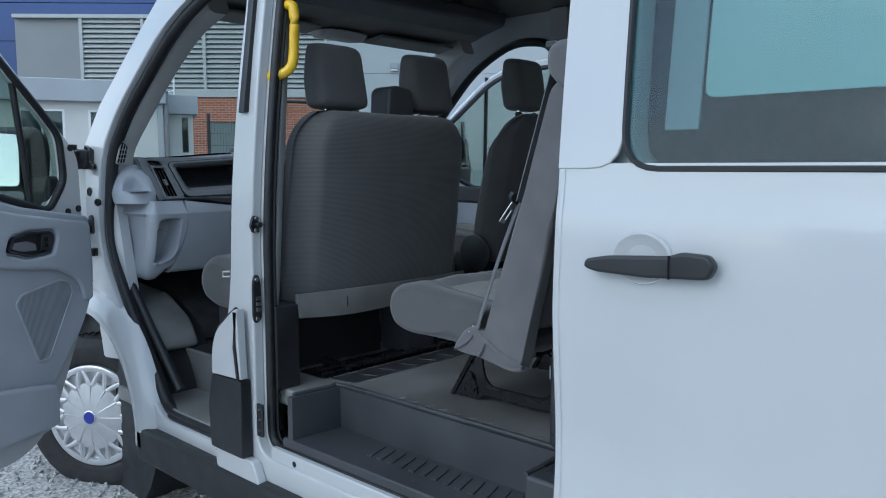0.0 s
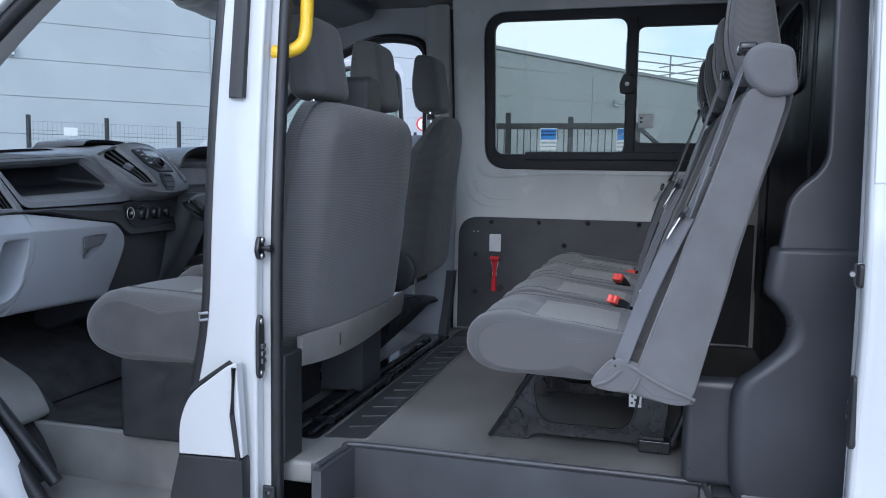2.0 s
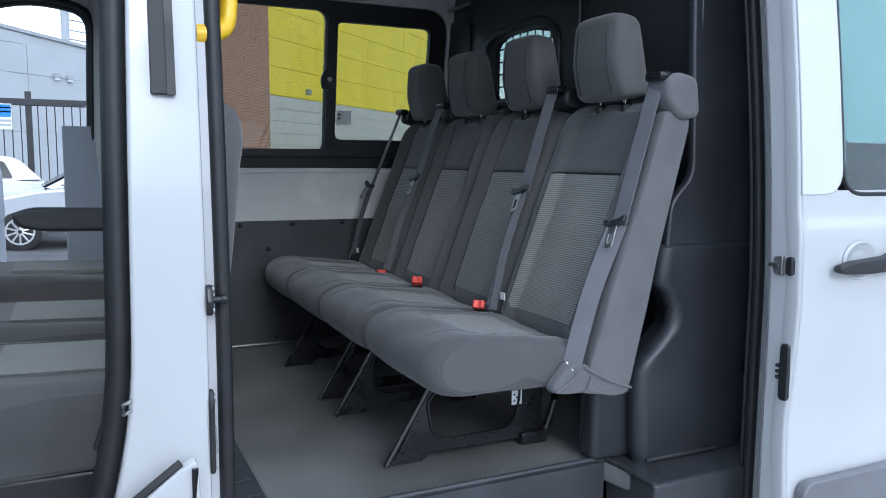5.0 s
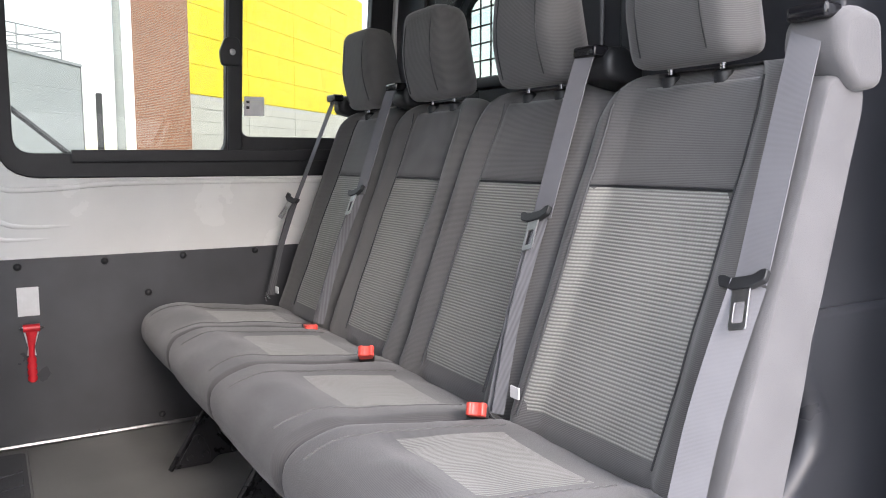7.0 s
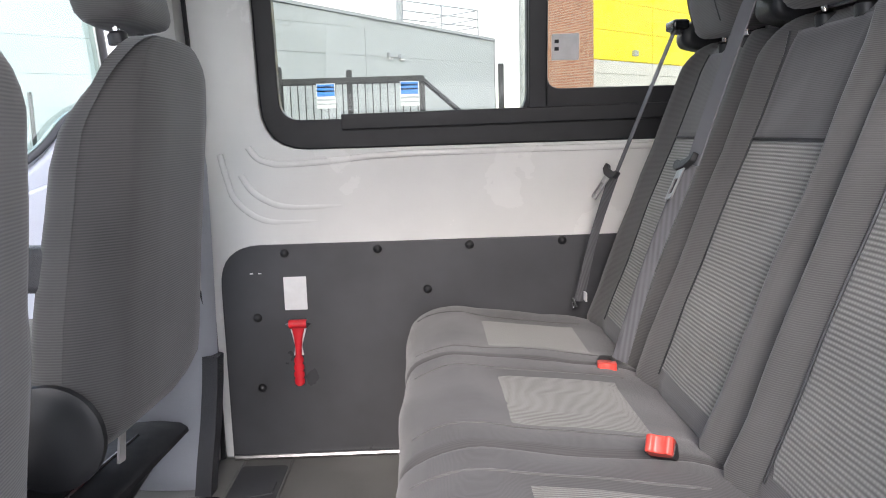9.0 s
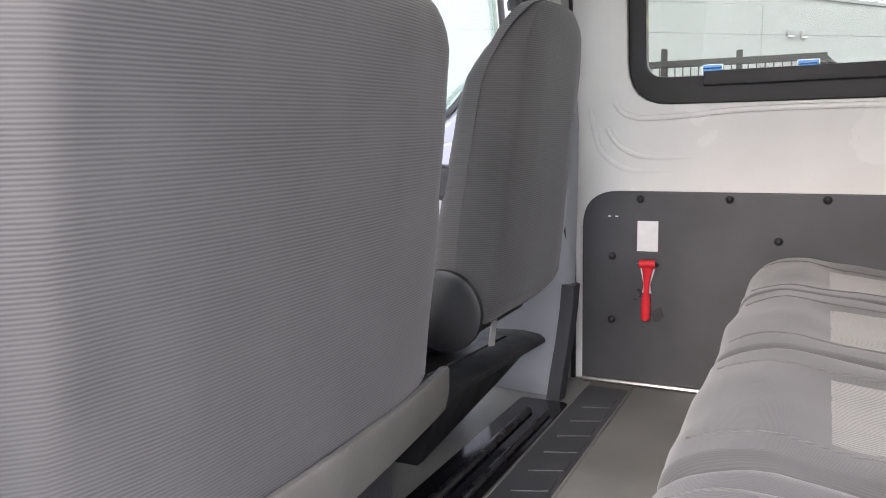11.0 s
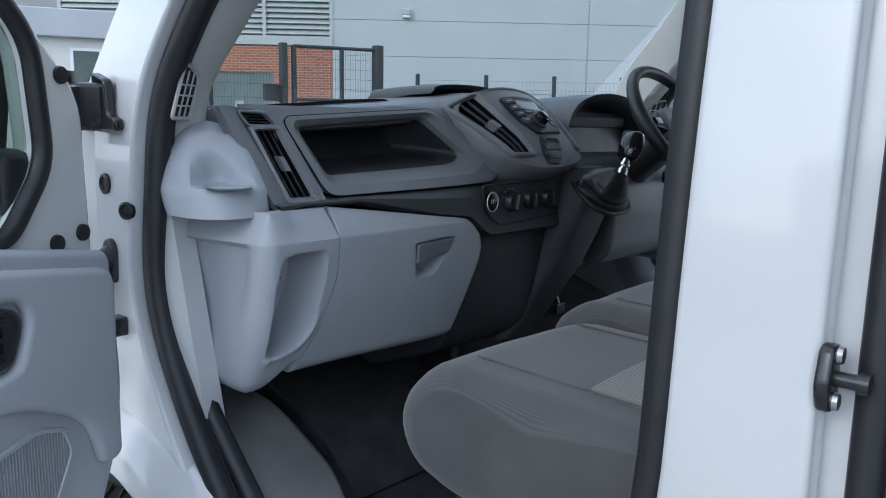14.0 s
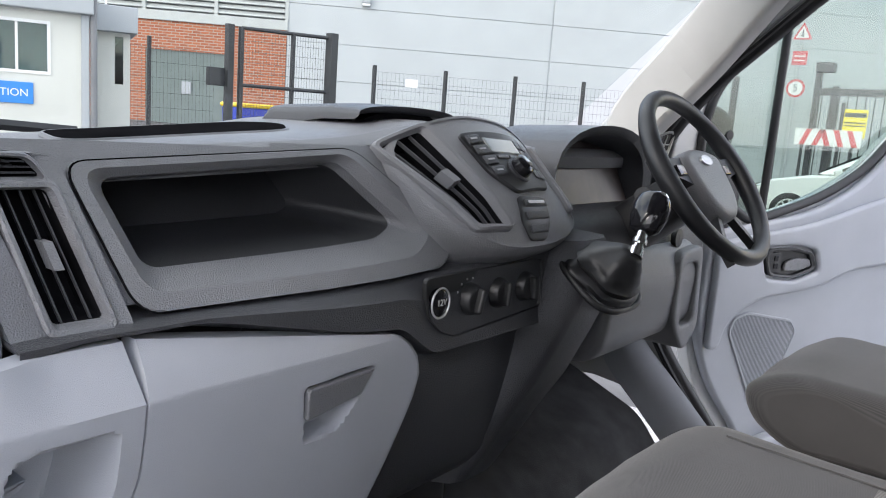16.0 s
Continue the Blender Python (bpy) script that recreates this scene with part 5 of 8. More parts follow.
for z, x0, x1, yf in ((1.345, 0.02, 0.19, 0.86), (1.30, 0.02, 0.21, 0.835), (1.24, 0.0, 0.20, 0.845), (1.17, 0.0, 0.20, 0.875), (1.09, -0.02, 0.18, 0.905), (1.02, -0.04, 0.15, 0.94), (0.96, -0.06, 0.12, 0.965), (0.90, -0.09, 0.08, 0.99)):
    rings.append([(x0 - 0.01, 1.15, z), (x0 - 0.01, yf + 0.06, z), (x0 + 0.02, yf + 0.012, z), (x0 + 0.05, yf, z), (x1 - 0.05, yf, z), (x1 - 0.015, yf + 0.02, z), (x1, yf + 0.07, z), (x1, 1.15, z)])
part("gear_console", loft(rings), DASH, dash, "dark console carrying the gear lever", angle=60)


# ---- glove box and end panel ----
CREASE = 1.240


def between(v, table):
    """Reads a value off a short table of pairs."""
    return float(np.interp(v, [a for a, _ in table], [b for _, b in table]))


SEAM_X = ((0.95, -0.800), (0.99, -0.776), (1.07, -0.742), (1.165, -0.718), (1.24, -0.713), (1.30, -0.702))
RIGHT_X = ((0.98, -0.362), (1.08, -0.326), (1.15, -0.298), (1.178, -0.292), (1.205, -0.300), (1.226, -0.318), (1.24, -0.338))


def face_y(x, z):
    """The lower panels' face: upright at the crease, tucked away towards the floor, more so at the door end."""
    return 0.897 + (0.55 + 0.45 * ease((-0.35 - x) / 0.4)) * max(0, CREASE - z) ** 2


def depth_in(p, loop):
    """How deep the point lies inside the outline; below nought outside it."""
    q, best = Vector(p), 9.0
    for a, b in zip(loop, loop[1:] + loop[:1]):
        a, b = Vector(a), Vector(b)
        t = min(max((q - a).dot(b - a) / max((b - a).length_squared, 1e-12), 0), 1)
        best = min(best, (q - a.lerp(b, t)).length)
    return best if within(p, loop) else -best


def skin(rows, back):
    """A moulded skin over rows of points, its rim turned back."""
    bm = loft(rows, caps=False, closed=False)
    rim = [e for e in bm.edges if e.is_boundary]
    g = bmesh.ops.extrude_edge_only(bm, edges=rim)["geom"]
    for v in g:
        if isinstance(v, bmesh.types.BMVert):
            v.co += Vector(back)
    return bm


LATCH = rounded([(-0.512, 1.210), (-0.392, 1.214), (-0.444, 1.146), (-0.455, 1.138), (-0.505, 1.134)], 0.008, 3)
rows = []
for z in list(np.linspace(0.984, 1.130, 16)) + list(np.linspace(1.134, 1.214, 21)) + [1.222, 1.230, 1.236, CREASE]:
    a, b = between(z, SEAM_X) + 0.002, between(z, RIGHT_X)
    row = []
    for u in np.linspace(0, 1, 84):
        x = a + (b - a) * u
        y = face_y(x, z) + 0.008 * ease((u - 0.965) / 0.035) ** 2 + 0.010 * ease((0.994 - z) / 0.010)
        y += 0.030 * ease(depth_in((x, z), LATCH) / 0.009)
        row.append(Vector((x, y, z)))
    rows.append(row)
crest_row = rows[-1]
for w in (0.06, 0.14, 0.3, 0.5, 0.7, 0.86, 0.95, 1.0):
    row = []
    for u, p in zip(np.linspace(0, 1, 84), crest_row):
        x = -0.7005 + (-0.362 + 0.7005) * u
        t = Vector((x, 0.942 - 0.045 * u, 1.292 - 0.044 * u))
        q = p.lerp(t, w)
        q.y -= 0.004 * math.sin(math.pi * w) * (1 - u)
        row.append(q)
    rows.append(row)
glove = part("glove_box", skin(rows, (0, 0.03, 0)), GREY, dash, "pale grey glove box lid with a sloping top ledge", angle=40)
flap = rounded([(-0.509, 1.207), (-0.397, 1.211), (-0.420, 1.180), (-0.508, 1.166)], 0.006, 3)
part("latch", prism(flap, "y", 0.892, 0.915, bevel=0.003, shape=lambda co: co + Vector((0, face_y(co.x, co.z) - 0.897, 0))), DASH_TOP, glove, "dark grey latch flap")

POCKET = rounded([(-0.838, 1.220), (-0.738, 1.221), (-0.742, 1.150), (-0.764, 1.075), (-0.785, 1.046), (-0.842, 1.028), (-0.870, 1.056)], [0.025, 0.012, 0.03, 0.02, 0.02, 0.02, 0.02], 5)


def end_row(z):
    """One level of the end panel: from the seam along its face, round the corner and back along its flank."""
    a, corner = between(z, SEAM_X) - 0.001, -0.876
    r = 0.030
    row = [(a + (corner + r - a) * i / 40, 0.0, 0.0, 1.0, 0.0) for i in range(41)]
    row += [(corner + r - r * math.sin(t), r - r * math.cos(t), math.sin(t), math.cos(t), 0.0) for t in np.linspace(0.2, math.pi / 2, 7)]
    row += [(corner - 0.028 * k, r + 0.195 * k, 0.97, 0.24, k) for k in np.linspace(0.07, 1, 16)]
    return row


rows = []
for z in list(np.linspace(0.952, 1.0, 11)) + list(np.linspace(1.006, 1.232, 50)) + [1.236, CREASE, 1.243, 1.247, 1.252, 1.262, 1.272, 1.282, 1.292]:
    row = []
    for x, dy, nx, ny, k in end_row(min(z, CREASE)):
        y = face_y(x, min(z, CREASE)) + dy
        off = 0.0
        if z > CREASE:
            off += (z - CREASE) / 0.052 * (0.026 + 0.019 * ease((x + 0.84) / 0.06))
        low = 0.954 + 0.036 * ease((x + 0.835) / 0.06) + 0.010 * k
        zz = max(z, low + 0.4 * (z - 0.952)) if z < 1.02 else z
        off += 0.035 * (1 - math.sqrt(max(0, 1 - min(1, max(0, (low + 0.035 - zz) / 0.035)) ** 2)))
        off += 0.026 * ease((CREASE - z) / 0.012) * ease((k - 0.02) / 0.25) * (1 - 0.8 * ease((1.20 - 0.12 * k - z) / 0.16))
        if k == 0 and ny == 1.0:
            d = depth_in((x, z), POCKET)
            y += 0.095 * ease(d / 0.016) - 0.007 * ease((0.012 - abs(d + 0.006)) / 0.012) * ease((1.12 - z) / 0.04)
        row.append(Vector((x + nx * off, y + ny * off, zz)))
    rows.append(row)
endp = part("end_panel", skin(rows, (0.004, 0.03, 0)), GREY, dash, "pale grey end panel with ledge and open pocket", angle=40)
part("pocket_clip", prism(rounded([(-0.835, 1.166), (-0.800, 1.172), (-0.806, 1.160), (-0.835, 1.156)], 0.003), "y", 0.955, 0.985, bevel=0.002), GREY, endp)
# cup holder pod at the door end: a dome with a scooped cup recess in its flank
rings = []
for z in list(np.linspace(1.283, 1.332, 7)) + list(np.linspace(1.336, 1.446, 19)):
    t = (z - 1.283) / 0.163
    w = math.sqrt(max(1 - max(0, (t - 0.10) / 0.90) ** 2.4, 0)) * (0.90 + 0.10 * min(1, t / 0.25))
    cx_, cy_ = -0.868 + 0.036 * t, 1.045 + 0.095 * t
    hx, hy = 0.084 * w + 0.004, 0.098 * w + 0.004
    scoop = 0.064 * ease((z - 1.331) / 0.006) * (1 - ease((z - 1.336) / 0.085))
    ring = []
    for a in np.linspace(0, 2 * math.pi, 40, endpoint=False):
        c, q = math.cos(a), math.sin(a)
        f = ease((0.5 - 0.95 * abs(((math.degrees(a) - 240 + 180) % 360 - 180) / 80.0)) * 2.2)
        x, y = cx_ + hx * math.copysign(abs(c) ** 0.8, c), cy_ + hy * math.copysign(abs(q) ** 0.8, q)
        ring.append((min(x + 0.55 * scoop * f, -0.812), y + 0.85 * scoop * f, z))
    rings.append(ring)
cup = part("cup_holder", loft(rings), GREY, dash, "pale grey cup holder pod", angle=40)
part("cup_well", lathe([(0.040, 0.0012), (0.037, 0.0012), (0.034, -0.002), (0.0, -0.003)], 28, m=Matrix.Translation((-0.885, 0.985, 1.3335))), GREY, cup)

# ---- driver's side ----
part("driver_dash", prism(rounded([(1.03, 1.375), (0.96, 1.36), (0.93, 1.28), (0.99, 1.05), (1.2, 0.98), (1.35, 1.36)], 0.03, 4), "x", 0.12, 0.86, bevel=0.01), DASH, dash, "dark driver side panel")
# grey panel and pocket in a darker plastic, their shade in the colour
part("knee_panel", prism(rounded([(0.92, 1.29), (0.895, 1.22), (0.905, 1.10), (0.94, 1.062), (1.10, 1.045), (1.15, 1.27)], [0.02, 0.03, 0.03, 0.03, 0, 0], 4), "x", 0.27, 0.74, bevel=0.02, seg=3), DASH_TOP, dash, "grey knee panel, darkened for the shade under the dash")
part("door_pocket", prism(rounded([(0.60, 1.27), (0.74, 1.28), (0.76, 1.07), (0.68, 1.02), (0.60, 1.10)], 0.03), "y", 0.89, 1.1, [rounded([(0.63, 1.24), (0.715, 1.24), (0.72, 1.09), (0.64, 1.09)], 0.02)], 0.008), DASH_TOP, dash, "open pocket beside the column")
rings = []
for t in np.linspace(0, 1, 15):
    a = math.pi * t
    x, z = 0.41 - 0.225 * math.cos(a), 1.37 + 0.173 * math.sin(a) ** 0.5
    x2, z2 = 0.41 - 0.205 * math.cos(a), 1.37 + 0.155 * math.sin(a) ** 0.5
    rings.append([(x, 1.20, z - 0.01), (x, 1.00, z), (x2, 1.01, z2), (x2, 1.10, z2 - 0.02)])
part("cluster_hood", loft(rings), DASH, dash, "hooded instrument binnacle", angle=50)
part("instrument_glass", prism(rounded([(0.21, 1.36), (0.225, 1.50), (0.40, 1.52), (0.58, 1.50), (0.60, 1.36)], 0.03), "y", 1.05, 1.07, shape=lambda co: co + Vector((0, (co.z - 1.4) * 0.4, 0))), DIAL, dash, "instrument glass with a dull reflection painted in brown")
part("stalk", tube([(0.27, 0.86, 1.40), (0.20, 0.82, 1.42), (0.17, 0.81, 1.425)], [0.009, 0.010, 0.016], 8), BLACK, dash, "black column stalk")
part("light_switch", lathe([(0.022, 0), (0.022, 0.012), (0.0, 0.014)], 18, m=Matrix.Translation((0.63, 0.925, 1.30)) @ pose(0, 0, 0, 90, 0, 0)), BLACK, dash)

# ---- gear lever ----
gear = thing("gear_lever", "gear lever with chrome neck and black leather gaiter", "gear lever", at=Matrix.Translation((0.006, 0, -0.014)))
rings = []
for t in np.linspace(0, 1, 12):
    c = Vector((0.105, 0.845, 1.300)).lerp(Vector((0.080, 0.776, 1.352)), t)
    r = 0.075 * (1 - t) ** 0.75 + 0.014
    fold = 1 + 0.10 * (1 - t) * math.sin(9 * t * math.pi)
    rings.append([c + Vector((r * fold * math.cos(a) * (1 + 0.10 * math.sin(5 * a + 4 * t)), r * 0.62 * fold * math.sin(a), 0.55 * r * math.sin(a))) for a in np.linspace(0, 2 * math.pi, 26, endpoint=False)])
part("gaiter", loft(rings), BLACK, gear, "black folded leather gaiter", angle=70)
part("gaiter_frame", tube([(0.108 + 0.092 * math.copysign(abs(math.cos(a)) ** 0.7, math.cos(a)), 0.848 + 0.055 * math.copysign(abs(math.sin(a)) ** 0.7, math.sin(a)), 1.295 + 0.048 * math.copysign(abs(math.sin(a)) ** 0.7, math.sin(a))) for a in np.linspace(0, 2 * math.pi, 32, endpoint=False)], 0.006, 8, closed=True), BLACK, gear, "padded gaiter surround", angle=70)
part("neck", tube([(0.078, 0.775, 1.345), (0.112, 0.778, 1.392)], 0.0095, 12), CHROME, gear, "chrome neck")
part("collar", tube([(0.077, 0.775, 1.344), (0.086, 0.776, 1.356)], 0.0135, 14), CHROME, gear)
part("collar", tube([(0.092, 0.776, 1.364), (0.097, 0.7765, 1.371)], 0.0125, 14), CHROME, gear)
K = Matrix.Translation((0.110, 0.778, 1.386)) @ pose(0, 0, 0, 0, 30, 0) @ Matrix.Scale(1.16, 4)
bmk = loft([[(r * math.cos(a) * 0.85, r * math.sin(a) * 1.1, z) for a in np.linspace(0, 2 * math.pi, 16, endpoint=False)] for r, z in ((0.010, -0.006), (0.020, 0.0), (0.025, 0.018), (0.026, 0.036), (0.022, 0.052), (0.012, 0.060), (0.002, 0.062))])
bmk.transform(K)
kb = part("knob", bmk, GLOSS, gear, "gloss black knob", angle=60)
bmk = loft([[(0.008 + r * math.cos(a) * 0.62, r * math.sin(a) * 0.95, z) for a in np.linspace(0, 2 * math.pi, 14, endpoint=False)] for r, z in ((0.018, 0.044), (0.021, 0.056), (0.014, 0.0645), (0.003, 0.066))])
bmk.transform(K)
part("knob_cap", bmk, CHROME, kb, "chrome cap", angle=60)

# ---- steering wheel ----
steer = thing("steering_wheel", "black plastic steering wheel with three spokes", "steering wheel", at=pose(0.477, 0.8145, 1.4555, 53.4, 0, -2.4) @ Matrix.Scale(1.09, 4))
part("rim", tube([(0.173 * math.cos(a), 0.173 * math.sin(a), 0) for a in np.linspace(0, 2 * math.pi, 56, endpoint=False)], [0.0155 + 0.003 * max(0, math.cos(2 * a)) for a in np.linspace(0, 2 * math.pi, 56, endpoint=False)], 12, closed=True), BLACK, steer, "thick moulded rim", angle=60)
boss = part("boss", prism(rounded([(-0.085, 0.045), (0.0, 0.06), (0.085, 0.045), (0.07, -0.05), (0.035, -0.095), (-0.035, -0.095), (-0.07, -0.05)], 0.03, 5), "z", -0.045, 0.012, bevel=0.018, seg=4), DASH_TOP, steer, "padded grey boss", angle=50)
part("badge", lathe([(0.026, 0), (0.025, 0.004), (0, 0.005)], 20, m=Matrix.Translation((0, 0.025, 0.012)) @ Matrix.Diagonal((0.9, 0.42, 1, 1))), ZINC, boss, "oval steel badge")
for a in (8, 172):
    sp_ = part("spoke", loft([[(x * math.cos(radians(a)), x * math.sin(radians(a)) + w * s, z) for s, z in ((-1, -0.02), (1, -0.02), (1, 0.0), (-1, 0.0))] for x, w in ((0.06, 0.03), (0.12, 0.02), (0.175, 0.016))]), BLACK, steer)
    part("spoke_switch", box(0.105 * math.cos(radians(a)) - 0.016, 0.105 * math.cos(radians(a)) + 0.016, 0.0, 0.022, -0.002, 0.005, 0.003), GLOSS, sp_)
for s in (-1, 1):
    part("spoke", loft([[(s * x, y, z) for y, z in ((y0 - 0.012, -0.02), (y0 + 0.012, -0.02), (y0 + 0.012, -0.004), (y0 - 0.012, -0.004))] for x, y0 in ((0.03, -0.08), (0.06, -0.13), (0.075, -0.165))]), BLACK, steer)
part("column", loft([[(0.06 * math.cos(a) * k, 0.05 * math.sin(a) * k - 0.01, z) for a in np.linspace(0, 2 * math.pi, 14, endpoint=False)] for k, z in ((0.8, -0.04), (1.0, -0.07), (1.05, -0.2), (0.9, -0.30))]), BLACK, steer, "column shroud", angle=50)

# ---- cab footwell ----
part("heater_duct", box(-0.20, 0.0, 1.05, 1.35, 0.66, 0.98, 0.03), BLACK, van, "black heater duct")
part("tunnel_pad", prism(rounded([(0.95, 0.66), (1.05, 0.78), (1.5, 0.95), (1.5, 0.66)], 0.04), "x", -0.62, 0.85, bevel=0.01), CARPET, van, "black footwell carpet")
part("wheel_box", prism(rounded([(0.86, 0.66), (0.93, 0.78), (1.12, 0.87), (1.5, 0.90), (1.5, 0.66)], 0.05, 4), "x", -0.90, -0.69, bevel=0.022, seg=3), FLOOR, van, "black wheel box cover in the footwell", angle=50)
part("footwell_post", tube(smooth_path([(-0.915, 1.13, 1.16), (-0.905, 1.06, 0.96), (-0.90, 0.92, 0.80), (-0.89, 0.80, 0.66), (-0.88, 0.70, 0.54)], 5), 0.020, 8), BLACK, van, "black trim along the door aperture", angle=60)
for x in (0.36, 0.50):
    ped = part("pedal", box(x - 0.025, x + 0.025, 1.20, 1.21, 0.82, 0.87, 0.004), STEEL, van, "foot pedal")
    part("pedal_arm", tube([(x, 1.205, 0.85), (x, 1.27, 1.0)], 0.008, 6), STEEL, ped)

rings = []
for y, z, _ in smooth_path([(1.16, 1.06, 0), (1.10, 0.955, 0), (1.0, 0.86, 0), (0.90, 0.765, 0), (0.80, 0.67, 0), (0.70, 0.60, 0)], 4):
    rings.append([(0.915, y - 0.012, z + 0.012), (0.890, y + 0.0, z + 0.0), (0.872, y + 0.030, z - 0.030), (0.875, y + 0.075, z - 0.075), (0.93, y + 0.075, z - 0.075)])
part("sill_trim", loft(rings, caps=False, closed=False), GREY, van, "pale grey sill trim inside the driver door", angle=60)

# ---- post fittings ----
striker = part("striker", prism(rounded([(-0.958, 1.222), (-0.982, 1.222), (-0.993, 1.245), (-0.982, 1.278), (-0.962, 1.278)], 0.008), "y", -0.005, 0.007, bevel=0.003), STEEL, van, "black striker plate with steel pin")
part("pin", tube([(-0.972, -0.003, 1.250), (-0.972, -0.026, 1.250)], 0.0065, 10), STEEL, striker)
part("pin_head", tube([(-0.972, -0.022, 1.250), (-0.972, -0.030, 1.250)], 0.009, 10), STEEL, striker)
for x, z in ((-0.970, 1.269), (-0.972, 1.231)):
    part("bolt", lathe([(0.008, 0), (0.007, 0.004), (0, 0.005)], 10, m=Matrix.Translation((x, -0.005, z)) @ pose(0, 0, 0, 90, 0, 0)), ZINC, striker)
cont = part("contact_plate", prism(rounded([(-0.956, 0.935), (-0.982, 0.925), (-0.989, 0.95), (-0.988, 1.06), (-0.980, 1.086), (-0.966, 1.086), (-0.957, 1.06)], 0.012, 4), "y", -0.003, 0.007, bevel=0.003), BLACK, van, "black electrical contact plate")
for z in (0.942, 1.070):
    part("bolt", lathe([(0.008, 0), (0.007, 0.003), (0, 0.004)], 10, m=Matrix.Translation((-0.973, -0.003, z)) @ pose(0, 0, 0, 90, 0, 0)), ZINC, cont)
for k in range(3):
    part("contact", box(-0.978, -0.959, -0.0075, -0.002, 0.966 + k * 0.018, 0.978 + k * 0.018, 0.001), ZINC, cont, "steel contact")
lowp = part("lower_catch", box(-0.994, -0.984, -0.045, -0.012, 0.555, 0.665, 0.004), BLACK, van, "black lower door catch")
for z in (0.575, 0.61, 0.645):
    part("bolt", lathe([(0.008, 0), (0, 0.006)], 8, m=Matrix.Translation((-0.994, -0.028, z)) @ pose(0, 0, 0, 0, -90, 0)), STEEL, lowp)
# outer skin returning behind the front door
corner = part("corner_panel", prism(rounded([(0.02, 0.742), (0.035, 0.978), (0.062, 0.966), (0.165, 0.888), (0.195, 0.82), (0.196, 0.735)], [0.005, 0.01, 0.01, 0.03, 0.05, 0.005], 4), "x", -1.03, -1.0, bevel=0.004), WHITE, van, "white body corner panel behind the door")
part("rubber_edge", tube([(-1.012, 0.060, 0.970), (-1.014, 0.11, 0.935), (-1.014, 0.168, 0.892)], 0.009, 6), RUBBER, corner, "black rubber edge strip")
part("edge_strip", tube([(-1.033, 0.03, 0.74), (-1.034, 0.045, 0.85), (-1.033, 0.04, 0.965)], 0.006, 6), RUBBER, corner)
part("corner_cladding", prism(rounded([(0.02, 0.475), (0.022, 0.738), (0.198, 0.732), (0.225, 0.62), (0.215, 0.475)], 0.01, 3), "x", -1.03, -0.988, bevel=0.004), BLACK, van, "black lower cladding piece")
part("corner_foot", prism(rounded([(-0.06, 0.40), (-0.02, 0.475), (0.21, 0.47), (0.20, 0.40)], 0.02), "x", -1.02, -0.985, bevel=0.006), WHITE, van, "white lower sill corner")
part("door_latch_loop", tube([(-0.985, 0.138, 1.085), (-1.004, 0.150, 1.085), (-1.004, 0.150, 1.068), (-0.985, 0.138, 1.068)], 0.004, 6), ZINC, van, "bare steel latch loop")
# hinge post in front
hinge_post = part("hinge_post", prism([(-0.99, 1.36), (-0.925, 1.16), (-0.88, 1.17), (-0.90, 1.38)], "z", 0.62, 1.50, bevel=0.012, shape=lambda co: co + Vector((0, -0.75 * max(0, 0.92 - co.z), 0))), WHITE, van, "white hinge post")
hg = part("hinge", prism(rounded([(-1.03, 1.335), (-1.05, 1.29), (-1.02, 1.24), (-0.955, 1.20), (-0.94, 1.225), (-0.97, 1.31)], 0.015), "z", 1.425, 1.51, bevel=0.010), STEEL, van, "black door hinge")
part("hinge_knuckle", tube([(-1.03, 1.29, 1.405), (-1.03, 1.29, 1.53)], 0.026, 12), STEEL, hg)
part("hinge_plate", prism(rounded([(1.17, 1.425), (1.17, 1.447), (1.20, 1.455), (1.205, 1.515), (1.255, 1.53), (1.26, 1.425)], 0.01), "x", -0.990, -0.972, bevel=0.005), STEEL, hg)
part("hinge_bolt", lathe([(0.009, 0), (0.007, 0.005), (0, 0.006)], 10, m=Matrix.Translation((-1.045, 1.262, 1.465)) @ pose(0, 0, 0, 0, -90, 0)), ZINC, hg)
part("hinge", prism(rounded([(-1.03, 1.335), (-1.05, 1.29), (-1.02, 1.25), (-0.955, 1.21), (-0.94, 1.235), (-0.97, 1.31)], 0.015), "z", 0.94, 0.99, bevel=0.008), STEEL, van, "black door hinge")
FACE = pose(0, 0, 0, 0, -90, 0)
for x, y, z, r, a in ((-0.979, 1.240, 1.329, 0.019, 0), (-0.9805, 1.160, 1.286, 0.016, 22)):
    gm = part("grommet", lathe([(r, -0.004), (r, 0.004), (r * 0.75, 0.006), (r * 0.6, 0.001), (0, 0.001)], 18, m=Matrix.Translation((x, y, z)) @ pose(0, 0, 0, 0, 0, a) @ FACE), RUBBER, van, "black rubber grommet")
part("boot_plate", prism(rounded([(1.196, 1.150), (1.196, 1.215), (1.212, 1.232), (1.238, 1.228), (1.246, 1.20), (1.246, 1.150)], 0.014, 4), "x", -0.992, -0.975, bevel=0.005), RUBBER, van, "black rubber boot plate")
part("cable_boot", tube(smooth_path([(-0.975, 1.222, 1.195), (-1.0, 1.226, 1.185), (-1.018, 1.245, 1.14), (-1.02, 1.27, 1.07)], 4), [0.026] + [0.024 - 0.010 * (k / 12) + 0.003 * (k % 2) for k in range(12)], 10), RUBBER, van, "black ribbed cable boot")
chk = part("check_strap", box(-1.012, -0.975, 1.168, 1.205, 1.058, 1.092, 0.004), STEEL, van, "black door check bracket")
part("strap", tube([(-1.005, 1.195, 1.074), (-1.05, 1.245, 1.068)], 0.006, 6), STEEL, chk)

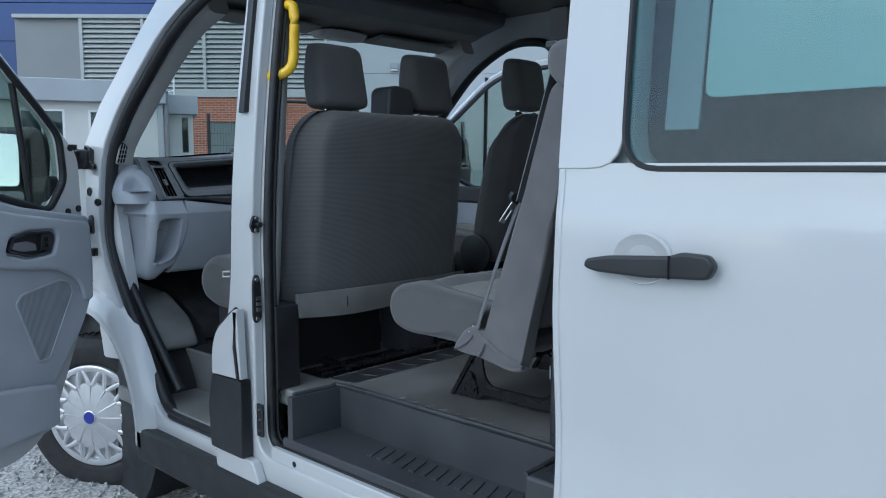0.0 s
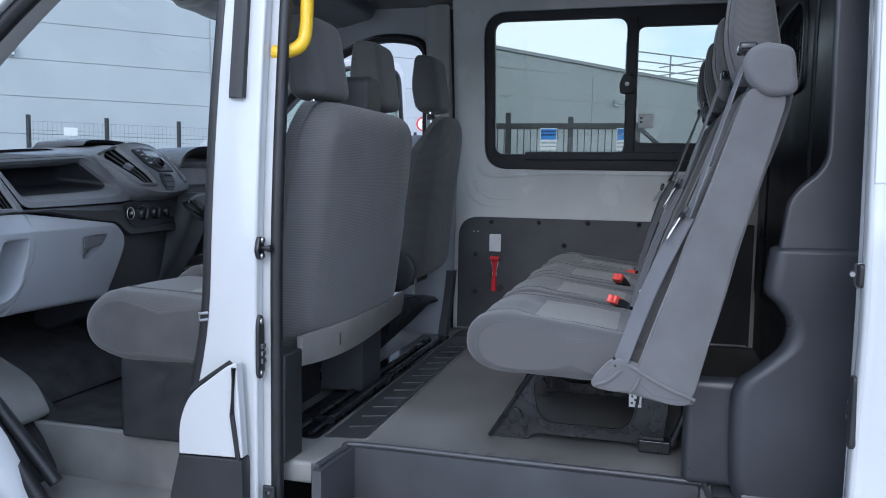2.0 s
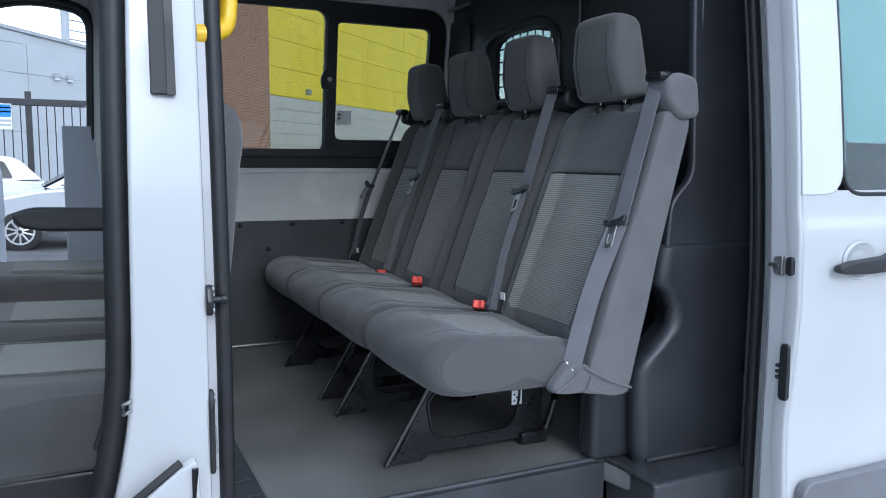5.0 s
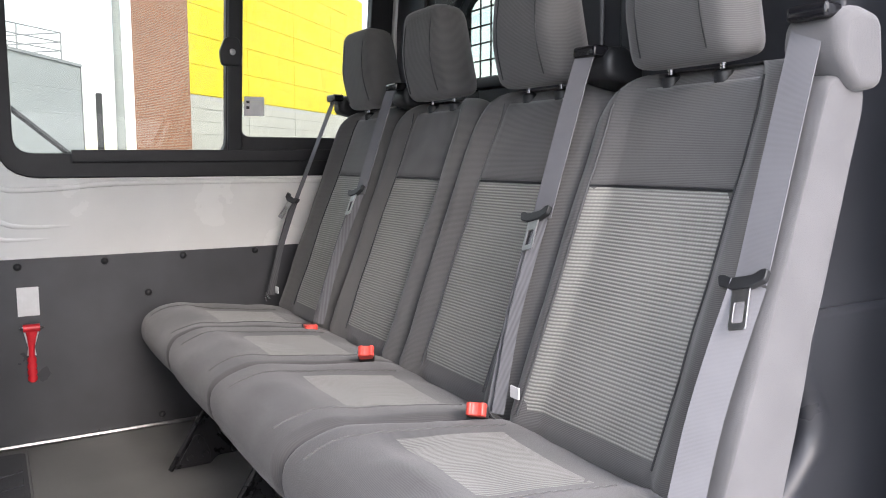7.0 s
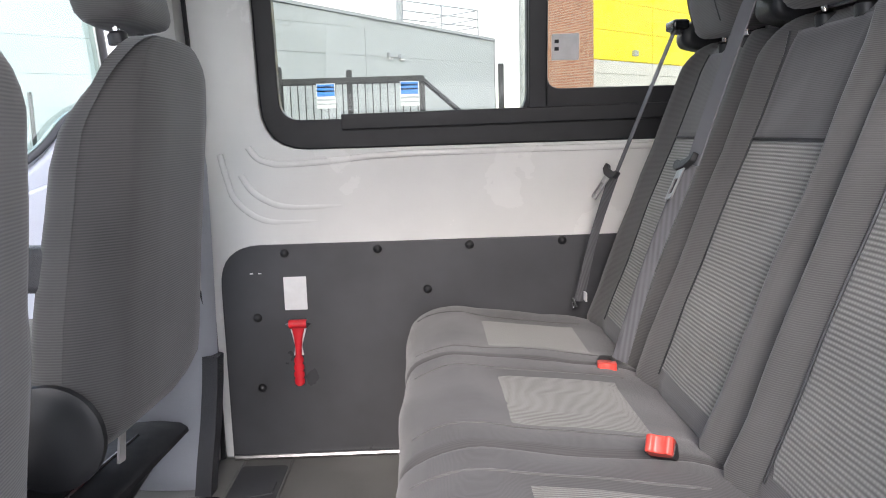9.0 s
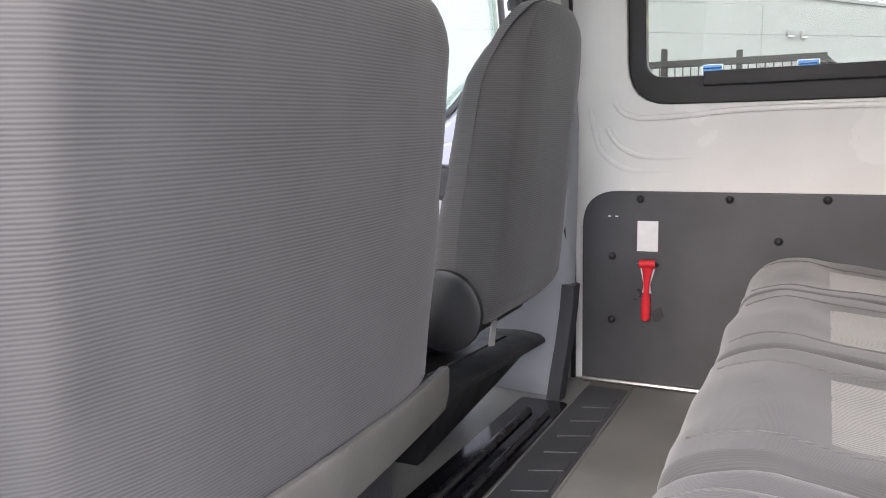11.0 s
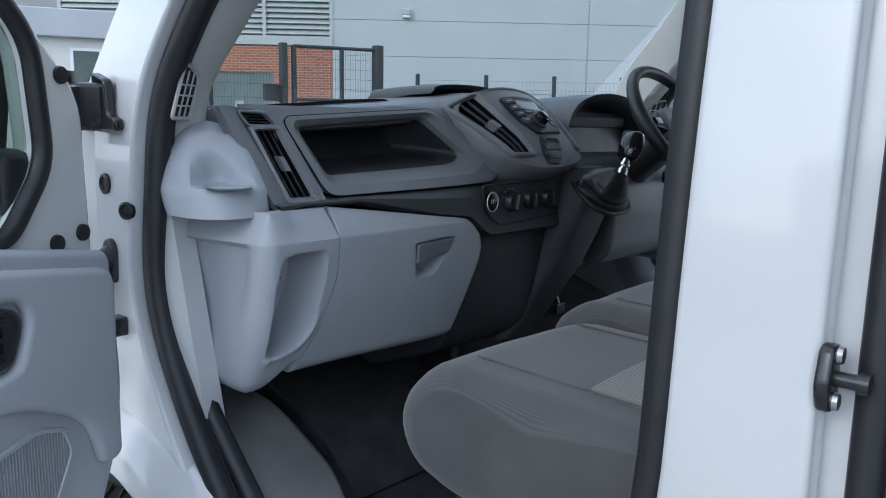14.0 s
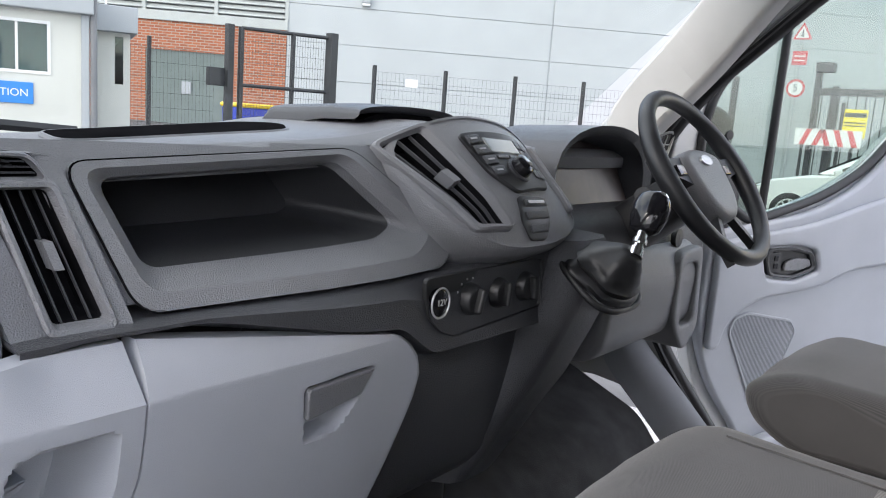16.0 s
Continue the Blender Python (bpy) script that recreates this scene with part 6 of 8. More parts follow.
part("pillar_seal", tube(smooth_path([(-0.945, 1.325, 1.50), (-0.935, 1.235, 1.61), (-0.925, 1.17, 1.68), (-0.895, 0.98, 1.86), (-0.865, 0.72, 2.07)], 5), 0.013, 8), RUBBER, van, "black rubber strip along the pillar")

# ---- cab trim ----
for s in (-1, 1):
    path = smooth_path([(s * 0.885, 1.215, 1.26), (s * 0.878, 1.19, 1.42), (s * 0.865, 1.16, 1.56), (s * 0.84, 1.00, 1.74), (s * 0.80, 0.86, 1.90), (s * 0.76, 0.74, 2.02), (s * 0.73, 0.60, 2.09)], 5)
    rings = []
    for i, p in enumerate(path):
        d = (path[min(i + 1, len(path) - 1)] - path[max(i - 1, 0)]).normalized()
        side_ = Vector((1, 0, 0))
        up_ = d.cross(side_).normalized()
        w, h = 0.045, 0.040 + 0.035 * min(1, i / 12)
        rings.append([p + side_ * a * w + up_ * b * h for a, b in ((-1, -0.8), (-0.6, -1), (0.6, -1), (1, -0.8), (1, 0.8), (0.6, 1), (-0.6, 1), (-1, 0.8))])
    tr = part("pillar_trim", loft(rings), PALE, van, "pale grey windscreen pillar trim", angle=50)
    TG = lambda co: Vector((s * (0.892 - co.x * 0.86 - 0.012 * (co.z / 0.085)), 1.098 + co.x * 0.5 + co.y - co.z * 0.30, 1.495 + co.z))
    vo = rounded([(-0.026, -0.042), (-0.026, 0.036), (-0.018, 0.044), (0.020, 0.030), (0.026, 0.020), (0.026, -0.042)], 0.006, 3)
    gr = part("vent_grille", loft([[TG(Vector((u, d, v))) for u, v in vo] for d in (0.0, 0.006)]), GLOSS, tr, "small black side vent")
    part("vent_rim", tube([TG(Vector((u * 1.12, -0.001, v * 1.08))) for u, v in vo], 0.004, 6, closed=True, up=(0, 1, 0)), PALE, gr)
    for z in (-0.024, -0.006, 0.012):
        part("vent_bar", tube([TG(Vector((-0.026, -0.002, z))), TG(Vector((0.026, -0.002, z)))], 0.0018, 5), PALE, gr)
    for x in (-0.009, 0.009):
        part("vent_bar", tube([TG(Vector((x, -0.002, -0.042))), TG(Vector((x, -0.002, 0.036)))], 0.0018, 5), PALE, gr)
# header and overhead shelf
prof = rounded([(0.93, 2.09), (0.80, 2.055), (0.55, 2.10), (0.42, 2.20), (0.42, 2.30), (0.62, 2.30), (0.95, 2.12)], [0.02, 0.05, 0.05, 0.06, 0, 0, 0.01], 4)
hd = part("cab_header", prism(prof, "x", -0.80, 0.80, bevel=0.01), HEADLINER, van, "grey cab headlining above the windscreen", angle=50)
sh_ = part("overhead_shelf", prism(rounded([(0.52, 2.10), (0.36, 2.14), (0.34, 2.20), (0.37, 2.205), (0.40, 2.165), (0.54, 2.14)], 0.02, 4), "x", -0.74, 0.76, bevel=0.008), DASH, van, "black overhead storage shelf", angle=50)
for x in (-0.42, 0.05, 0.44):
    part("shelf_divider", prism(rounded([(0.36, 2.15), (0.36, 2.22), (0.60, 2.28), (0.62, 2.12)], 0.02), "x", x - 0.01, x + 0.01, bevel=0.004), DASH, sh_)
for x0, x1 in ((-0.66, -0.20), (0.16, 0.66)):
    part("sun_visor", prism(rounded([(0.88, 2.058), (0.72, 2.028), (0.62, 2.045), (0.62, 2.06), (0.72, 2.05), (0.88, 2.075)], 0.006), "x", x0, x1, bevel=0.004), HEADLINER, van, "grey folded sun visor", angle=50)
part("dome_lamp", cushion(rounded([(0.80, 2.03), (0.70, 2.025), (0.66, 2.06), (0.84, 2.075)], 0.02), -0.12, 0.12, 0.02), PALE, van, "pale cab lamp housing", angle=60)
bar = smooth_path([(-0.862, 0.025, 1.955), (-0.855, -0.045, 1.95), (-0.853, -0.068, 1.925), (-0.856, -0.066, 1.79), (-0.868, -0.055, 1.745), (-0.893, -0.02, 1.725)], 6)
gh = thing("grab_handle", "bright yellow grab handle beside the sliding door", "handle")
part("grip", tube(bar, 0.0165, 12), YELLOW_GRIP, gh, angle=60)
for p in (bar[0], bar[-1]):
    part("foot", tube([p + Vector((0, 0.02, 0)), p], 0.021, 12), YELLOW_GRIP, gh)

# ---- far side fittings ----
for y, z in ((-0.182, 1.219), (-0.407, 1.222), (-0.63, 1.225), (-0.855, 1.228), (-1.08, 1.228), (-0.108, 1.062), (-0.108, 0.884), (-0.525, 1.119), (-0.55, 0.735), (-0.80, 0.95)):
    part("fixing", lathe([(0.011, 0), (0.010, 0.004), (0.006, 0.0075), (0, 0.0085)], 14, m=Matrix.Translation((0.908, y, z)) @ pose(0, 0, 0, 0, -90, 0)), BLACK, panel, "black domed fixing")
part("floor_trim", tube([(0.90, -0.03, 0.708), (0.90, -1.33, 0.708)], 0.006, 6), ZINC, panel, "thin pale edging strip")
for y in (-0.10, -0.12):
    part("scuff", box(0.9072, 0.908, y - 0.004, y + 0.004, 1.170, 1.173), CARD, panel)
single("notice_card", box(0.9055, 0.9079, -0.231, -0.176, 1.079, 1.161, 0.0008), CARD, "white instruction card stuck on the lining panel", "card")
ham = thing("emergency_hammer", "red emergency hammer clipped to the lining panel", "hammer")
part("handle", loft([[(0.895 + 0.008 * math.cos(a), y + w * math.sin(a), z) for a in np.linspace(0, 2 * math.pi, 14, endpoint=False)] for y, z, w in ((-0.2035, 0.892, 0.007), (-0.2035, 0.897, 0.0120), (-0.2035, 0.907, 0.0125), (-0.2035, 0.911, 0.0095), (-0.2035, 0.915, 0.0125), (-0.2035, 0.925, 0.0125), (-0.2035, 0.929, 0.0095), (-0.2035, 0.933, 0.0125), (-0.204, 0.943, 0.0120), (-0.204, 0.947, 0.0092), (-0.204, 0.951, 0.0118), (-0.204, 0.961, 0.0115), (-0.2045, 0.966, 0.0075), (-0.205, 0.99, 0.0080), (-0.206, 1.015, 0.0110), (-0.207, 1.04, 0.0165))]), RED, ham, "red ribbed grip", angle=25)
part("clip", prism([(-0.2165, 0.966), (-0.192, 0.966), (-0.196, 0.99), (-0.185, 1.043), (-0.229, 1.043), (-0.213, 0.99)], "x", 0.899, 0.907, bevel=0.002), CARD, ham, "pale wall clip")
part("head", tube([(0.893, -0.186, 1.047), (0.893, -0.228, 1.047)], 0.011, 10), RED, ham)
part("tip", tube([(0.893, -0.228, 1.047), (0.893, -0.240, 1.047)], [0.008, 0.001], 8), CHROME, ham, "pointed steel tip")
part("tip", tube([(0.893, -0.186, 1.047), (0.893, -0.176, 1.047)], [0.008, 0.001], 8), CHROME, ham, "pointed steel tip")
# window track, latch, sticker
part("slide_track", prism([(-0.335, 1.508), (-0.335, 1.545), (-1.31, 1.552), (-1.31, 1.515)], "x", 0.925, 0.942, bevel=0.004, shape=lean), BLACK, side_window, "black sliding track")
part("meeting_rail", prism([(-0.778, 1.54), (-0.778, 2.12), (-0.822, 2.12), (-0.822, 1.54)], "x", 0.928, 0.945, bevel=0.004, shape=lean), BLACK, side_window)
lt = part("latch", prism(rounded([(-0.755, 1.80), (-0.748, 1.84), (-0.765, 1.885), (-0.805, 1.885), (-0.820, 1.84), (-0.812, 1.80)], 0.012), "x", 0.908, 0.93, bevel=0.005, shape=lean), BLACK, side_window, "black window latch")
part("knob", lathe([(0.010, 0), (0.009, 0.006), (0, 0.007)], 12, m=Matrix.Translation((0.845, -0.783, 1.84)) @ pose(0, 0, 0, 0, -90, 0)), ZINC, lt)
part("sticker", prism(rounded([(-0.835, 1.655), (-0.835, 1.715), (-0.90, 1.715), (-0.90, 1.655)], 0.004), "x", 0.9535, 0.9545, shape=lean), CARD, side_window, "grey safety sticker on the pane")
for z in (1.712, 1.695):
    part("sticker_mark", prism([(-0.842, z - 0.018), (-0.842, z - 0.010), (-0.852, z - 0.010), (-0.852, z - 0.018)], "x", 0.9525, 0.9533, shape=lean), BLACK, side_window)
part("far_post_trim", prism([(0.90, 0.012), (0.96, 0.004), (0.96, 0.14), (0.905, 0.11), (0.89, 0.05)], "z", 0.66, 2.2, bevel=0.01, shape=lean), PALE, van, "pale grey inner post panel")
rings = []
for z, k in ((0.70, 0.150), (0.735, 0.150), (0.76, 0.128), (0.83, 0.090), (0.92, 0.062), (1.0, 0.045), (1.2, 0.028), (1.5, 0.015), (1.62, 0.010)):
    x = 0.895 - k
    rings.append([(x + 0.035, -0.012, z), (x + 0.012, 0.0, z), (x, 0.03, z), (x + 0.004, 0.12, z), (x + 0.03, 0.24, z), (x + 0.06, 0.25, z)])
part("post_flare", loft(rings, caps=False, closed=False), GREY, van, "pale blue-grey flared foot of the post lining", angle=60)
rings = []
for z, x in ((0.70, 0.705), (0.76, 0.735), (0.84, 0.785), (0.92, 0.822), (0.985, 0.840)):
    rings.append([(x, -0.022, z), (x + 0.042, -0.026, z), (x + 0.055, -0.010, z), (x + 0.05, 0.02, z), (x + 0.008, 0.016, z)])
part("post_edge", loft(rings), DASH, van, "dark slanted lower post cover", angle=50)
part("post_groove", prism(dense([(0.014, 0.70), (0.014, 2.18), (-0.002, 2.18), (-0.002, 0.70)]), "x", 0.916, 0.930, shape=lean), RUBBER, van, "black gap beside the lining")
bt = thing("driver_belt", "black driver seat belt on the door post", "seat belt")
part("webbing", ribbon([(0.835, 0.05, 2.02), (0.858, 0.045, 1.6), (0.868, 0.03, 1.2), (0.870, 0.02, 1.01)], 0.030, 0.004, (0, 1, 0)), BLACK, bt)
part("anchor", box(0.82, 0.86, 0.03, 0.09, 1.98, 2.06, 0.01), BLACK, bt)

# ---- bulkhead lining ----
fr = rounded([(0.51, 1.715), (0.51, 1.985), (0.39, 2.03), (0.07, 2.03), (-0.055, 1.97), (-0.055, 1.715)], 0.06, 4)
part("window_surround", prism(fr, "y", -1.36, -1.335, [b_win], 0.006), LINER_GREY, bulkhead, "raised slate window surround")
part("pane", prism(b_win, "y", -1.385, -1.381), CLEAR, bulkhead)
# rear opening and side window are added to let daylight in behind the bulkhead
part("rear_frame", prism([(-0.93, 0.6), (0.93, 0.6), (0.90, 2.30), (-0.90, 2.30)], "y", -3.42, -3.36, [rounded([(-0.80, 0.72), (-0.76, 2.18), (0.76, 2.18), (0.80, 0.72)], 0.06)]), WHITE_IN, van, "white rear wall with an opening added to light the load bay")
bay = part("bay_light_window", prism(dense(BAY_LIGHT), "x", 0.978, 0.945, [dense(rounded([(-1.62, 1.525), (-1.62, 2.13), (-2.71, 2.13), (-2.71, 1.525)], 0.06, 5))], 0.004, shape=lean), BLACK, van, "black-framed window added to brighten the load bay")
part("pane", prism(dense(rounded([(-1.615, 1.52), (-1.615, 2.135), (-2.715, 2.135), (-2.715, 1.52)], 0.06, 5)), "x", 0.960, 0.964, shape=lean), CREW_TINT, bay).visible_shadow = False
part("bay_floor", box(-0.93, 0.93, -3.42, -1.42, 0.66, 0.698), FLOOR, van, "grey load bay floor")
for k in range(9):
    x = 0.47 - 0.055 * k
    part("grille_bar", tube([(x, -1.395, 1.74), (x, -1.395, 2.0)], 0.003, 5), STEEL, bulkhead, "thin black guard bar")
for k in range(6):
    part("grille_bar", tube([(-0.02, -1.395, 1.755 + 0.05 * k), (0.48, -1.395, 1.755 + 0.05 * k)], 0.003, 5), STEEL, bulkhead, "thin black guard bar")
part("raised_panel", prism(rounded([(0.60, 0.95), (0.60, 2.10), (0.50, 2.19), (-0.16, 2.19), (-0.16, 0.95)], 0.05, 4), "y", -1.362, -1.345, [fr], 0.008), LINER_GREY, bulkhead, "raised slate lining panel")
part("raised_panel", prism(rounded([(-0.22, 0.95), (-0.22, 2.19), (-0.74, 2.19), (-0.74, 0.95)], 0.05, 4), "y", -1.362, -1.345, bevel=0.008), LINER_GREY, bulkhead, "raised slate lining panel")
part("raised_panel", prism(rounded([(0.66, 0.95), (0.66, 2.12), (0.86, 2.12), (0.88, 0.95)], 0.05, 4), "y", -1.362, -1.345, bevel=0.008), LINER_GREY, bulkhead, "raised slate lining panel")
part("coat_rail", tube([(0.60, -1.33, 2.165), (0.84, -1.33, 2.165)], 0.009, 8), ZINC, bulkhead, "short bare metal rail")


rim = smooth_path([(0, -1.118, 0.700), (0, -1.109, 0.755), (0, -1.104, 0.92), (0, -1.118, 0.975), (0, -1.167, 1.022), (0, -1.206, 1.066), (0, -1.212, 1.113), (0, -1.192, 1.152), (0, -1.162, 1.185), (0, -1.164, 1.234), (0, -1.170, 1.278)], 5)
rings = []
for p in rim + [Vector((0, -1.174, 1.284)), Vector((0, -1.184, 1.287))]:
    y, w = p.y, 0.0 if p.z < 1.28 else 0.010 * (p.z - 1.278) / 0.009
    rings.append([(-0.72, y - 0.03, p.z), (-0.775, y - 0.006, p.z), (-0.790, y, p.z), (-0.802 + w, y - 0.003, p.z), (-0.813 + w, y - 0.011, p.z), (-0.820 + w, y - 0.024, p.z), (-0.822 + w, y - 0.040, p.z), (-0.822 + w, -1.66, p.z), (-0.72, -1.66, p.z)])
sl = part("side_lining", loft(rings), LINER_GREY, bulkhead, "moulded black side lining with a scooped edge", angle=50)
upper_l = rounded([(-1.186, 1.270), (-1.200, 1.390), (-1.222, 1.420), (-1.262, 1.455), (-1.276, 1.49), (-1.276, 2.22), (-1.66, 2.22), (-1.66, 1.270)], [0.01, 0.02, 0.02, 0.02, 0.03, 0, 0, 0], 5)
part("upper_lining", prism(dense(upper_l, 0.05), "x", -0.812, -0.785, bevel=0.010, seg=3, shape=lambda co: co + Vector((0.05 * max(0, co.z - 1.3), 0, 0))), LINER_GREY, sl, "moulded black upper lining", angle=40)
part("inner_return", box(-0.785, -0.765, -1.40, -1.30, 0.70, 2.20, 0.006), LINER_GREY, bulkhead)
part("rear_closing", box(-0.95, -0.76, -1.70, -1.66, 0.60, 2.25), LINER_GREY, bulkhead)
part("ledge_tread", box(-0.945, -0.74, -1.62, -1.066, 0.53, 0.702, 0.012), LINER, bulkhead, "black moulded floor edge")
part("foot_bead", tube([(-0.826, -1.135, 0.712), (-0.826, -1.38, 0.712)], 0.006, 6), LINER, bulkhead)
part("inner_post", prism(rounded([(-0.765, 0.703), (-0.69, 0.703), (-0.69, 0.93), (-0.725, 0.97), (-0.765, 0.96)], 0.02), "y", -1.36, -1.005, bevel=0.022, seg=4), LINER_GREY, bulkhead, "black lower lining post", angle=60)
part("rear_jamb", prism(dense([(-1.395, 0.5), (-1.395, 2.2), (-1.50, 2.2), (-1.50, 0.5)]), "x", -0.995, -0.975, bevel=0.004, shape=lean), WHITE, van, "white rear door jamb")

# ---- step and floor mouldings ----
for k in range(13):
    y = -0.42 - 0.045 * k
    part("tread_rib", prism([(-0.875, y), (-0.79, y + 0.028), (-0.79, y + 0.006), (-0.875, y - 0.022)], "z", 0.5615, 0.566, bevel=0.001), LINER, van, "raised tread rib")
for k in range(12):
    y = -0.36 - 0.06 * k
    part("edge_rib", prism([(-0.735, y), (-0.70, y - 0.03), (-0.70, y - 0.052), (-0.735, y - 0.022)], "z", 0.6995, 0.7035, bevel=0.001), FLOOR, van, "raised anti-slip rib")
for k in range(14):
    x = -0.62 + 0.10 * k
    part("edge_rib", prism([(x, -0.09), (x + 0.06, -0.09), (x + 0.085, -0.16), (x + 0.025, -0.16)], "z", 0.7015, 0.7060, bevel=0.0015), LINER, van, "raised anti-slip rib")
part("edge_strip", prism(rounded([(-0.72, -0.050), (-0.70, -0.172), (0.86, -0.172), (0.86, -0.050)], 0.02), "z", 0.698, 0.7025, bevel=0.001), LINER, van, "black anti-slip floor strip")
part("floor_seam", tube([(-0.70, -0.175, 0.7005), (0.90, -0.175, 0.7005)], 0.004, 5), FLOOR, van)
part("floor_seam", tube([(-0.70, -0.055, 0.7005), (0.90, -0.055, 0.7005)], 0.004, 5), FLOOR, van)
part("step_lip", tube(smooth_path([(-0.93, -0.13, 0.703), (-0.80, -0.145, 0.704), (-0.752, -0.18, 0.704), (-0.748, -0.60, 0.704), (-0.748, -1.02, 0.704), (-0.775, -1.060, 0.703), (-0.94, -1.070, 0.700)], 6), 0.008, 8), LINER, van)
part("door_post_foot", prism(rounded([(-0.935, -0.045), (-0.84, -0.05), (-0.83, 0.10), (-0.93, 0.12)], 0.01), "z", 0.70, 0.98, bevel=0.006), BLACK, van, "black lower post cover")
for y in (-0.19, -0.62):
    part("track_hole", lathe([(0.010, 0), (0, 0.001)], 10, m=Matrix.Translation((-0.976, y, 0.50)) @ pose(0, 0, 0, 0, -90, 0)), GLOSS, van)

# ---- front wheel ----
wheel = part("front_wheel", lathe([(0.21, -0.16), (0.22, -0.20), (0.30, -0.215), (0.335, -0.20), (0.352, -0.17), (0.355, -0.05), (0.342, -0.012), (0.315, 0.003), (0.30, 0.008), (0.25, 0.006), (0.235, 0.0), (0.215, -0.02), (0.205, -0.05)], 56), TYRE, van, "black tyre with silver wheel trim", angle=40)
HUB = pose(-1.005, 1.245, 0.345, 0, 0, 32) @ pose(0, 0, 0, 0, -90, 0)
wheel.matrix_basis = HUB
cap = part("wheel_trim", lathe([(0.228, -0.02), (0.226, 0.004), (0.215, 0.010), (0.200, 0.006), (0.198, -0.01)], 48), SILVER, wheel, "silver plastic wheel trim")
part("trim_disc", lathe([(0.150, -0.004), (0.148, 0.010), (0.10, 0.020), (0.04, 0.027), (0.0, 0.028)], 48), SILVER, wheel)
part("trim_back", lathe([(0.215, -0.03), (0.0, -0.028)], 32), GLOSS, wheel)
for k in range(12):
    a = 2 * math.pi * k / 12
    for s in (-1, 1):
        b0, b1 = a + s * 0.055, a + s * 0.215
        part("trim_spoke", tube([(0.140 * math.cos(b0), 0.140 * math.sin(b0), 0.010), (0.172 * math.cos((b0 + b1) / 2), 0.172 * math.sin((b0 + b1) / 2), 0.010), (0.204 * math.cos(b1), 0.204 * math.sin(b1), 0.004)], [0.012, 0.0095, 0.010], 6, flat=0.6), SILVER, wheel)
    part("trim_rib", tube([(0.045 * math.cos(a), 0.045 * math.sin(a), 0.026), (0.142 * math.cos(a), 0.142 * math.sin(a), 0.012)], [0.002, 0.005], 5), SILVER, wheel)
part("badge", lathe([(0.031, 0.027), (0.031, 0.031), (0.027, 0.034), (0, 0.034)], 24, m=Matrix.Diagonal((1, 1, 1, 1))), CHROME, wheel, "round chrome edged badge")
part("badge_face", lathe([(0.026, 0.034), (0.0, 0.0355)], 24), BLUE, wheel, "blue badge")
for k in range(70):
    a = 2 * math.pi * k / 70
    part("tread_block", tube([(0.353 * math.cos(a), 0.353 * math.sin(a), -0.03), (0.356 * math.cos(a + 0.05), 0.356 * math.sin(a + 0.05), -0.09)], 0.006, 4), TYRE, wheel)

# ---- sliding door, run back along the side ----
slide = thing("sliding_door", "white sliding side door, run back open, with dark window", "door")
d_win = rounded([(-1.425, 1.43), (-1.415, 2.15), (-2.45, 2.15), (-2.45, 1.43)], 0.07, 6)


def pressed(co):
    """Waist crease and lower hollow pressed into the door skin."""
    z = co.z
    d = 0.022 * ease((1.20 - z) / 0.40) - 0.016 * ease((0.95 - z) / 0.35) + 0.0035 * ease((z - 1.352) / 0.018)
    c = lean(co)
    return Vector((c.x + (d if co.x < -1.10 else 0), c.y, c.z))


E2 = [(-1.288, 0.50), (-1.288, 2.25), (-2.62, 2.25), (-2.62, 0.50)]
bmd = bmesh.new()
rows = []
zs = list(np.linspace(0.50, 1.44, 48))
for z in zs:
    rows.append([pressed(Vector((-1.155, y, z))) for y in (-1.290, -1.315, -1.36, -1.42, -1.5, -1.7, -2.0, -2.3, -2.62)])
loft(rows, bmd, caps=False, closed=False)
skin = part("door_skin", bmd, WHITE, slide, "white pressed door skin", angle=60)
part("door_frame", prism(dense(rounded(E2, 0.05)), "x", -1.122, -1.06, [dense(d_win)], 0.008, shape=lean), WHITE, slide)
upper = [(-1.288, 1.43), (-1.288, 2.25), (-2.62, 2.25), (-2.62, 1.43), (-2.45, 1.43), (-2.45, 2.15), (-1.415, 2.15), (-1.425, 1.43)]
part("upper_skin", prism(dense(rounded(upper, [0, 0.05, 0.05, 0, 0.07, 0.07, 0.07, 0.07], 5)), "x", -1.155, -1.146, bevel=0.003, shape=lean), WHITE, slide)
part("front_edge", loft([[pressed(Vector((x, y, z))) for x, y in ((-1.110, -1.289), (-1.116, -1.283), (-1.144, -1.283), (-1.151, -1.286), (-1.156, -1.294), (-1.156, -1.304))] for z in np.linspace(0.51, 2.235, 60)], caps=False, closed=False), WHITE, slide, angle=60)
lt = part("latch", prism(rounded([(-1.112, 0.945), (-1.112, 1.082), (-1.138, 1.082), (-1.138, 0.945)], 0.012), "y", -1.289, -1.276, bevel=0.004), BLACK, slide, "black latch in the door edge")
for k in range(3):
    part("latch_tooth", box(-1.112, -1.104, -1.283, -1.274, 0.995 + 0.014 * k, 1.003 + 0.014 * k, 0.001), BLACK, lt)
part("edge_catch", prism(rounded([(-1.078, 1.245), (-1.078, 1.282), (-1.104, 1.288), (-1.104, 1.238)], 0.006), "y", -1.290, -1.278, bevel=0.003), ZINC, slide, "bare steel catch")
part("catch_pin", tube([(-1.068, -1.279, 1.264), (-1.100, -1.272, 1.264)], 0.005, 8), ZINC, slide)
part("buffer", prism(rounded([(-1.114, 1.243), (-1.114, 1.287), (-1.136, 1.287), (-1.136, 1.243)], 0.010), "y", -1.289, -1.274, bevel=0.005), RUBBER, slide, "black rubber buffer")
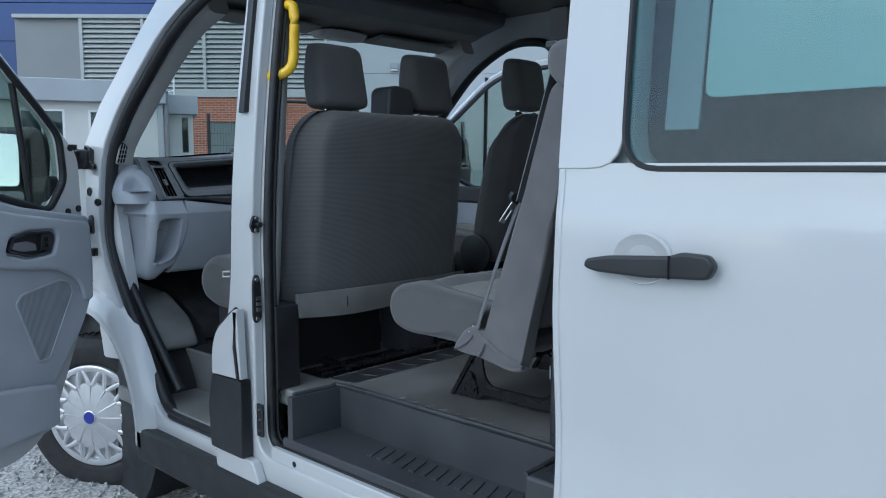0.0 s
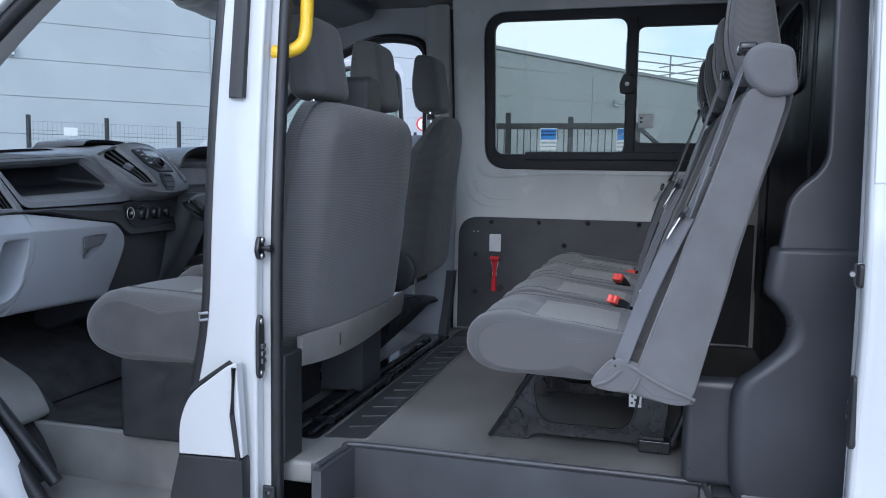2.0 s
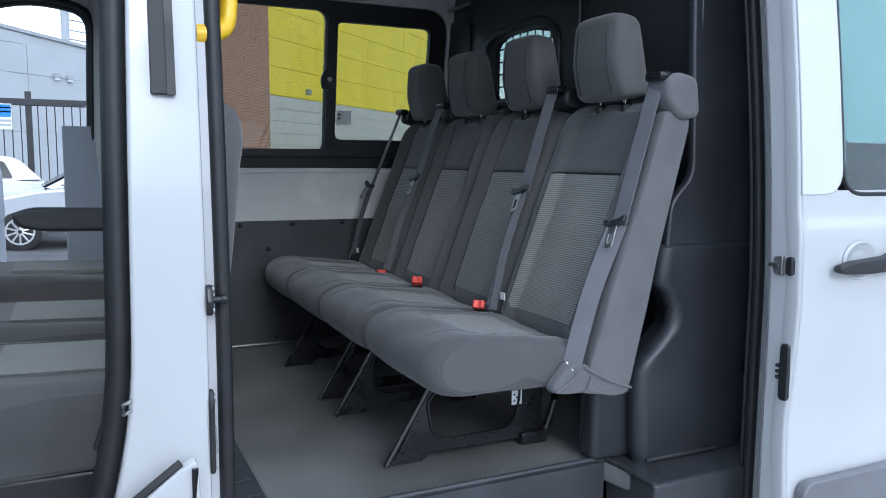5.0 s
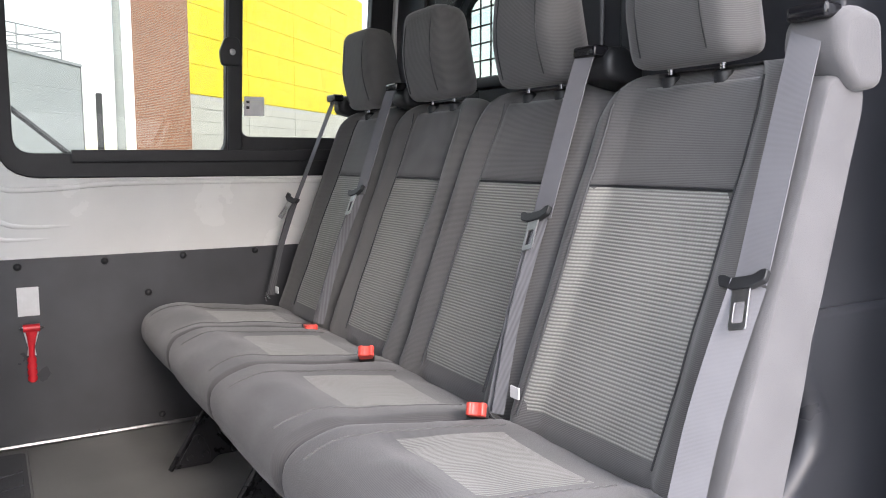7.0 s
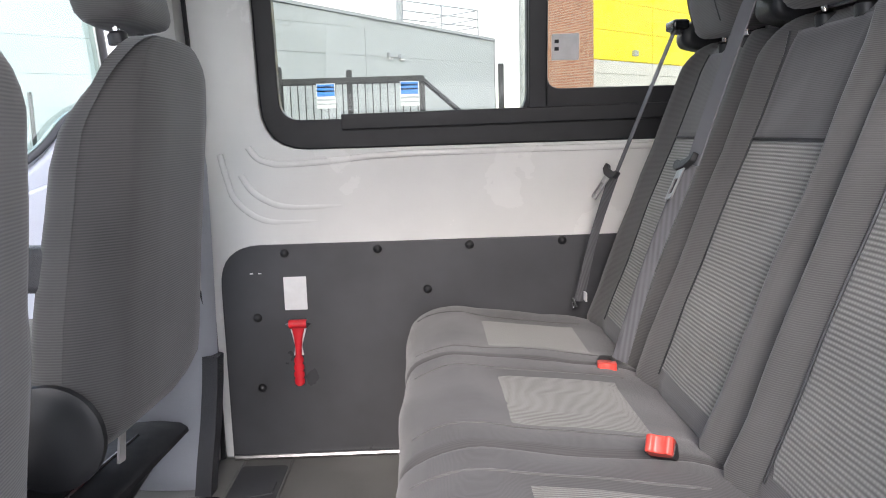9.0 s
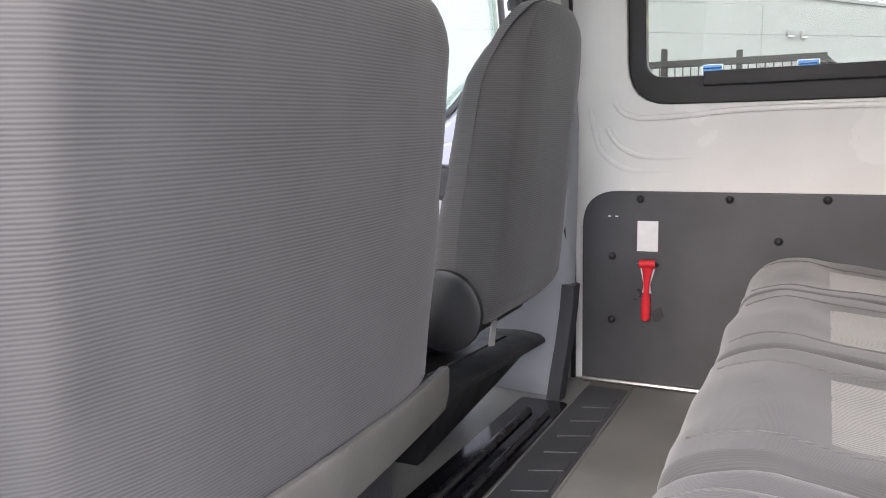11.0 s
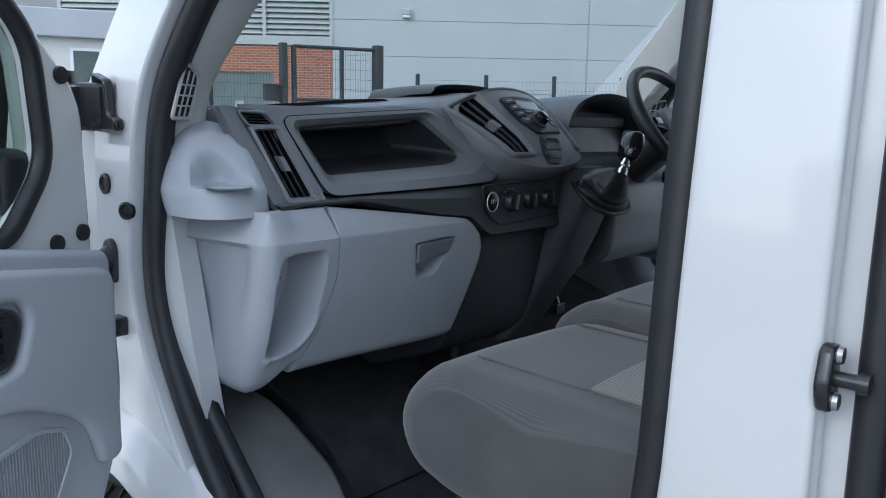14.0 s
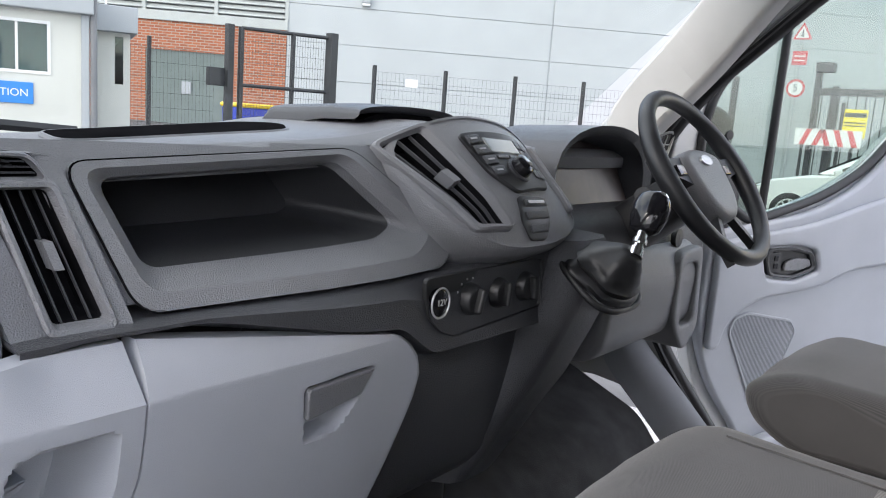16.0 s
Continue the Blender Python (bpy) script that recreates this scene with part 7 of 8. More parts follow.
wnd = part("window", prism(dense(d_win), "x", -1.146, -1.142, shape=lean), DARK_GLASS, slide, "dark tinted pane")
wnd.visible_shadow = False
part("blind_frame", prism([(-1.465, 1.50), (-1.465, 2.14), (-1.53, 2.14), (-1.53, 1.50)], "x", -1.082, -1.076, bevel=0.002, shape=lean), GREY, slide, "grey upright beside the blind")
# board added behind the pane; its black stands in for reflected trees
part("reflection_board", prism(rounded([(-1.38, 1.40), (-1.38, 2.18), (-2.5, 2.18), (-2.5, 1.40)], 0.02), "x", -1.066, -1.06, shape=lean), SHADE_BLACK, slide, "added near-black board giving the glass its dark reflection")
part("window_seal", tube([lean(Vector((-1.150, y, z))) for y, z in dense(d_win, 0.05)], 0.006, 6, closed=True, up=(1, 0, 0)), RUBBER, wnd)
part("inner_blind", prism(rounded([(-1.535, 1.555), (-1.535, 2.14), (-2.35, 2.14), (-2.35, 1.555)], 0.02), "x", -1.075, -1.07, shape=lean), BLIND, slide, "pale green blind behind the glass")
hd_ = part("handle", prism(rounded([(-1.375, 1.252), (-1.378, 1.268), (-1.42, 1.276), (-1.54, 1.284), (-1.56, 1.292), (-1.61, 1.290), (-1.622, 1.272), (-1.61, 1.250), (-1.50, 1.244), (-1.40, 1.246)], 0.008, 3), "x", -1.186, -1.162, bevel=0.006), BLACK, slide, "black pull handle")
part("handle_seam", box(-1.188, -1.184, -1.545, -1.542, 1.246, 1.286), GLOSS, hd_)
cupm = loft([[(x, -1.477 + r * 0.052 * math.cos(a), 1.273 + r * 0.043 * math.sin(a)) for a in np.linspace(0, 2 * math.pi, 28, endpoint=False)] for x, r in ((-1.153, 1.10), (-1.1605, 1.03), (-1.1595, 0.95), (-1.154, 0.75), (-1.150, 0.02))])
part("handle_recess", cupm, WHITE, slide, "dished recess behind the handle", angle=60)
part("cladding", prism(rounded([(-1.31, 0.50), (-1.31, 0.73), (-1.33, 0.752), (-2.62, 0.752), (-2.62, 0.50)], 0.015), "x", -1.178, -1.15, bevel=0.006), DASH_TOP, slide, "dark grey plastic lower cladding")


# ---- front doors, swung open ----
def front_door(name, at, f, label, fore=0.0):
    """A front door in its own frame: hinge at the origin, its length along -y, inside towards x = f."""
    d = thing(name, label, "door", at=at)
    out = rounded([(-0.03, 0.90), (-0.045 + 0.8 * fore, 1.48), (-0.20 + fore, 1.645), (-0.55 + fore, 2.0), (-0.78, 2.09), (-1.0, 2.07), (-1.08, 1.4), (-1.10, 0.9), (-1.05, 0.34), (-0.40, 0.34), (-0.25, 0.42), (-0.10, 0.72)], [0.1, 0.05, 0.1, 0.2, 0.1, 0.08, 0.2, 0.2, 0.06, 0.1, 0.1, 0.15], 5)
    hole = rounded([(-0.215, 1.265), (-0.13 + 0.7 * fore, 1.38), (-0.145 + 0.8 * fore, 1.555 - 0.2 * fore), (-0.22 + fore, 1.635), (-0.55 + fore, 1.95), (-0.78, 2.04), (-0.95, 2.01), (-0.99, 1.62), (-0.80, 1.56), (-0.69, 1.445), (-0.50, 1.345)], [0.04, 0.04, 0.04, 0.05, 0.15, 0.06, 0.06, 0.06, 0.08, 0.08, 0.1], 5)
    part("door_shell", prism(dense(out), "x", -0.055 * f, 0.0, [dense(hole)], 0.008), WHITE, d, "white painted door shell")
    part("window_pane", prism(dense(hole), "x", -0.030 * f, -0.026 * f), TINT, d).visible_shadow = False
    part("window_seal", tube([(0.002 * f, y, z) for y, z in dense(hole, 0.05)], 0.014, 8, closed=True, up=(1, 0, 0)), RUBBER, d, "black window seal")
    part("quarter_bar", tube([(-0.02 * f, -0.275, 1.28), (-0.02 * f, -0.335 + 0.25 * fore, 1.74 + fore)], 0.012, 8), RUBBER, d, "black quarter light bar")
    lin = rounded([(-0.02, 0.97), (-0.04, 1.238), (-0.45, 1.300), (-0.66, 1.400), (-0.78, 1.52), (-1.05, 1.59), (-1.07, 0.9), (-1.02, 0.42), (-0.28, 0.42), (-0.26, 0.60), (-0.09, 0.80)], [0.1, 0.02, 0.2, 0.1, 0.1, 0.04, 0.1, 0.04, 0.03, 0.06, 0.12], 5)
    ln = part("door_lining", prism(dense(lin), "x", 0.0, 0.035 * f, bevel=0.012, seg=3), GREY, d, "grey plastic door lining", angle=50)
    bz = [(-0.462, 1.132), (-0.440, 1.180), (-0.36, 1.196), (-0.252, 1.192), (-0.240, 1.165), (-0.262, 1.114), (-0.36, 1.104)]
    put = lambda co: Vector((co.y * f, co.x, co.z))
    mid = lambda k: [(-0.355 + (u + 0.355) * k, 1.15 + (v - 1.15) * k) for u, v in bz]
    hnd = part("handle_bezel", shell([(mid(1.0), 0.015, 0.036), (mid(1.0), 0.015, 0.050), (mid(0.95), 0.014, 0.052), (mid(0.84), 0.012, 0.049), (mid(0.80), 0.010, 0.038), (mid(0.2), 0.002, 0.0365)], put, back=True, n=4), BLACK, ln, "black handle bezel", angle=30)
    part("lever", prism(rounded([(-0.325, 1.126), (-0.332, 1.152), (-0.37, 1.164), (-0.428, 1.162), (-0.440, 1.140), (-0.39, 1.126)], 0.008), "x", 0.037 * f, 0.048 * f, bevel=0.003), DASH_TOP, hnd, "grey pull lever")
    part("lock_plate", prism(rounded([(-0.262, 1.123), (-0.258, 1.180), (-0.302, 1.184), (-0.312, 1.123)], 0.006), "x", 0.037 * f, 0.050 * f, bevel=0.002), BLACK, hnd)
    for z in (1.165, 1.143):
        part("lock_switch", box(0.049 * f, 0.053 * f, -0.292, -0.277, z - 0.008, z + 0.008, 0.001), GLOSS, hnd)
    spk = rounded([(-0.425, 0.935), (-0.40, 0.968), (-0.215, 1.000), (-0.165, 0.985), (-0.150, 0.945), (-0.285, 0.705), (-0.335, 0.705)], 0.012)
    sp2 = part("speaker_grille", prism(spk, "x", 0.034 * f, 0.038 * f, bevel=0.001), PERF, ln, "perforated speaker grille")
    part("grille_rim", tube([(0.036 * f, y, z) for y, z in spk], 0.005, 6, closed=True, up=(1, 0, 0)), GREY, sp2)
    # raised upper half of the lining, with its stepped lower edge
    up_ = rounded([(-0.055, 0.90), (-0.055, 1.215), (-0.45, 1.272), (-0.64, 1.33), (-1.03, 1.42), (-1.04, 1.16), (-0.62, 1.125), (-0.50, 1.078), (-0.40, 1.062), (-0.235, 1.045), (-0.125, 0.985), (-0.10, 0.90)], [0.03, 0.03, 0.2, 0.1, 0.04, 0.03, 0.06, 0.06, 0.06, 0.05, 0.05, 0.02], 5)
    gap = rounded([(u + (0.010 if u > -0.33 else -0.010), v + (0.008 if v > 1.15 else -0.008)) for u, v in bz], 0.016, 4)
    part("upper_lining", prism(dense(up_, 0.05), "x", 0.030 * f, 0.056 * f, [gap], 0.012, seg=3), GREY, ln, angle=40)
    part("door_pocket", prism(rounded([(-0.29, 0.45), (-0.285, 0.61), (-0.60, 0.66), (-1.02, 0.68), (-1.01, 0.45)], 0.03), "x", 0.034 * f, 0.085 * f, bevel=0.015, seg=3), GREY, ln, "grey map pocket", angle=50)
    for y, z in ((-0.088, 1.51), (-0.115, 1.258), (-0.060, 1.268)):
        part("grommet", lathe([(0.014, -0.002), (0.013, 0.004), (0, 0.005)], 14, m=Matrix.Translation((0.001 * f, y, z)) @ pose(0, 0, 0, 0, 90 * f, 0)), RUBBER, d)
    # mirror outside
    xa, xb = (-0.33, -0.10) if f > 0 else (0.10, 0.33)
    mr = part("mirror_housing", cushion(rounded([(-0.11, 1.25), (-0.06, 1.54), (-0.14, 1.60), (-0.21, 1.57), (-0.20, 1.25)], 0.03, 4), xa, xb, 0.03, 5), BLACK, d, "black door mirror housing", angle=60)
    part("mirror_glass", prism(rounded([(-0.115 * f, 1.36), (-0.13 * f, 1.56), (-0.31 * f, 1.57), (-0.318 * f, 1.36)], 0.025), "y", -0.212, -0.208, shape=lambda co: co + Vector((0, (co.z - 1.55) * 0.10, 0))), MIRROR, mr, "large upper mirror glass")
    part("wide_glass", prism(rounded([(-0.115 * f, 1.262), (-0.115 * f, 1.340), (-0.315 * f, 1.340), (-0.315 * f, 1.262)], 0.02), "y", -0.212, -0.206), MIRROR, mr, "small lower mirror glass")
    part("mirror_arm", box(-0.12 * f, -0.02 * f, -0.19, -0.10, 1.28, 1.40, 0.02), BLACK, mr)
    return d


front_door("passenger_door", pose(-1.045, 1.097, 0, 0, 0, -64), 1, "white passenger door standing open with grey plastic lining")
front_door("driver_door", pose(1.03, 1.03, 0.035, 0, 0, 64), -1, "white driver door standing open with grey plastic lining", 0.2)

# ---- windscreen ----
ws = thing("windscreen", "large clear raked windscreen", "windscreen")
rows = []
for k in np.linspace(0, 1, 9):
    rows.append([(x * (0.93 - 0.06 * k), 1.50 - 0.68 * k + (0.16 - 0.05 * k) * (1 - x * x), 1.45 + 0.61 * k + 0.025 * k * (1 - x * x)) for x in np.linspace(-1, 1, 25)])
part("pane", loft(rows, caps=False, closed=False), CLEAR, ws).visible_shadow = False
part("wiper", tube([(-0.75, 1.53, 1.47), (-0.62, 1.545, 1.475), (-0.45, 1.57, 1.465)], 0.010, 6), BLACK, ws, "black wiper arm")
part("bonnet", loft([[(x, 1.55, 1.42 - 0.04 * (x / 0.9) ** 2) for x in np.linspace(-0.92, 0.92, 13)], [(x, 1.85, 1.24 - 0.08 * (x / 0.9) ** 2) for x in np.linspace(-0.90, 0.90, 13)], [(x, 2.12, 0.98 - 0.10 * (x / 0.9) ** 2) for x in np.linspace(-0.85, 0.85, 13)], [(x, 2.2, 0.45) for x in np.linspace(-0.82, 0.82, 13)]], caps=False, closed=False), WHITE, van, "white sloping bonnet and front")

# ---- yard: buildings ----
WALL = Matrix.Translation((10.8, 20.4, 0)) @ Matrix(((0.7, 0.714, 0, 0), (-0.714, 0.7, 0, 0), (0, 0, 1, 0), (0, 0, 0, 1)))
warehouse = thing("warehouse", "long warehouse clad in pale grey horizontal panels", "building", at=WALL)
part("wall", prism([(3.8, -0.5), (33.8, -0.5), (33.8, 5.42), (13.9, 6.52), (3.8, 7.15)], "y", 0.03, 14.0), CLAD, warehouse)
roof_at = lambda s: 7.15 - (s - 3.8) * 0.0577
for row in range(7):
    z0 = 0.35 + row * 1.02
    for col in range(4):
        s0, s1 = 3.82 + col * 7.5, 3.82 + col * 7.5 + 7.46
        top0, top1 = min(z0 + 1.006, roof_at(s0) - 0.05), min(z0 + 1.006, roof_at(s1) - 0.05)
        if min(top0, top1) > z0 + 0.1:
            part("cladding_panel", prism([(s0, z0), (s1, z0), (s1, top1), (s0, top0)], "y", 0.0, 0.05, bevel=0.006), CLAD, warehouse)
part("roof_edge", prism([(3.8, 7.12), (33.85, 5.40), (33.85, 5.52), (3.8, 7.25)], "y", -0.06, 0.12), FASCIA, warehouse)
part("end_wall", box(33.8, 33.86, 0, 14, -0.5, 5.42), CLAD_DARK, warehouse)
for s, z in ((5.95, 4.62), (27.5, 4.46), (28.1, 4.44)):
    lamp = part("wall_lamp", box(s - 0.13, s + 0.13, -0.16, 0.0, z - 0.06, z + 0.13, 0.03), FASCIA, warehouse, "grey bulkhead lamp")
    part("lens", box(s - 0.11, s + 0.11, -0.15, -0.02, z - 0.13, z - 0.06, 0.02), CARD, lamp)
# railed platform on the roof
for s in (28.5, 30.8, 33.1):
    part("rail_post", tube([(s, 0.3, 5.4), (s, 0.3, 6.72)], 0.035, 6), FASCIA, warehouse)
for z in (6.7, 6.32, 5.98):
    part("guard_rail", tube([(28.5, 0.3, z), (33.1, 0.3, z)], 0.03, 6), FASCIA, warehouse)
    part("guard_rail", tube([(33.1, 0.3, z), (33.1, 3.3, z)], 0.03, 6), FASCIA, warehouse)
part("flue", tube([(30.0, 2.0, 5.2), (30.0, 2.0, 7.4)], 0.16, 10), FASCIA, warehouse)

plant = thing("plant_house", "red brick plant house with metal louvres and double doors", "building", at=WALL)
part("brick_wall", prism([(-6, -0.5), (3.8, -0.5), (3.8, 3.66), (-6, 3.66)], "y", 0.0, 8.0, [[(0.0, 0.75), (0.0, 2.88), (2.12, 2.88), (2.12, 0.75)]]), BRICK, plant)
part("lintel_band", box(-6, 3.82, -0.06, 0.4, 3.66, 3.92, 0.01), LOUVRE, plant)
part("louvre_backing", box(-6, 3.8, 0.12, 8, 3.92, 6.1), CLAD_DARK, plant)
for k in range(5):
    s = -3.9 + 1.92 * k
    part("louvre_mullion", box(s - 0.05, s + 0.05, -0.03, 0.12, 3.92, 6.14), LOUVRE, plant)
    if k < 4:
        for j in range(14):
            z = 3.98 + j * 0.153
            part("slat", prism([(-0.02, z), (0.0, z - 0.015), (0.10, z + 0.10), (0.08, z + 0.115)], "x", s + 0.05, s + 1.87), LOUVRE, plant)
part("coping", box(-6, 3.85, -0.06, 8, 6.1, 6.22, 0.01), LOUVRE, plant)
for s0 in (0.03, 1.07):
    leaf = part("door_leaf", box(s0, s0 + 1.02, 0.10, 0.15, 0.78, 2.85, 0.01), DOOR_GREEN, plant, "grey-green louvred steel door")
    for j in range(30):
        z = 0.90 + j * 0.062
        if j == 15 or j == 14:
            continue
        part("slat", prism([(0.07, z), (0.075, z - 0.008), (0.105, z + 0.03), (0.10, z + 0.04)], "x", s0 + 0.1, s0 + 0.94), DOOR_GREEN, leaf)
part("door_frame", prism([(-0.02, 0.7), (-0.02, 2.92), (2.14, 2.92), (2.14, 0.7)], "y", 0.05, 0.2, [[(0.03, 0.69), (0.03, 2.86), (2.09, 2.86), (2.09, 0.69)]]), DOOR_GREEN, plant)
part("lock_box", box(0.96, 1.22, 0.0, 0.1, 1.72, 2.06, 0.01), FASCIA, plant)
part("warning_sign", box(1.48, 1.68, 0.07, 0.09, 1.86, 2.16), CARD, plant, "white sign with yellow panel")
part("warning_panel", box(1.49, 1.67, 0.06, 0.07, 1.99, 2.15), YELLOW, plant)

blue_hall = thing("blue_hall", "tall hall clad in dark blue horizontal panels", "building", at=WALL)
part("wall", box(-34, -0.3, 1.0, 12, -0.5, 11.4), FASCIA, blue_hall)
for row in range(6):
    for col in range(4):
        s1 = -0.25 - col * 7.0
        part("cladding_panel", box(s1 - 6.97, s1, 0.9, 1.0, 4.32 + row * 1.22, 5.52 + row * 1.22, 0.008), CLAD_BLUE, blue_hall)
part("eaves_trim", box(-34, -0.2, 0.82, 1.0, 4.1, 4.32, 0.01), FASCIA, blue_hall)
part("roof_slope", prism([(-0.3, 11.4), (-0.3, 6.2), (1.6, 6.2)], "y", 6.0, 12.0), CLAD_DARK, blue_hall)

YB = Matrix.Translation((38, -8.2, 0)) @ Matrix(((0.7, 0.714, 0, 0), (-0.714, 0.7, 0, 0), (0, 0, 1, 0), (0, 0, 0, 1)))
depot = thing("depot", "depot with a brick tower, yellow upper and white lower cladding", "building", at=YB)
part("brick_tower", prism([(-3.05, 0), (1.35, 0), (1.35, 2.2), (0.6, 2.2)], "z", -0.5, 16), BRICK_PALE, depot, "orange-brown brick tower")
for row in range(6):
    for col in range(4):
        s0 = 1.4 + col * 6.0
        part("yellow_panel", box(s0, s0 + 5.97, 0.1, 0.2, 4.92 + row * 1.5, 6.40 + row * 1.5, 0.008), YELLOW, depot, "bright yellow cladding panel")
part("yellow_core", prism([(1.35, 0.2), (26, 0.2), (26, 4), (8, 4)], "z", 4.9, 14), YELLOW, depot)
for row in range(8):
    for col in range(4):
        s0 = 1.4 + col * 6.0
        part("white_panel", box(s0, s0 + 5.97, 0.1, 0.2, -0.4 + row * 0.66, 0.24 + row * 0.66, 0.006), CLAD_WHITE, depot, "white ribbed cladding panel")
part("white_core", prism([(1.35, 0.2), (26, 0.2), (26, 4), (8, 4)], "z", -0.5, 4.9), CLAD_WHITE, depot)
part("wall_lamp", box(5.2, 5.6, -0.1, 0.1, 5.2, 5.5, 0.03), FASCIA, depot)

# ---- reception cabin ----
CAB = Matrix.Translation((3.0, 8.3, 0)) @ Matrix(((0.9, 0.436, 0, 0), (-0.436, 0.9, 0, 0), (0, 0, 1, 0), (0, 0, 0, 1)))
cabin = thing("reception_cabin", "cream portable office cabin with grey fascia and steel windows", "building", at=CAB)
openings = [[(s0, 1.69), (s0, 2.22), (s1, 2.22), (s1, 1.69)] for s0, s1 in ((-1.80, -1.24), (-0.95, -0.34))]
part("wall", prism([(-5.5, 0.2), (0.0, 0.2), (0.0, 2.35), (-5.5, 2.35)], "y", 0.0, 0.1, openings), RENDERED, cabin, "cream wall panel")
part("wall_back", box(-5.5, 0.0, 0.5, 3, 0.2, 2.6), FASCIA, cabin)
part("roof", box(-5.6, 0.06, -0.12, 3.05, 2.32, 2.62, 0.015), FASCIA, cabin, "grey roof fascia")
part("corner_post", box(-0.06, 0.02, -0.04, 0.05, 0.2, 2.32, 0.01), FASCIA, cabin)
part("drainpipe", tube([(0.06, -0.03, 0.2), (0.06, -0.03, 2.5)], 0.035, 10), DASH_TOP, cabin, "dark grey drainpipe")
for (s0, s1) in ((-1.80, -1.24), (-0.95, -0.34)):
    w = part("window", prism([(s0, 1.69), (s0, 2.22), (s1, 2.22), (s1, 1.69)], "y", -0.01, 0.06, [[(s0 + 0.03, 1.72), (s0 + 0.03, 2.19), (s1 - 0.03, 2.19), (s1 - 0.03, 1.72)]]), CARD, cabin, "white framed window")
    part("mullion", box((s0 + s1) / 2 - 0.012, (s0 + s1) / 2 + 0.012, 0.0, 0.05, 1.7, 2.2), CARD, w)
    part("pane", box(s0 + 0.02, s1 - 0.02, 0.03, 0.034, 1.7, 2.2), DARK_GLASS, w)
part("rear_wing", prism([(0.1, 0.2), (0.45, 0.2), (0.45, 2.25), (0.1, 2.25)], "y", 0.6, 2.5, [[(0.29, 1.66), (0.29, 2.18), (0.38, 2.18), (0.38, 1.66)]]), RENDERED, cabin)
part("rear_window", box(0.29, 0.38, 0.64, 0.66, 1.66, 2.18), DARK_GLASS, cabin)
part("wing_fascia", box(0.08, 0.52, 0.45, 2.6, 2.22, 2.5, 0.01), FASCIA, cabin)
sign = thing("reception_sign", "blue sign with white capitals on the cabin wall", "sign", at=CAB)
part("board", box(-1.14, -0.50, -0.016, -0.002, 1.385, 1.60, 0.004), SIGN_BLUE, sign)
letters("RECEPTION", 0.105, pose(-0.82, -0.0175, 1.49, 90), CARD, sign, label="white capitals")
mast = thing("wind_sensor", "small white wind sensor on a mast", "sensor", at=CAB @ Matrix.Translation((0.2, 0.7, 2.5)))
part("mast", tube([(0, 0, 0), (0, 0, 0.32)], 0.014, 8), CARD, mast)
for s in (-1, 1):
    part("arm", tube([(0, 0, 0.28), (0.07 * s, 0, 0.42)], 0.009, 6), CARD, mast)
part("bracket", tube([(0, 0, 0.08), (-0.25, 0, 0.0)], 0.012, 6), CARD, mast)


# ---- fences ----
def mesh_panel(name, parent, a, b, z0, z1, across=0.05, down=0.2, r=0.003):
    """A welded wire panel between two posts."""
    a, b = Vector((*a, 0)), Vector((*b, 0))
    bm = bmesh.new()
    n = int((b - a).length / across)
    for i in range(n + 1):
        p = a.lerp(b, i / n)
        tube([(p.x, p.y, z0), (p.x, p.y, z1)], r, 3, bm)
    m = int((z1 - z0) / down)
    for j in range(m + 1):
        z = z0 + (z1 - z0) * j / m
        tube([(a.x, a.y, z), (b.x, b.y, z)], r * 1.2, 3, bm)
    return part(name, bm, FENCE, parent, "black welded wire mesh", kind="stuff")


back_fence = thing("mesh_fence", "black wire mesh fence with slim posts before the warehouse", "fence")
o = WALL @ Vector((0, -3.5, 0))
u = Vector((0.7, -0.714, 0))
prev = None
for k in range(13):
    s = 6.25 + 1.72 * (k - 5)
    p = o + u * s
    if k >= 5:
        part("post", box(p.x - 0.04, p.x + 0.04, p.y - 0.04, p.y + 0.04, ground_z(p.y) - 0.1, 2.70, 0.008), FENCE, back_fence)
        if prev is not None:
            mesh_panel("wire_panel", back_fence, (prev.x, prev.y), (p.x, p.y), 0.9, 2.55, 0.1, 0.2, 0.0022)
        prev = p
p = o + u * 7.15
part("notice", box(-0.15, 0.15, -0.01, 0.01, -0.1, 0.1, 0.006), CARD, back_fence, "white notice").matrix_basis = Matrix.Translation((p.x - 0.05, p.y - 0.05, 2.33)) @ pose(0, 0, 0, 0, 0, -45.6)

gate = thing("mesh_gate", "black steel framed mesh gate with lock box", "gate")
ga, gb = Vector((6.65, 10.62, 0)), Vector((8.0, 10.0, 0))
for nm, p, w, top in (("gate_post", ga + (ga - gb).normalized() * 0.18, 0.055, 2.76), ("stile", ga, 0.035, 2.73), ("stile", ga.lerp(gb, 0.56), 0.03, 2.72), ("gate_post", gb, 0.075, 2.80)):
    part(nm, box(p.x - w, p.x + w, p.y - w, p.y + w, 0.2, top, 0.008), FENCE, gate)
for z in (2.72, 1.84, 0.75):
    part("rail", tube([(ga.x, ga.y, z), (gb.x, gb.y, z)], 0.03, 8), FENCE, gate)
mesh_panel("wire_panel", gate, ga[:2], gb[:2], 0.7, 2.7, 0.045, 0.16, 0.0026)
q = ga + (ga - gb).normalized() * 0.36
part("lock_box", box(q.x - 0.17, q.x + 0.17, q.y - 0.05, q.y + 0.05, 1.80, 2.08, 0.01), FENCE, gate, "black lock box")
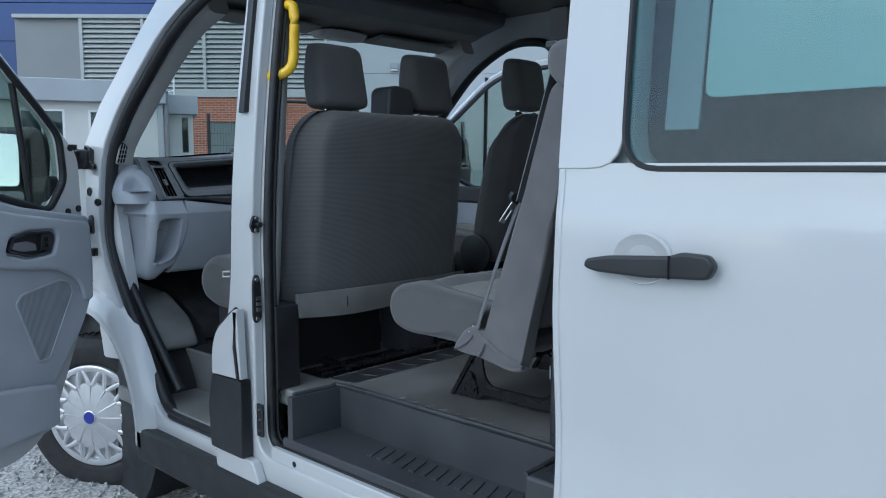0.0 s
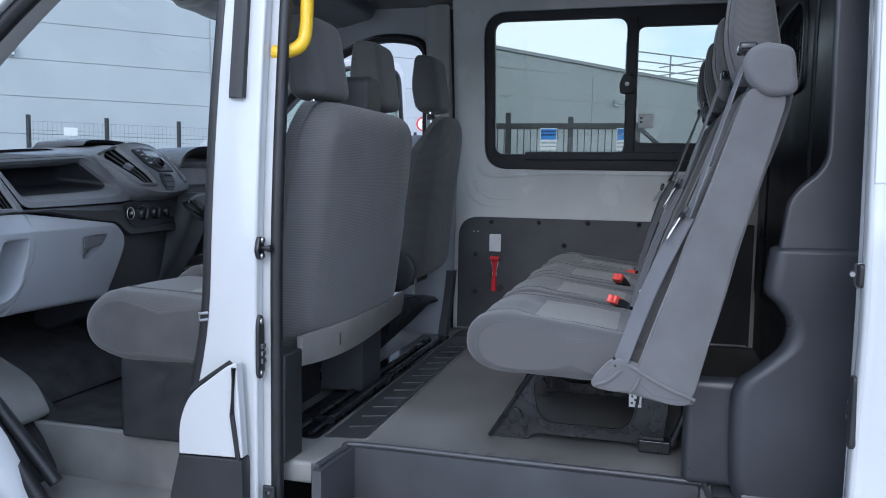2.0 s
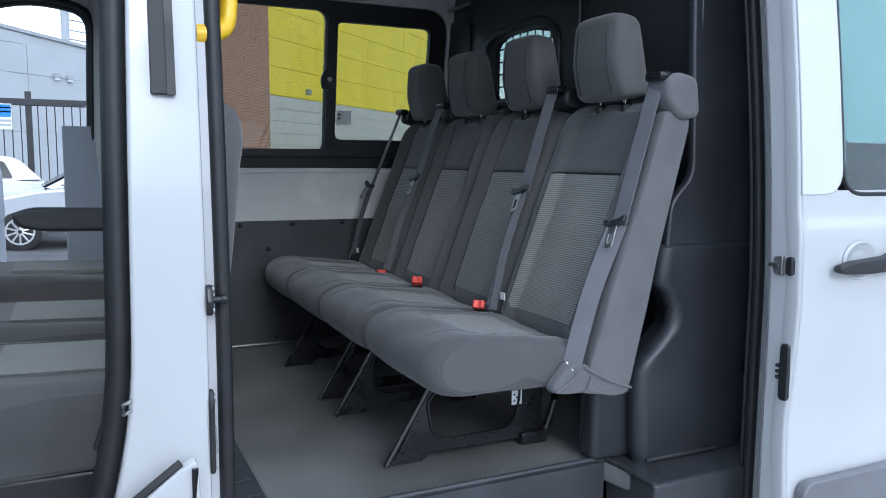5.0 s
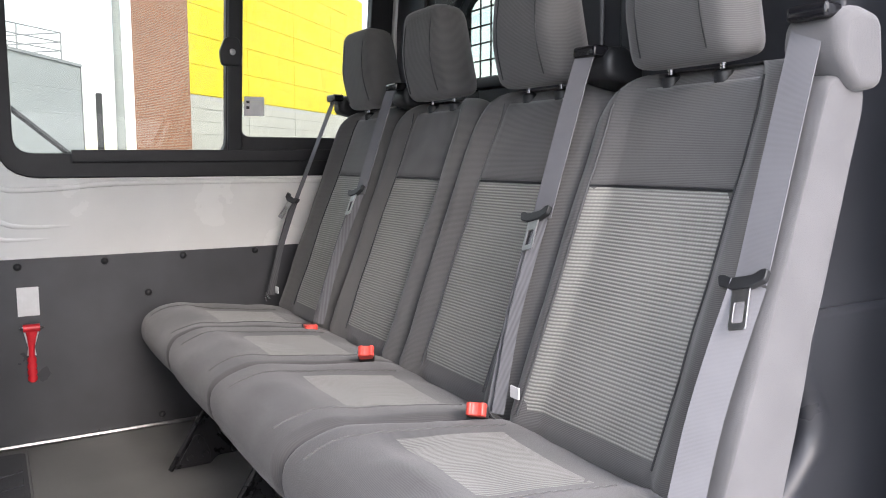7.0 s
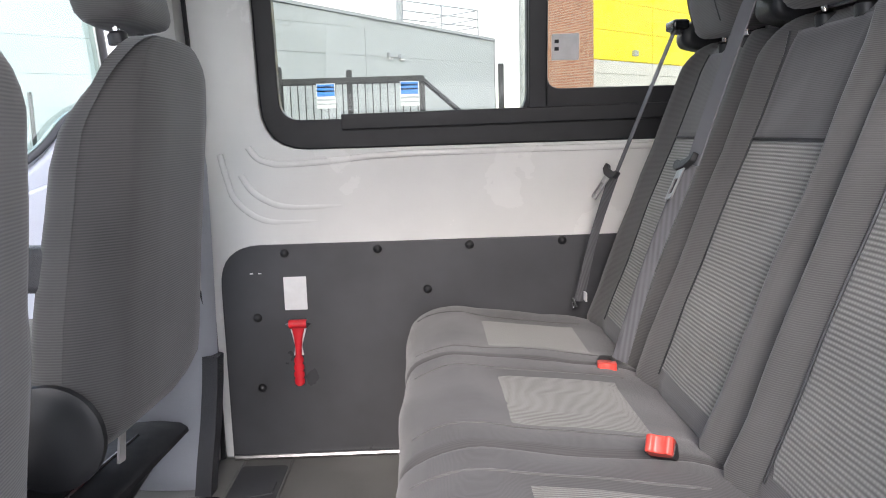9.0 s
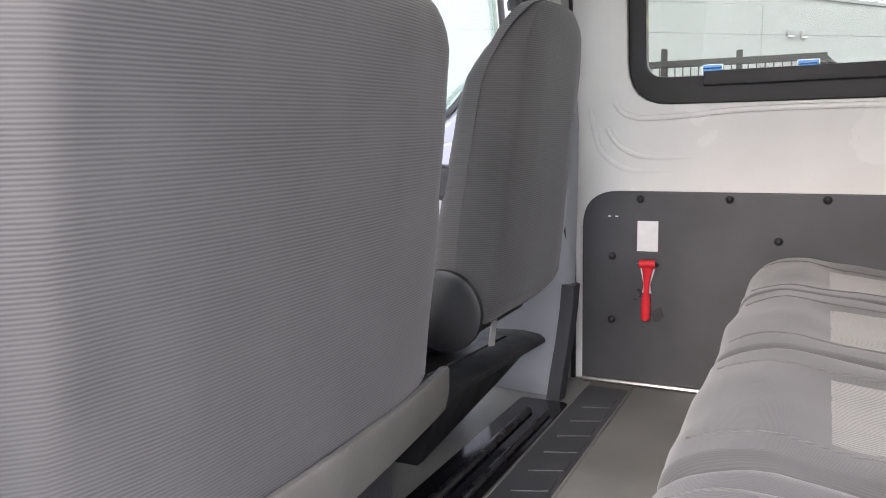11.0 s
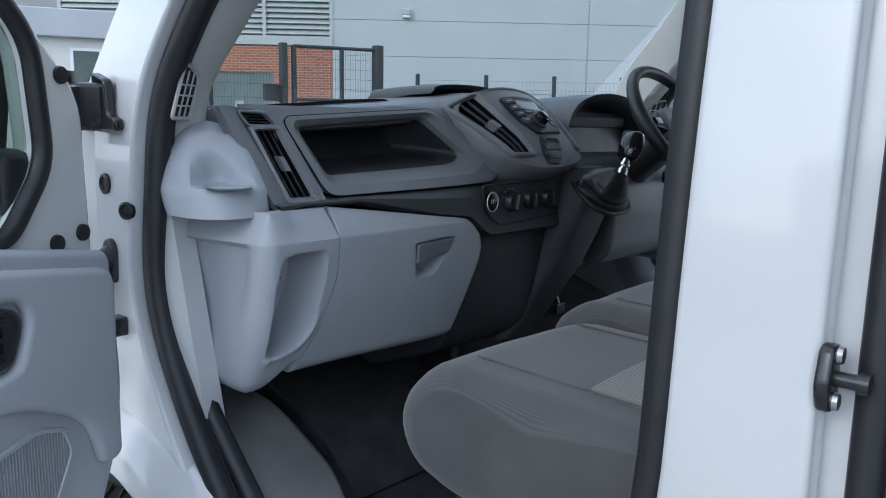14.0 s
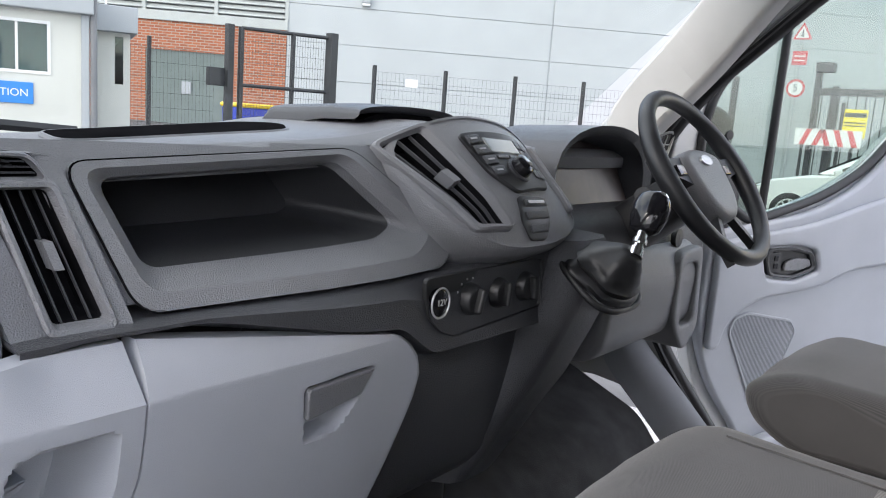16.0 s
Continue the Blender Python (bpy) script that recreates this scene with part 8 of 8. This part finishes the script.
for k in range(3):
    a, b = q + (ga - gb).normalized() * (0.05 + 1.0 * k), q + (ga - gb).normalized() * (1.0 + 1.0 * k)
    part("post", box(b.x - 0.025, b.x + 0.025, b.y - 0.025, b.y + 0.025, 0.2, 2.45, 0.005), FENCE, gate)
    mesh_panel("wire_panel", gate, a[:2], b[:2], 0.5, 2.3, 0.05, 0.2, 0.0022)

yard_gate = thing("yard_gate", "heavy black steel sliding yard gate with diagonal brace", "gate")
for y, top in ((6.0, 2.9), (4.35, 3.1), (4.0, 2.75), (2.55, 2.95), (1.05, 2.85), (-0.5, 2.7), (-2.2, 2.9)):
    part("post", box(15.95, 16.07, y - 0.06, y + 0.06, 0.0, top, 0.01), FENCE, yard_gate)
part("top_beam", box(15.93, 16.05, -0.55, 4.4, 2.56, 2.70, 0.01), FENCE, yard_gate)
part("brace", tube([(16.0, -0.5, 2.62), (16.0, -2.1, 1.2)], 0.06, 6), FENCE, yard_gate)
part("bottom_beam", box(15.93, 16.05, -2.2, 4.4, 0.35, 0.5, 0.01), FENCE, yard_gate)
for k in range(30):
    y = -0.4 + k * 0.16
    part("bar", tube([(16.0, y, 0.45), (16.0, y, 2.58)], 0.012, 5), FENCE, yard_gate)
part("gate_lamp", box(15.8, 16.05, 4.05, 4.4, 3.0, 3.2, 0.03), FENCE, yard_gate)


def board(name, label, x, y, z, w, h, mat, bands=()):
    """A flat sign facing the van, on the plane x; bands: (bottom, top, material) in shares of its height."""
    t = thing(name, label, "sign", at=Matrix.Translation((x, y, z)))
    part("panel", box(-0.006, 0.006, -w / 2, w / 2, -h / 2, h / 2, 0.003), mat, t)
    for a, b, m in bands:
        part("band", box(-0.010, -0.006, -w * 0.46, w * 0.46, -h / 2 + h * a, -h / 2 + h * b), m, t)
    return t


for y in (1.55, -0.23):
    sg = board("notice_sign", "blue and white notice board hung on the yard gate", 15.88, y, 2.32, 0.40, 0.52, CARD, ((0.48, 0.97, SIGN_BLUE), (0.82, 0.88, CARD), (0.66, 0.72, CARD), (0.30, 0.38, FASCIA), (0.14, 0.20, FASCIA)))
board("camera_sign", "yellow camera warning sign on the yard gate", 15.86, 3.55, 2.03, 0.42, 0.55, YELLOW, ((0.72, 0.88, FENCE), (0.5, 0.55, FENCE), (0.4, 0.44, FENCE)))
chev = thing("chevron_board", "red and white chevron barrier board", "barrier", at=Matrix.Translation((15.4, 3.9, 1.72)))
part("board", box(-0.02, 0.02, -0.6, 0.6, -0.16, 0.16, 0.006), CARD, chev)
for k in range(5):
    y = -0.5 + 0.24 * k
    sg = 1 if y > 0 else -1
    part("stripe", prism([(y - 0.05, -0.155), (y + 0.05, -0.155), (y + 0.05 + 0.12 * -sg, 0.155), (y - 0.05 + 0.12 * -sg, 0.155)], "x", -0.026, -0.02), SIGN_RED, chev)
for y in (-0.45, 0.45):
    part("leg", tube([(0, y, -0.15), (0, y, -1.55)], 0.03, 6), FENCE, chev)
sp = thing("road_signs", "sign post with a warning triangle, red plate and speed roundel", "sign post", at=Matrix.Translation((18.46, 5.42, 0)))
part("pole", tube([(0.03, 0, 0.0), (0.03, 0, 4.4)], 0.03, 8), FASCIA, sp)
part("triangle", prism(rounded([(-0.22, 3.96), (0.22, 3.96), (0, 4.35)], 0.03), "x", -0.03, -0.015), SIGN_RED, sp, "red edged warning triangle")
part("triangle_face", prism(rounded([(-0.15, 4.0), (0.15, 4.0), (0, 4.27)], 0.02), "x", -0.035, -0.03), CARD, sp)
part("pictogram", prism([(-0.035, 4.03), (0.035, 4.03), (0.012, 4.18), (-0.012, 4.18)], "x", -0.038, -0.035), FENCE, sp)
part("red_plate", box(-0.03, -0.015, -0.165, 0.165, 3.38, 3.70, 0.004), SIGN_RED, sp)
for z in (3.47, 3.57):
    part("bar", box(-0.036, -0.03, -0.12, 0.12, z, z + 0.03), CARD, sp)
part("roundel", lathe([(0.21, 0), (0.21, 0.012), (0.0, 0.012)], 28, m=Matrix.Translation((-0.02, 0, 2.85)) @ pose(0, 0, 0, 0, -90, 0)), SIGN_RED, sp)
part("roundel_face", lathe([(0.16, 0.012), (0.16, 0.016), (0.0, 0.016)], 28, m=Matrix.Translation((-0.02, 0, 2.85)) @ pose(0, 0, 0, 0, -90, 0)), CARD, sp)
letters("5", 0.25, Matrix.Translation((-0.045, 0, 2.85)) @ pose(0, 0, 0, 90, 0, -90), FENCE, sp, label="black figure five")
lamp = thing("lamp_post", "tall galvanised lamp post", "lamp post", at=Matrix.Translation((22, -3.45, 0)))
part("column", tube([(0, 0, 0), (0, 0, 9)], [0.14, 0.09], 10), LOUVRE, lamp)
part("lantern", box(-0.8, 0.1, -0.12, 0.12, 8.95, 9.1, 0.03), LOUVRE, lamp)

bin_ = thing("wheelie_bin", "blue wheeled bin with a yellow lid", "bin", at=Matrix.Translation((7.55, 11.6, ground_z(11.6))))
part("body", prism([(-0.26, 0.0), (0.26, 0.0), (0.32, 0.98), (-0.32, 0.98)], "y", -0.3, 0.3, bevel=0.02), BIN_BLUE, bin_)
part("lid", box(-0.34, 0.34, -0.34, 0.34, 0.98, 1.06, 0.03), BIN_YELLOW, bin_)


# ---- parked cars ----
def car(name, label, paint, at, rim=True):
    """A small hatchback, its nose towards +y, its middle at the origin."""
    c = thing(name, label, "car", "parked cars", at=at)
    low = [(-1.98, 0.35), (-2.0, 0.75), (-1.92, 0.98), (-1.0, 1.02), (0.4, 1.0), (0.95, 0.97), (1.6, 0.84), (1.92, 0.68), (1.98, 0.38), (1.6, 0.28), (-1.7, 0.28)]
    def bulge(co):
        k = 1 - 0.10 * max(0, abs(co.y) - 1.3) / 0.7
        return Vector((co.x * k, co.y, co.z))
    part("body", prism(dense(rounded(low, 0.12, 4), 0.12), "x", -0.85, 0.85, bevel=0.05, shape=bulge), paint, c)
    def cabin_shape(co):
        k = 1 - 0.22 * (co.z - 1.0) / 0.48
        return Vector((co.x * k, co.y, co.z))
    roof = rounded([(-1.85, 0.98), (-1.45, 1.40), (-0.6, 1.48), (0.05, 1.44), (0.92, 0.97)], [0.05, 0.15, 0.3, 0.3, 0.05], 5)
    part("cabin", prism(dense(roof, 0.12), "x", -0.80, 0.80, bevel=0.03, shape=cabin_shape), paint, c)
    for sx in (-1, 1):
        for pts in ([(-1.38, 1.03), (-1.25, 1.33), (-0.62, 1.39), (-0.55, 1.03)], [(-0.47, 1.03), (-0.52, 1.39), (0.02, 1.36), (0.66, 1.03)]):
            part("side_glass", prism(rounded(pts, 0.05), "x", sx * 0.79, sx * 0.808, shape=cabin_shape), GLOSS, c)
        lt = part("headlight", prism(rounded([(1.55, 0.70), (1.50, 0.82), (1.86, 0.70), (1.90, 0.62)], 0.03), "x", sx * 0.70, sx * 0.845, bevel=0.01, shape=bulge), CHROME, c)
        for wy in (1.25, -1.22):
            w = part("wheel", lathe([(0.20, -0.18), (0.31, -0.18), (0.315, -0.02), (0.29, 0.0), (0.21, 0.0)], 28, m=Matrix.Translation((sx * 0.86, wy, 0.315)) @ pose(0, 0, 0, 0, 90 * sx, 0)), TYRE, c)
            bm = lathe([(0.215, -0.03), (0.215, 0.003), (0.19, 0.003), (0.18, -0.03)], 28)
            for k in range(10):
                a = k * math.pi / 5
                tube([(0.03 * math.cos(a), 0.03 * math.sin(a), -0.002), (0.19 * math.cos(a), 0.19 * math.sin(a), -0.002)], 0.016, 5, bm)
            bm.transform(Matrix.Translation((sx * 0.862, wy, 0.315)) @ pose(0, 0, 0, 0, 90 * sx, 0))
            part("rim", bm, SILVER, w)
        part("mirror", box(sx * 0.84, sx * 0.98, 0.48, 0.60, 0.98, 1.10, 0.03), paint, c)
        part("door_handle", box(sx * 0.845, sx * 0.875, -0.42, -0.25, 0.88, 0.91, 0.008), paint, c)
    part("windscreen", prism([(0.12, 1.40), (0.16, 1.42), (0.90, 1.02), (0.86, 1.0)], "x", -0.66, 0.66), GLOSS, c)
    return c


car("parked_car", "silver hatchback with alloy wheels parked by the gate", CAR_SILVER, pose(12.45, -0.15, ground_z(1) - 0.01, 0, 0, 3))
car("parked_car", "white hatchback parked beyond the driver door", CAR_WHITE, pose(14.0, 2.65, ground_z(2.6), 0, 0, 4))

# ---- hall added behind the camera, as a dark horizon in glass and mirror only ----
far_hall = thing("reflected_hall", "made-up low grey hall, added as a dark horizon for reflections", "building", at=pose(-26, -14, 0, 0, 0, 8))
part("wall", box(-6, 0, -22, 22, -0.5, 4.6), CLAD_DARK, far_hall)
for k in range(9):
    part("cladding_panel", box(0.0, 0.05, -21.9 + 4.86 * k, -21.9 + 4.86 * k + 4.8, 0.2, 4.5, 0.01), CLAD_DARK, far_hall)
print("triangles", sum(len(o.data.polygons) for o in scene.objects if o.type == "MESH"), "objects", len(scene.objects))
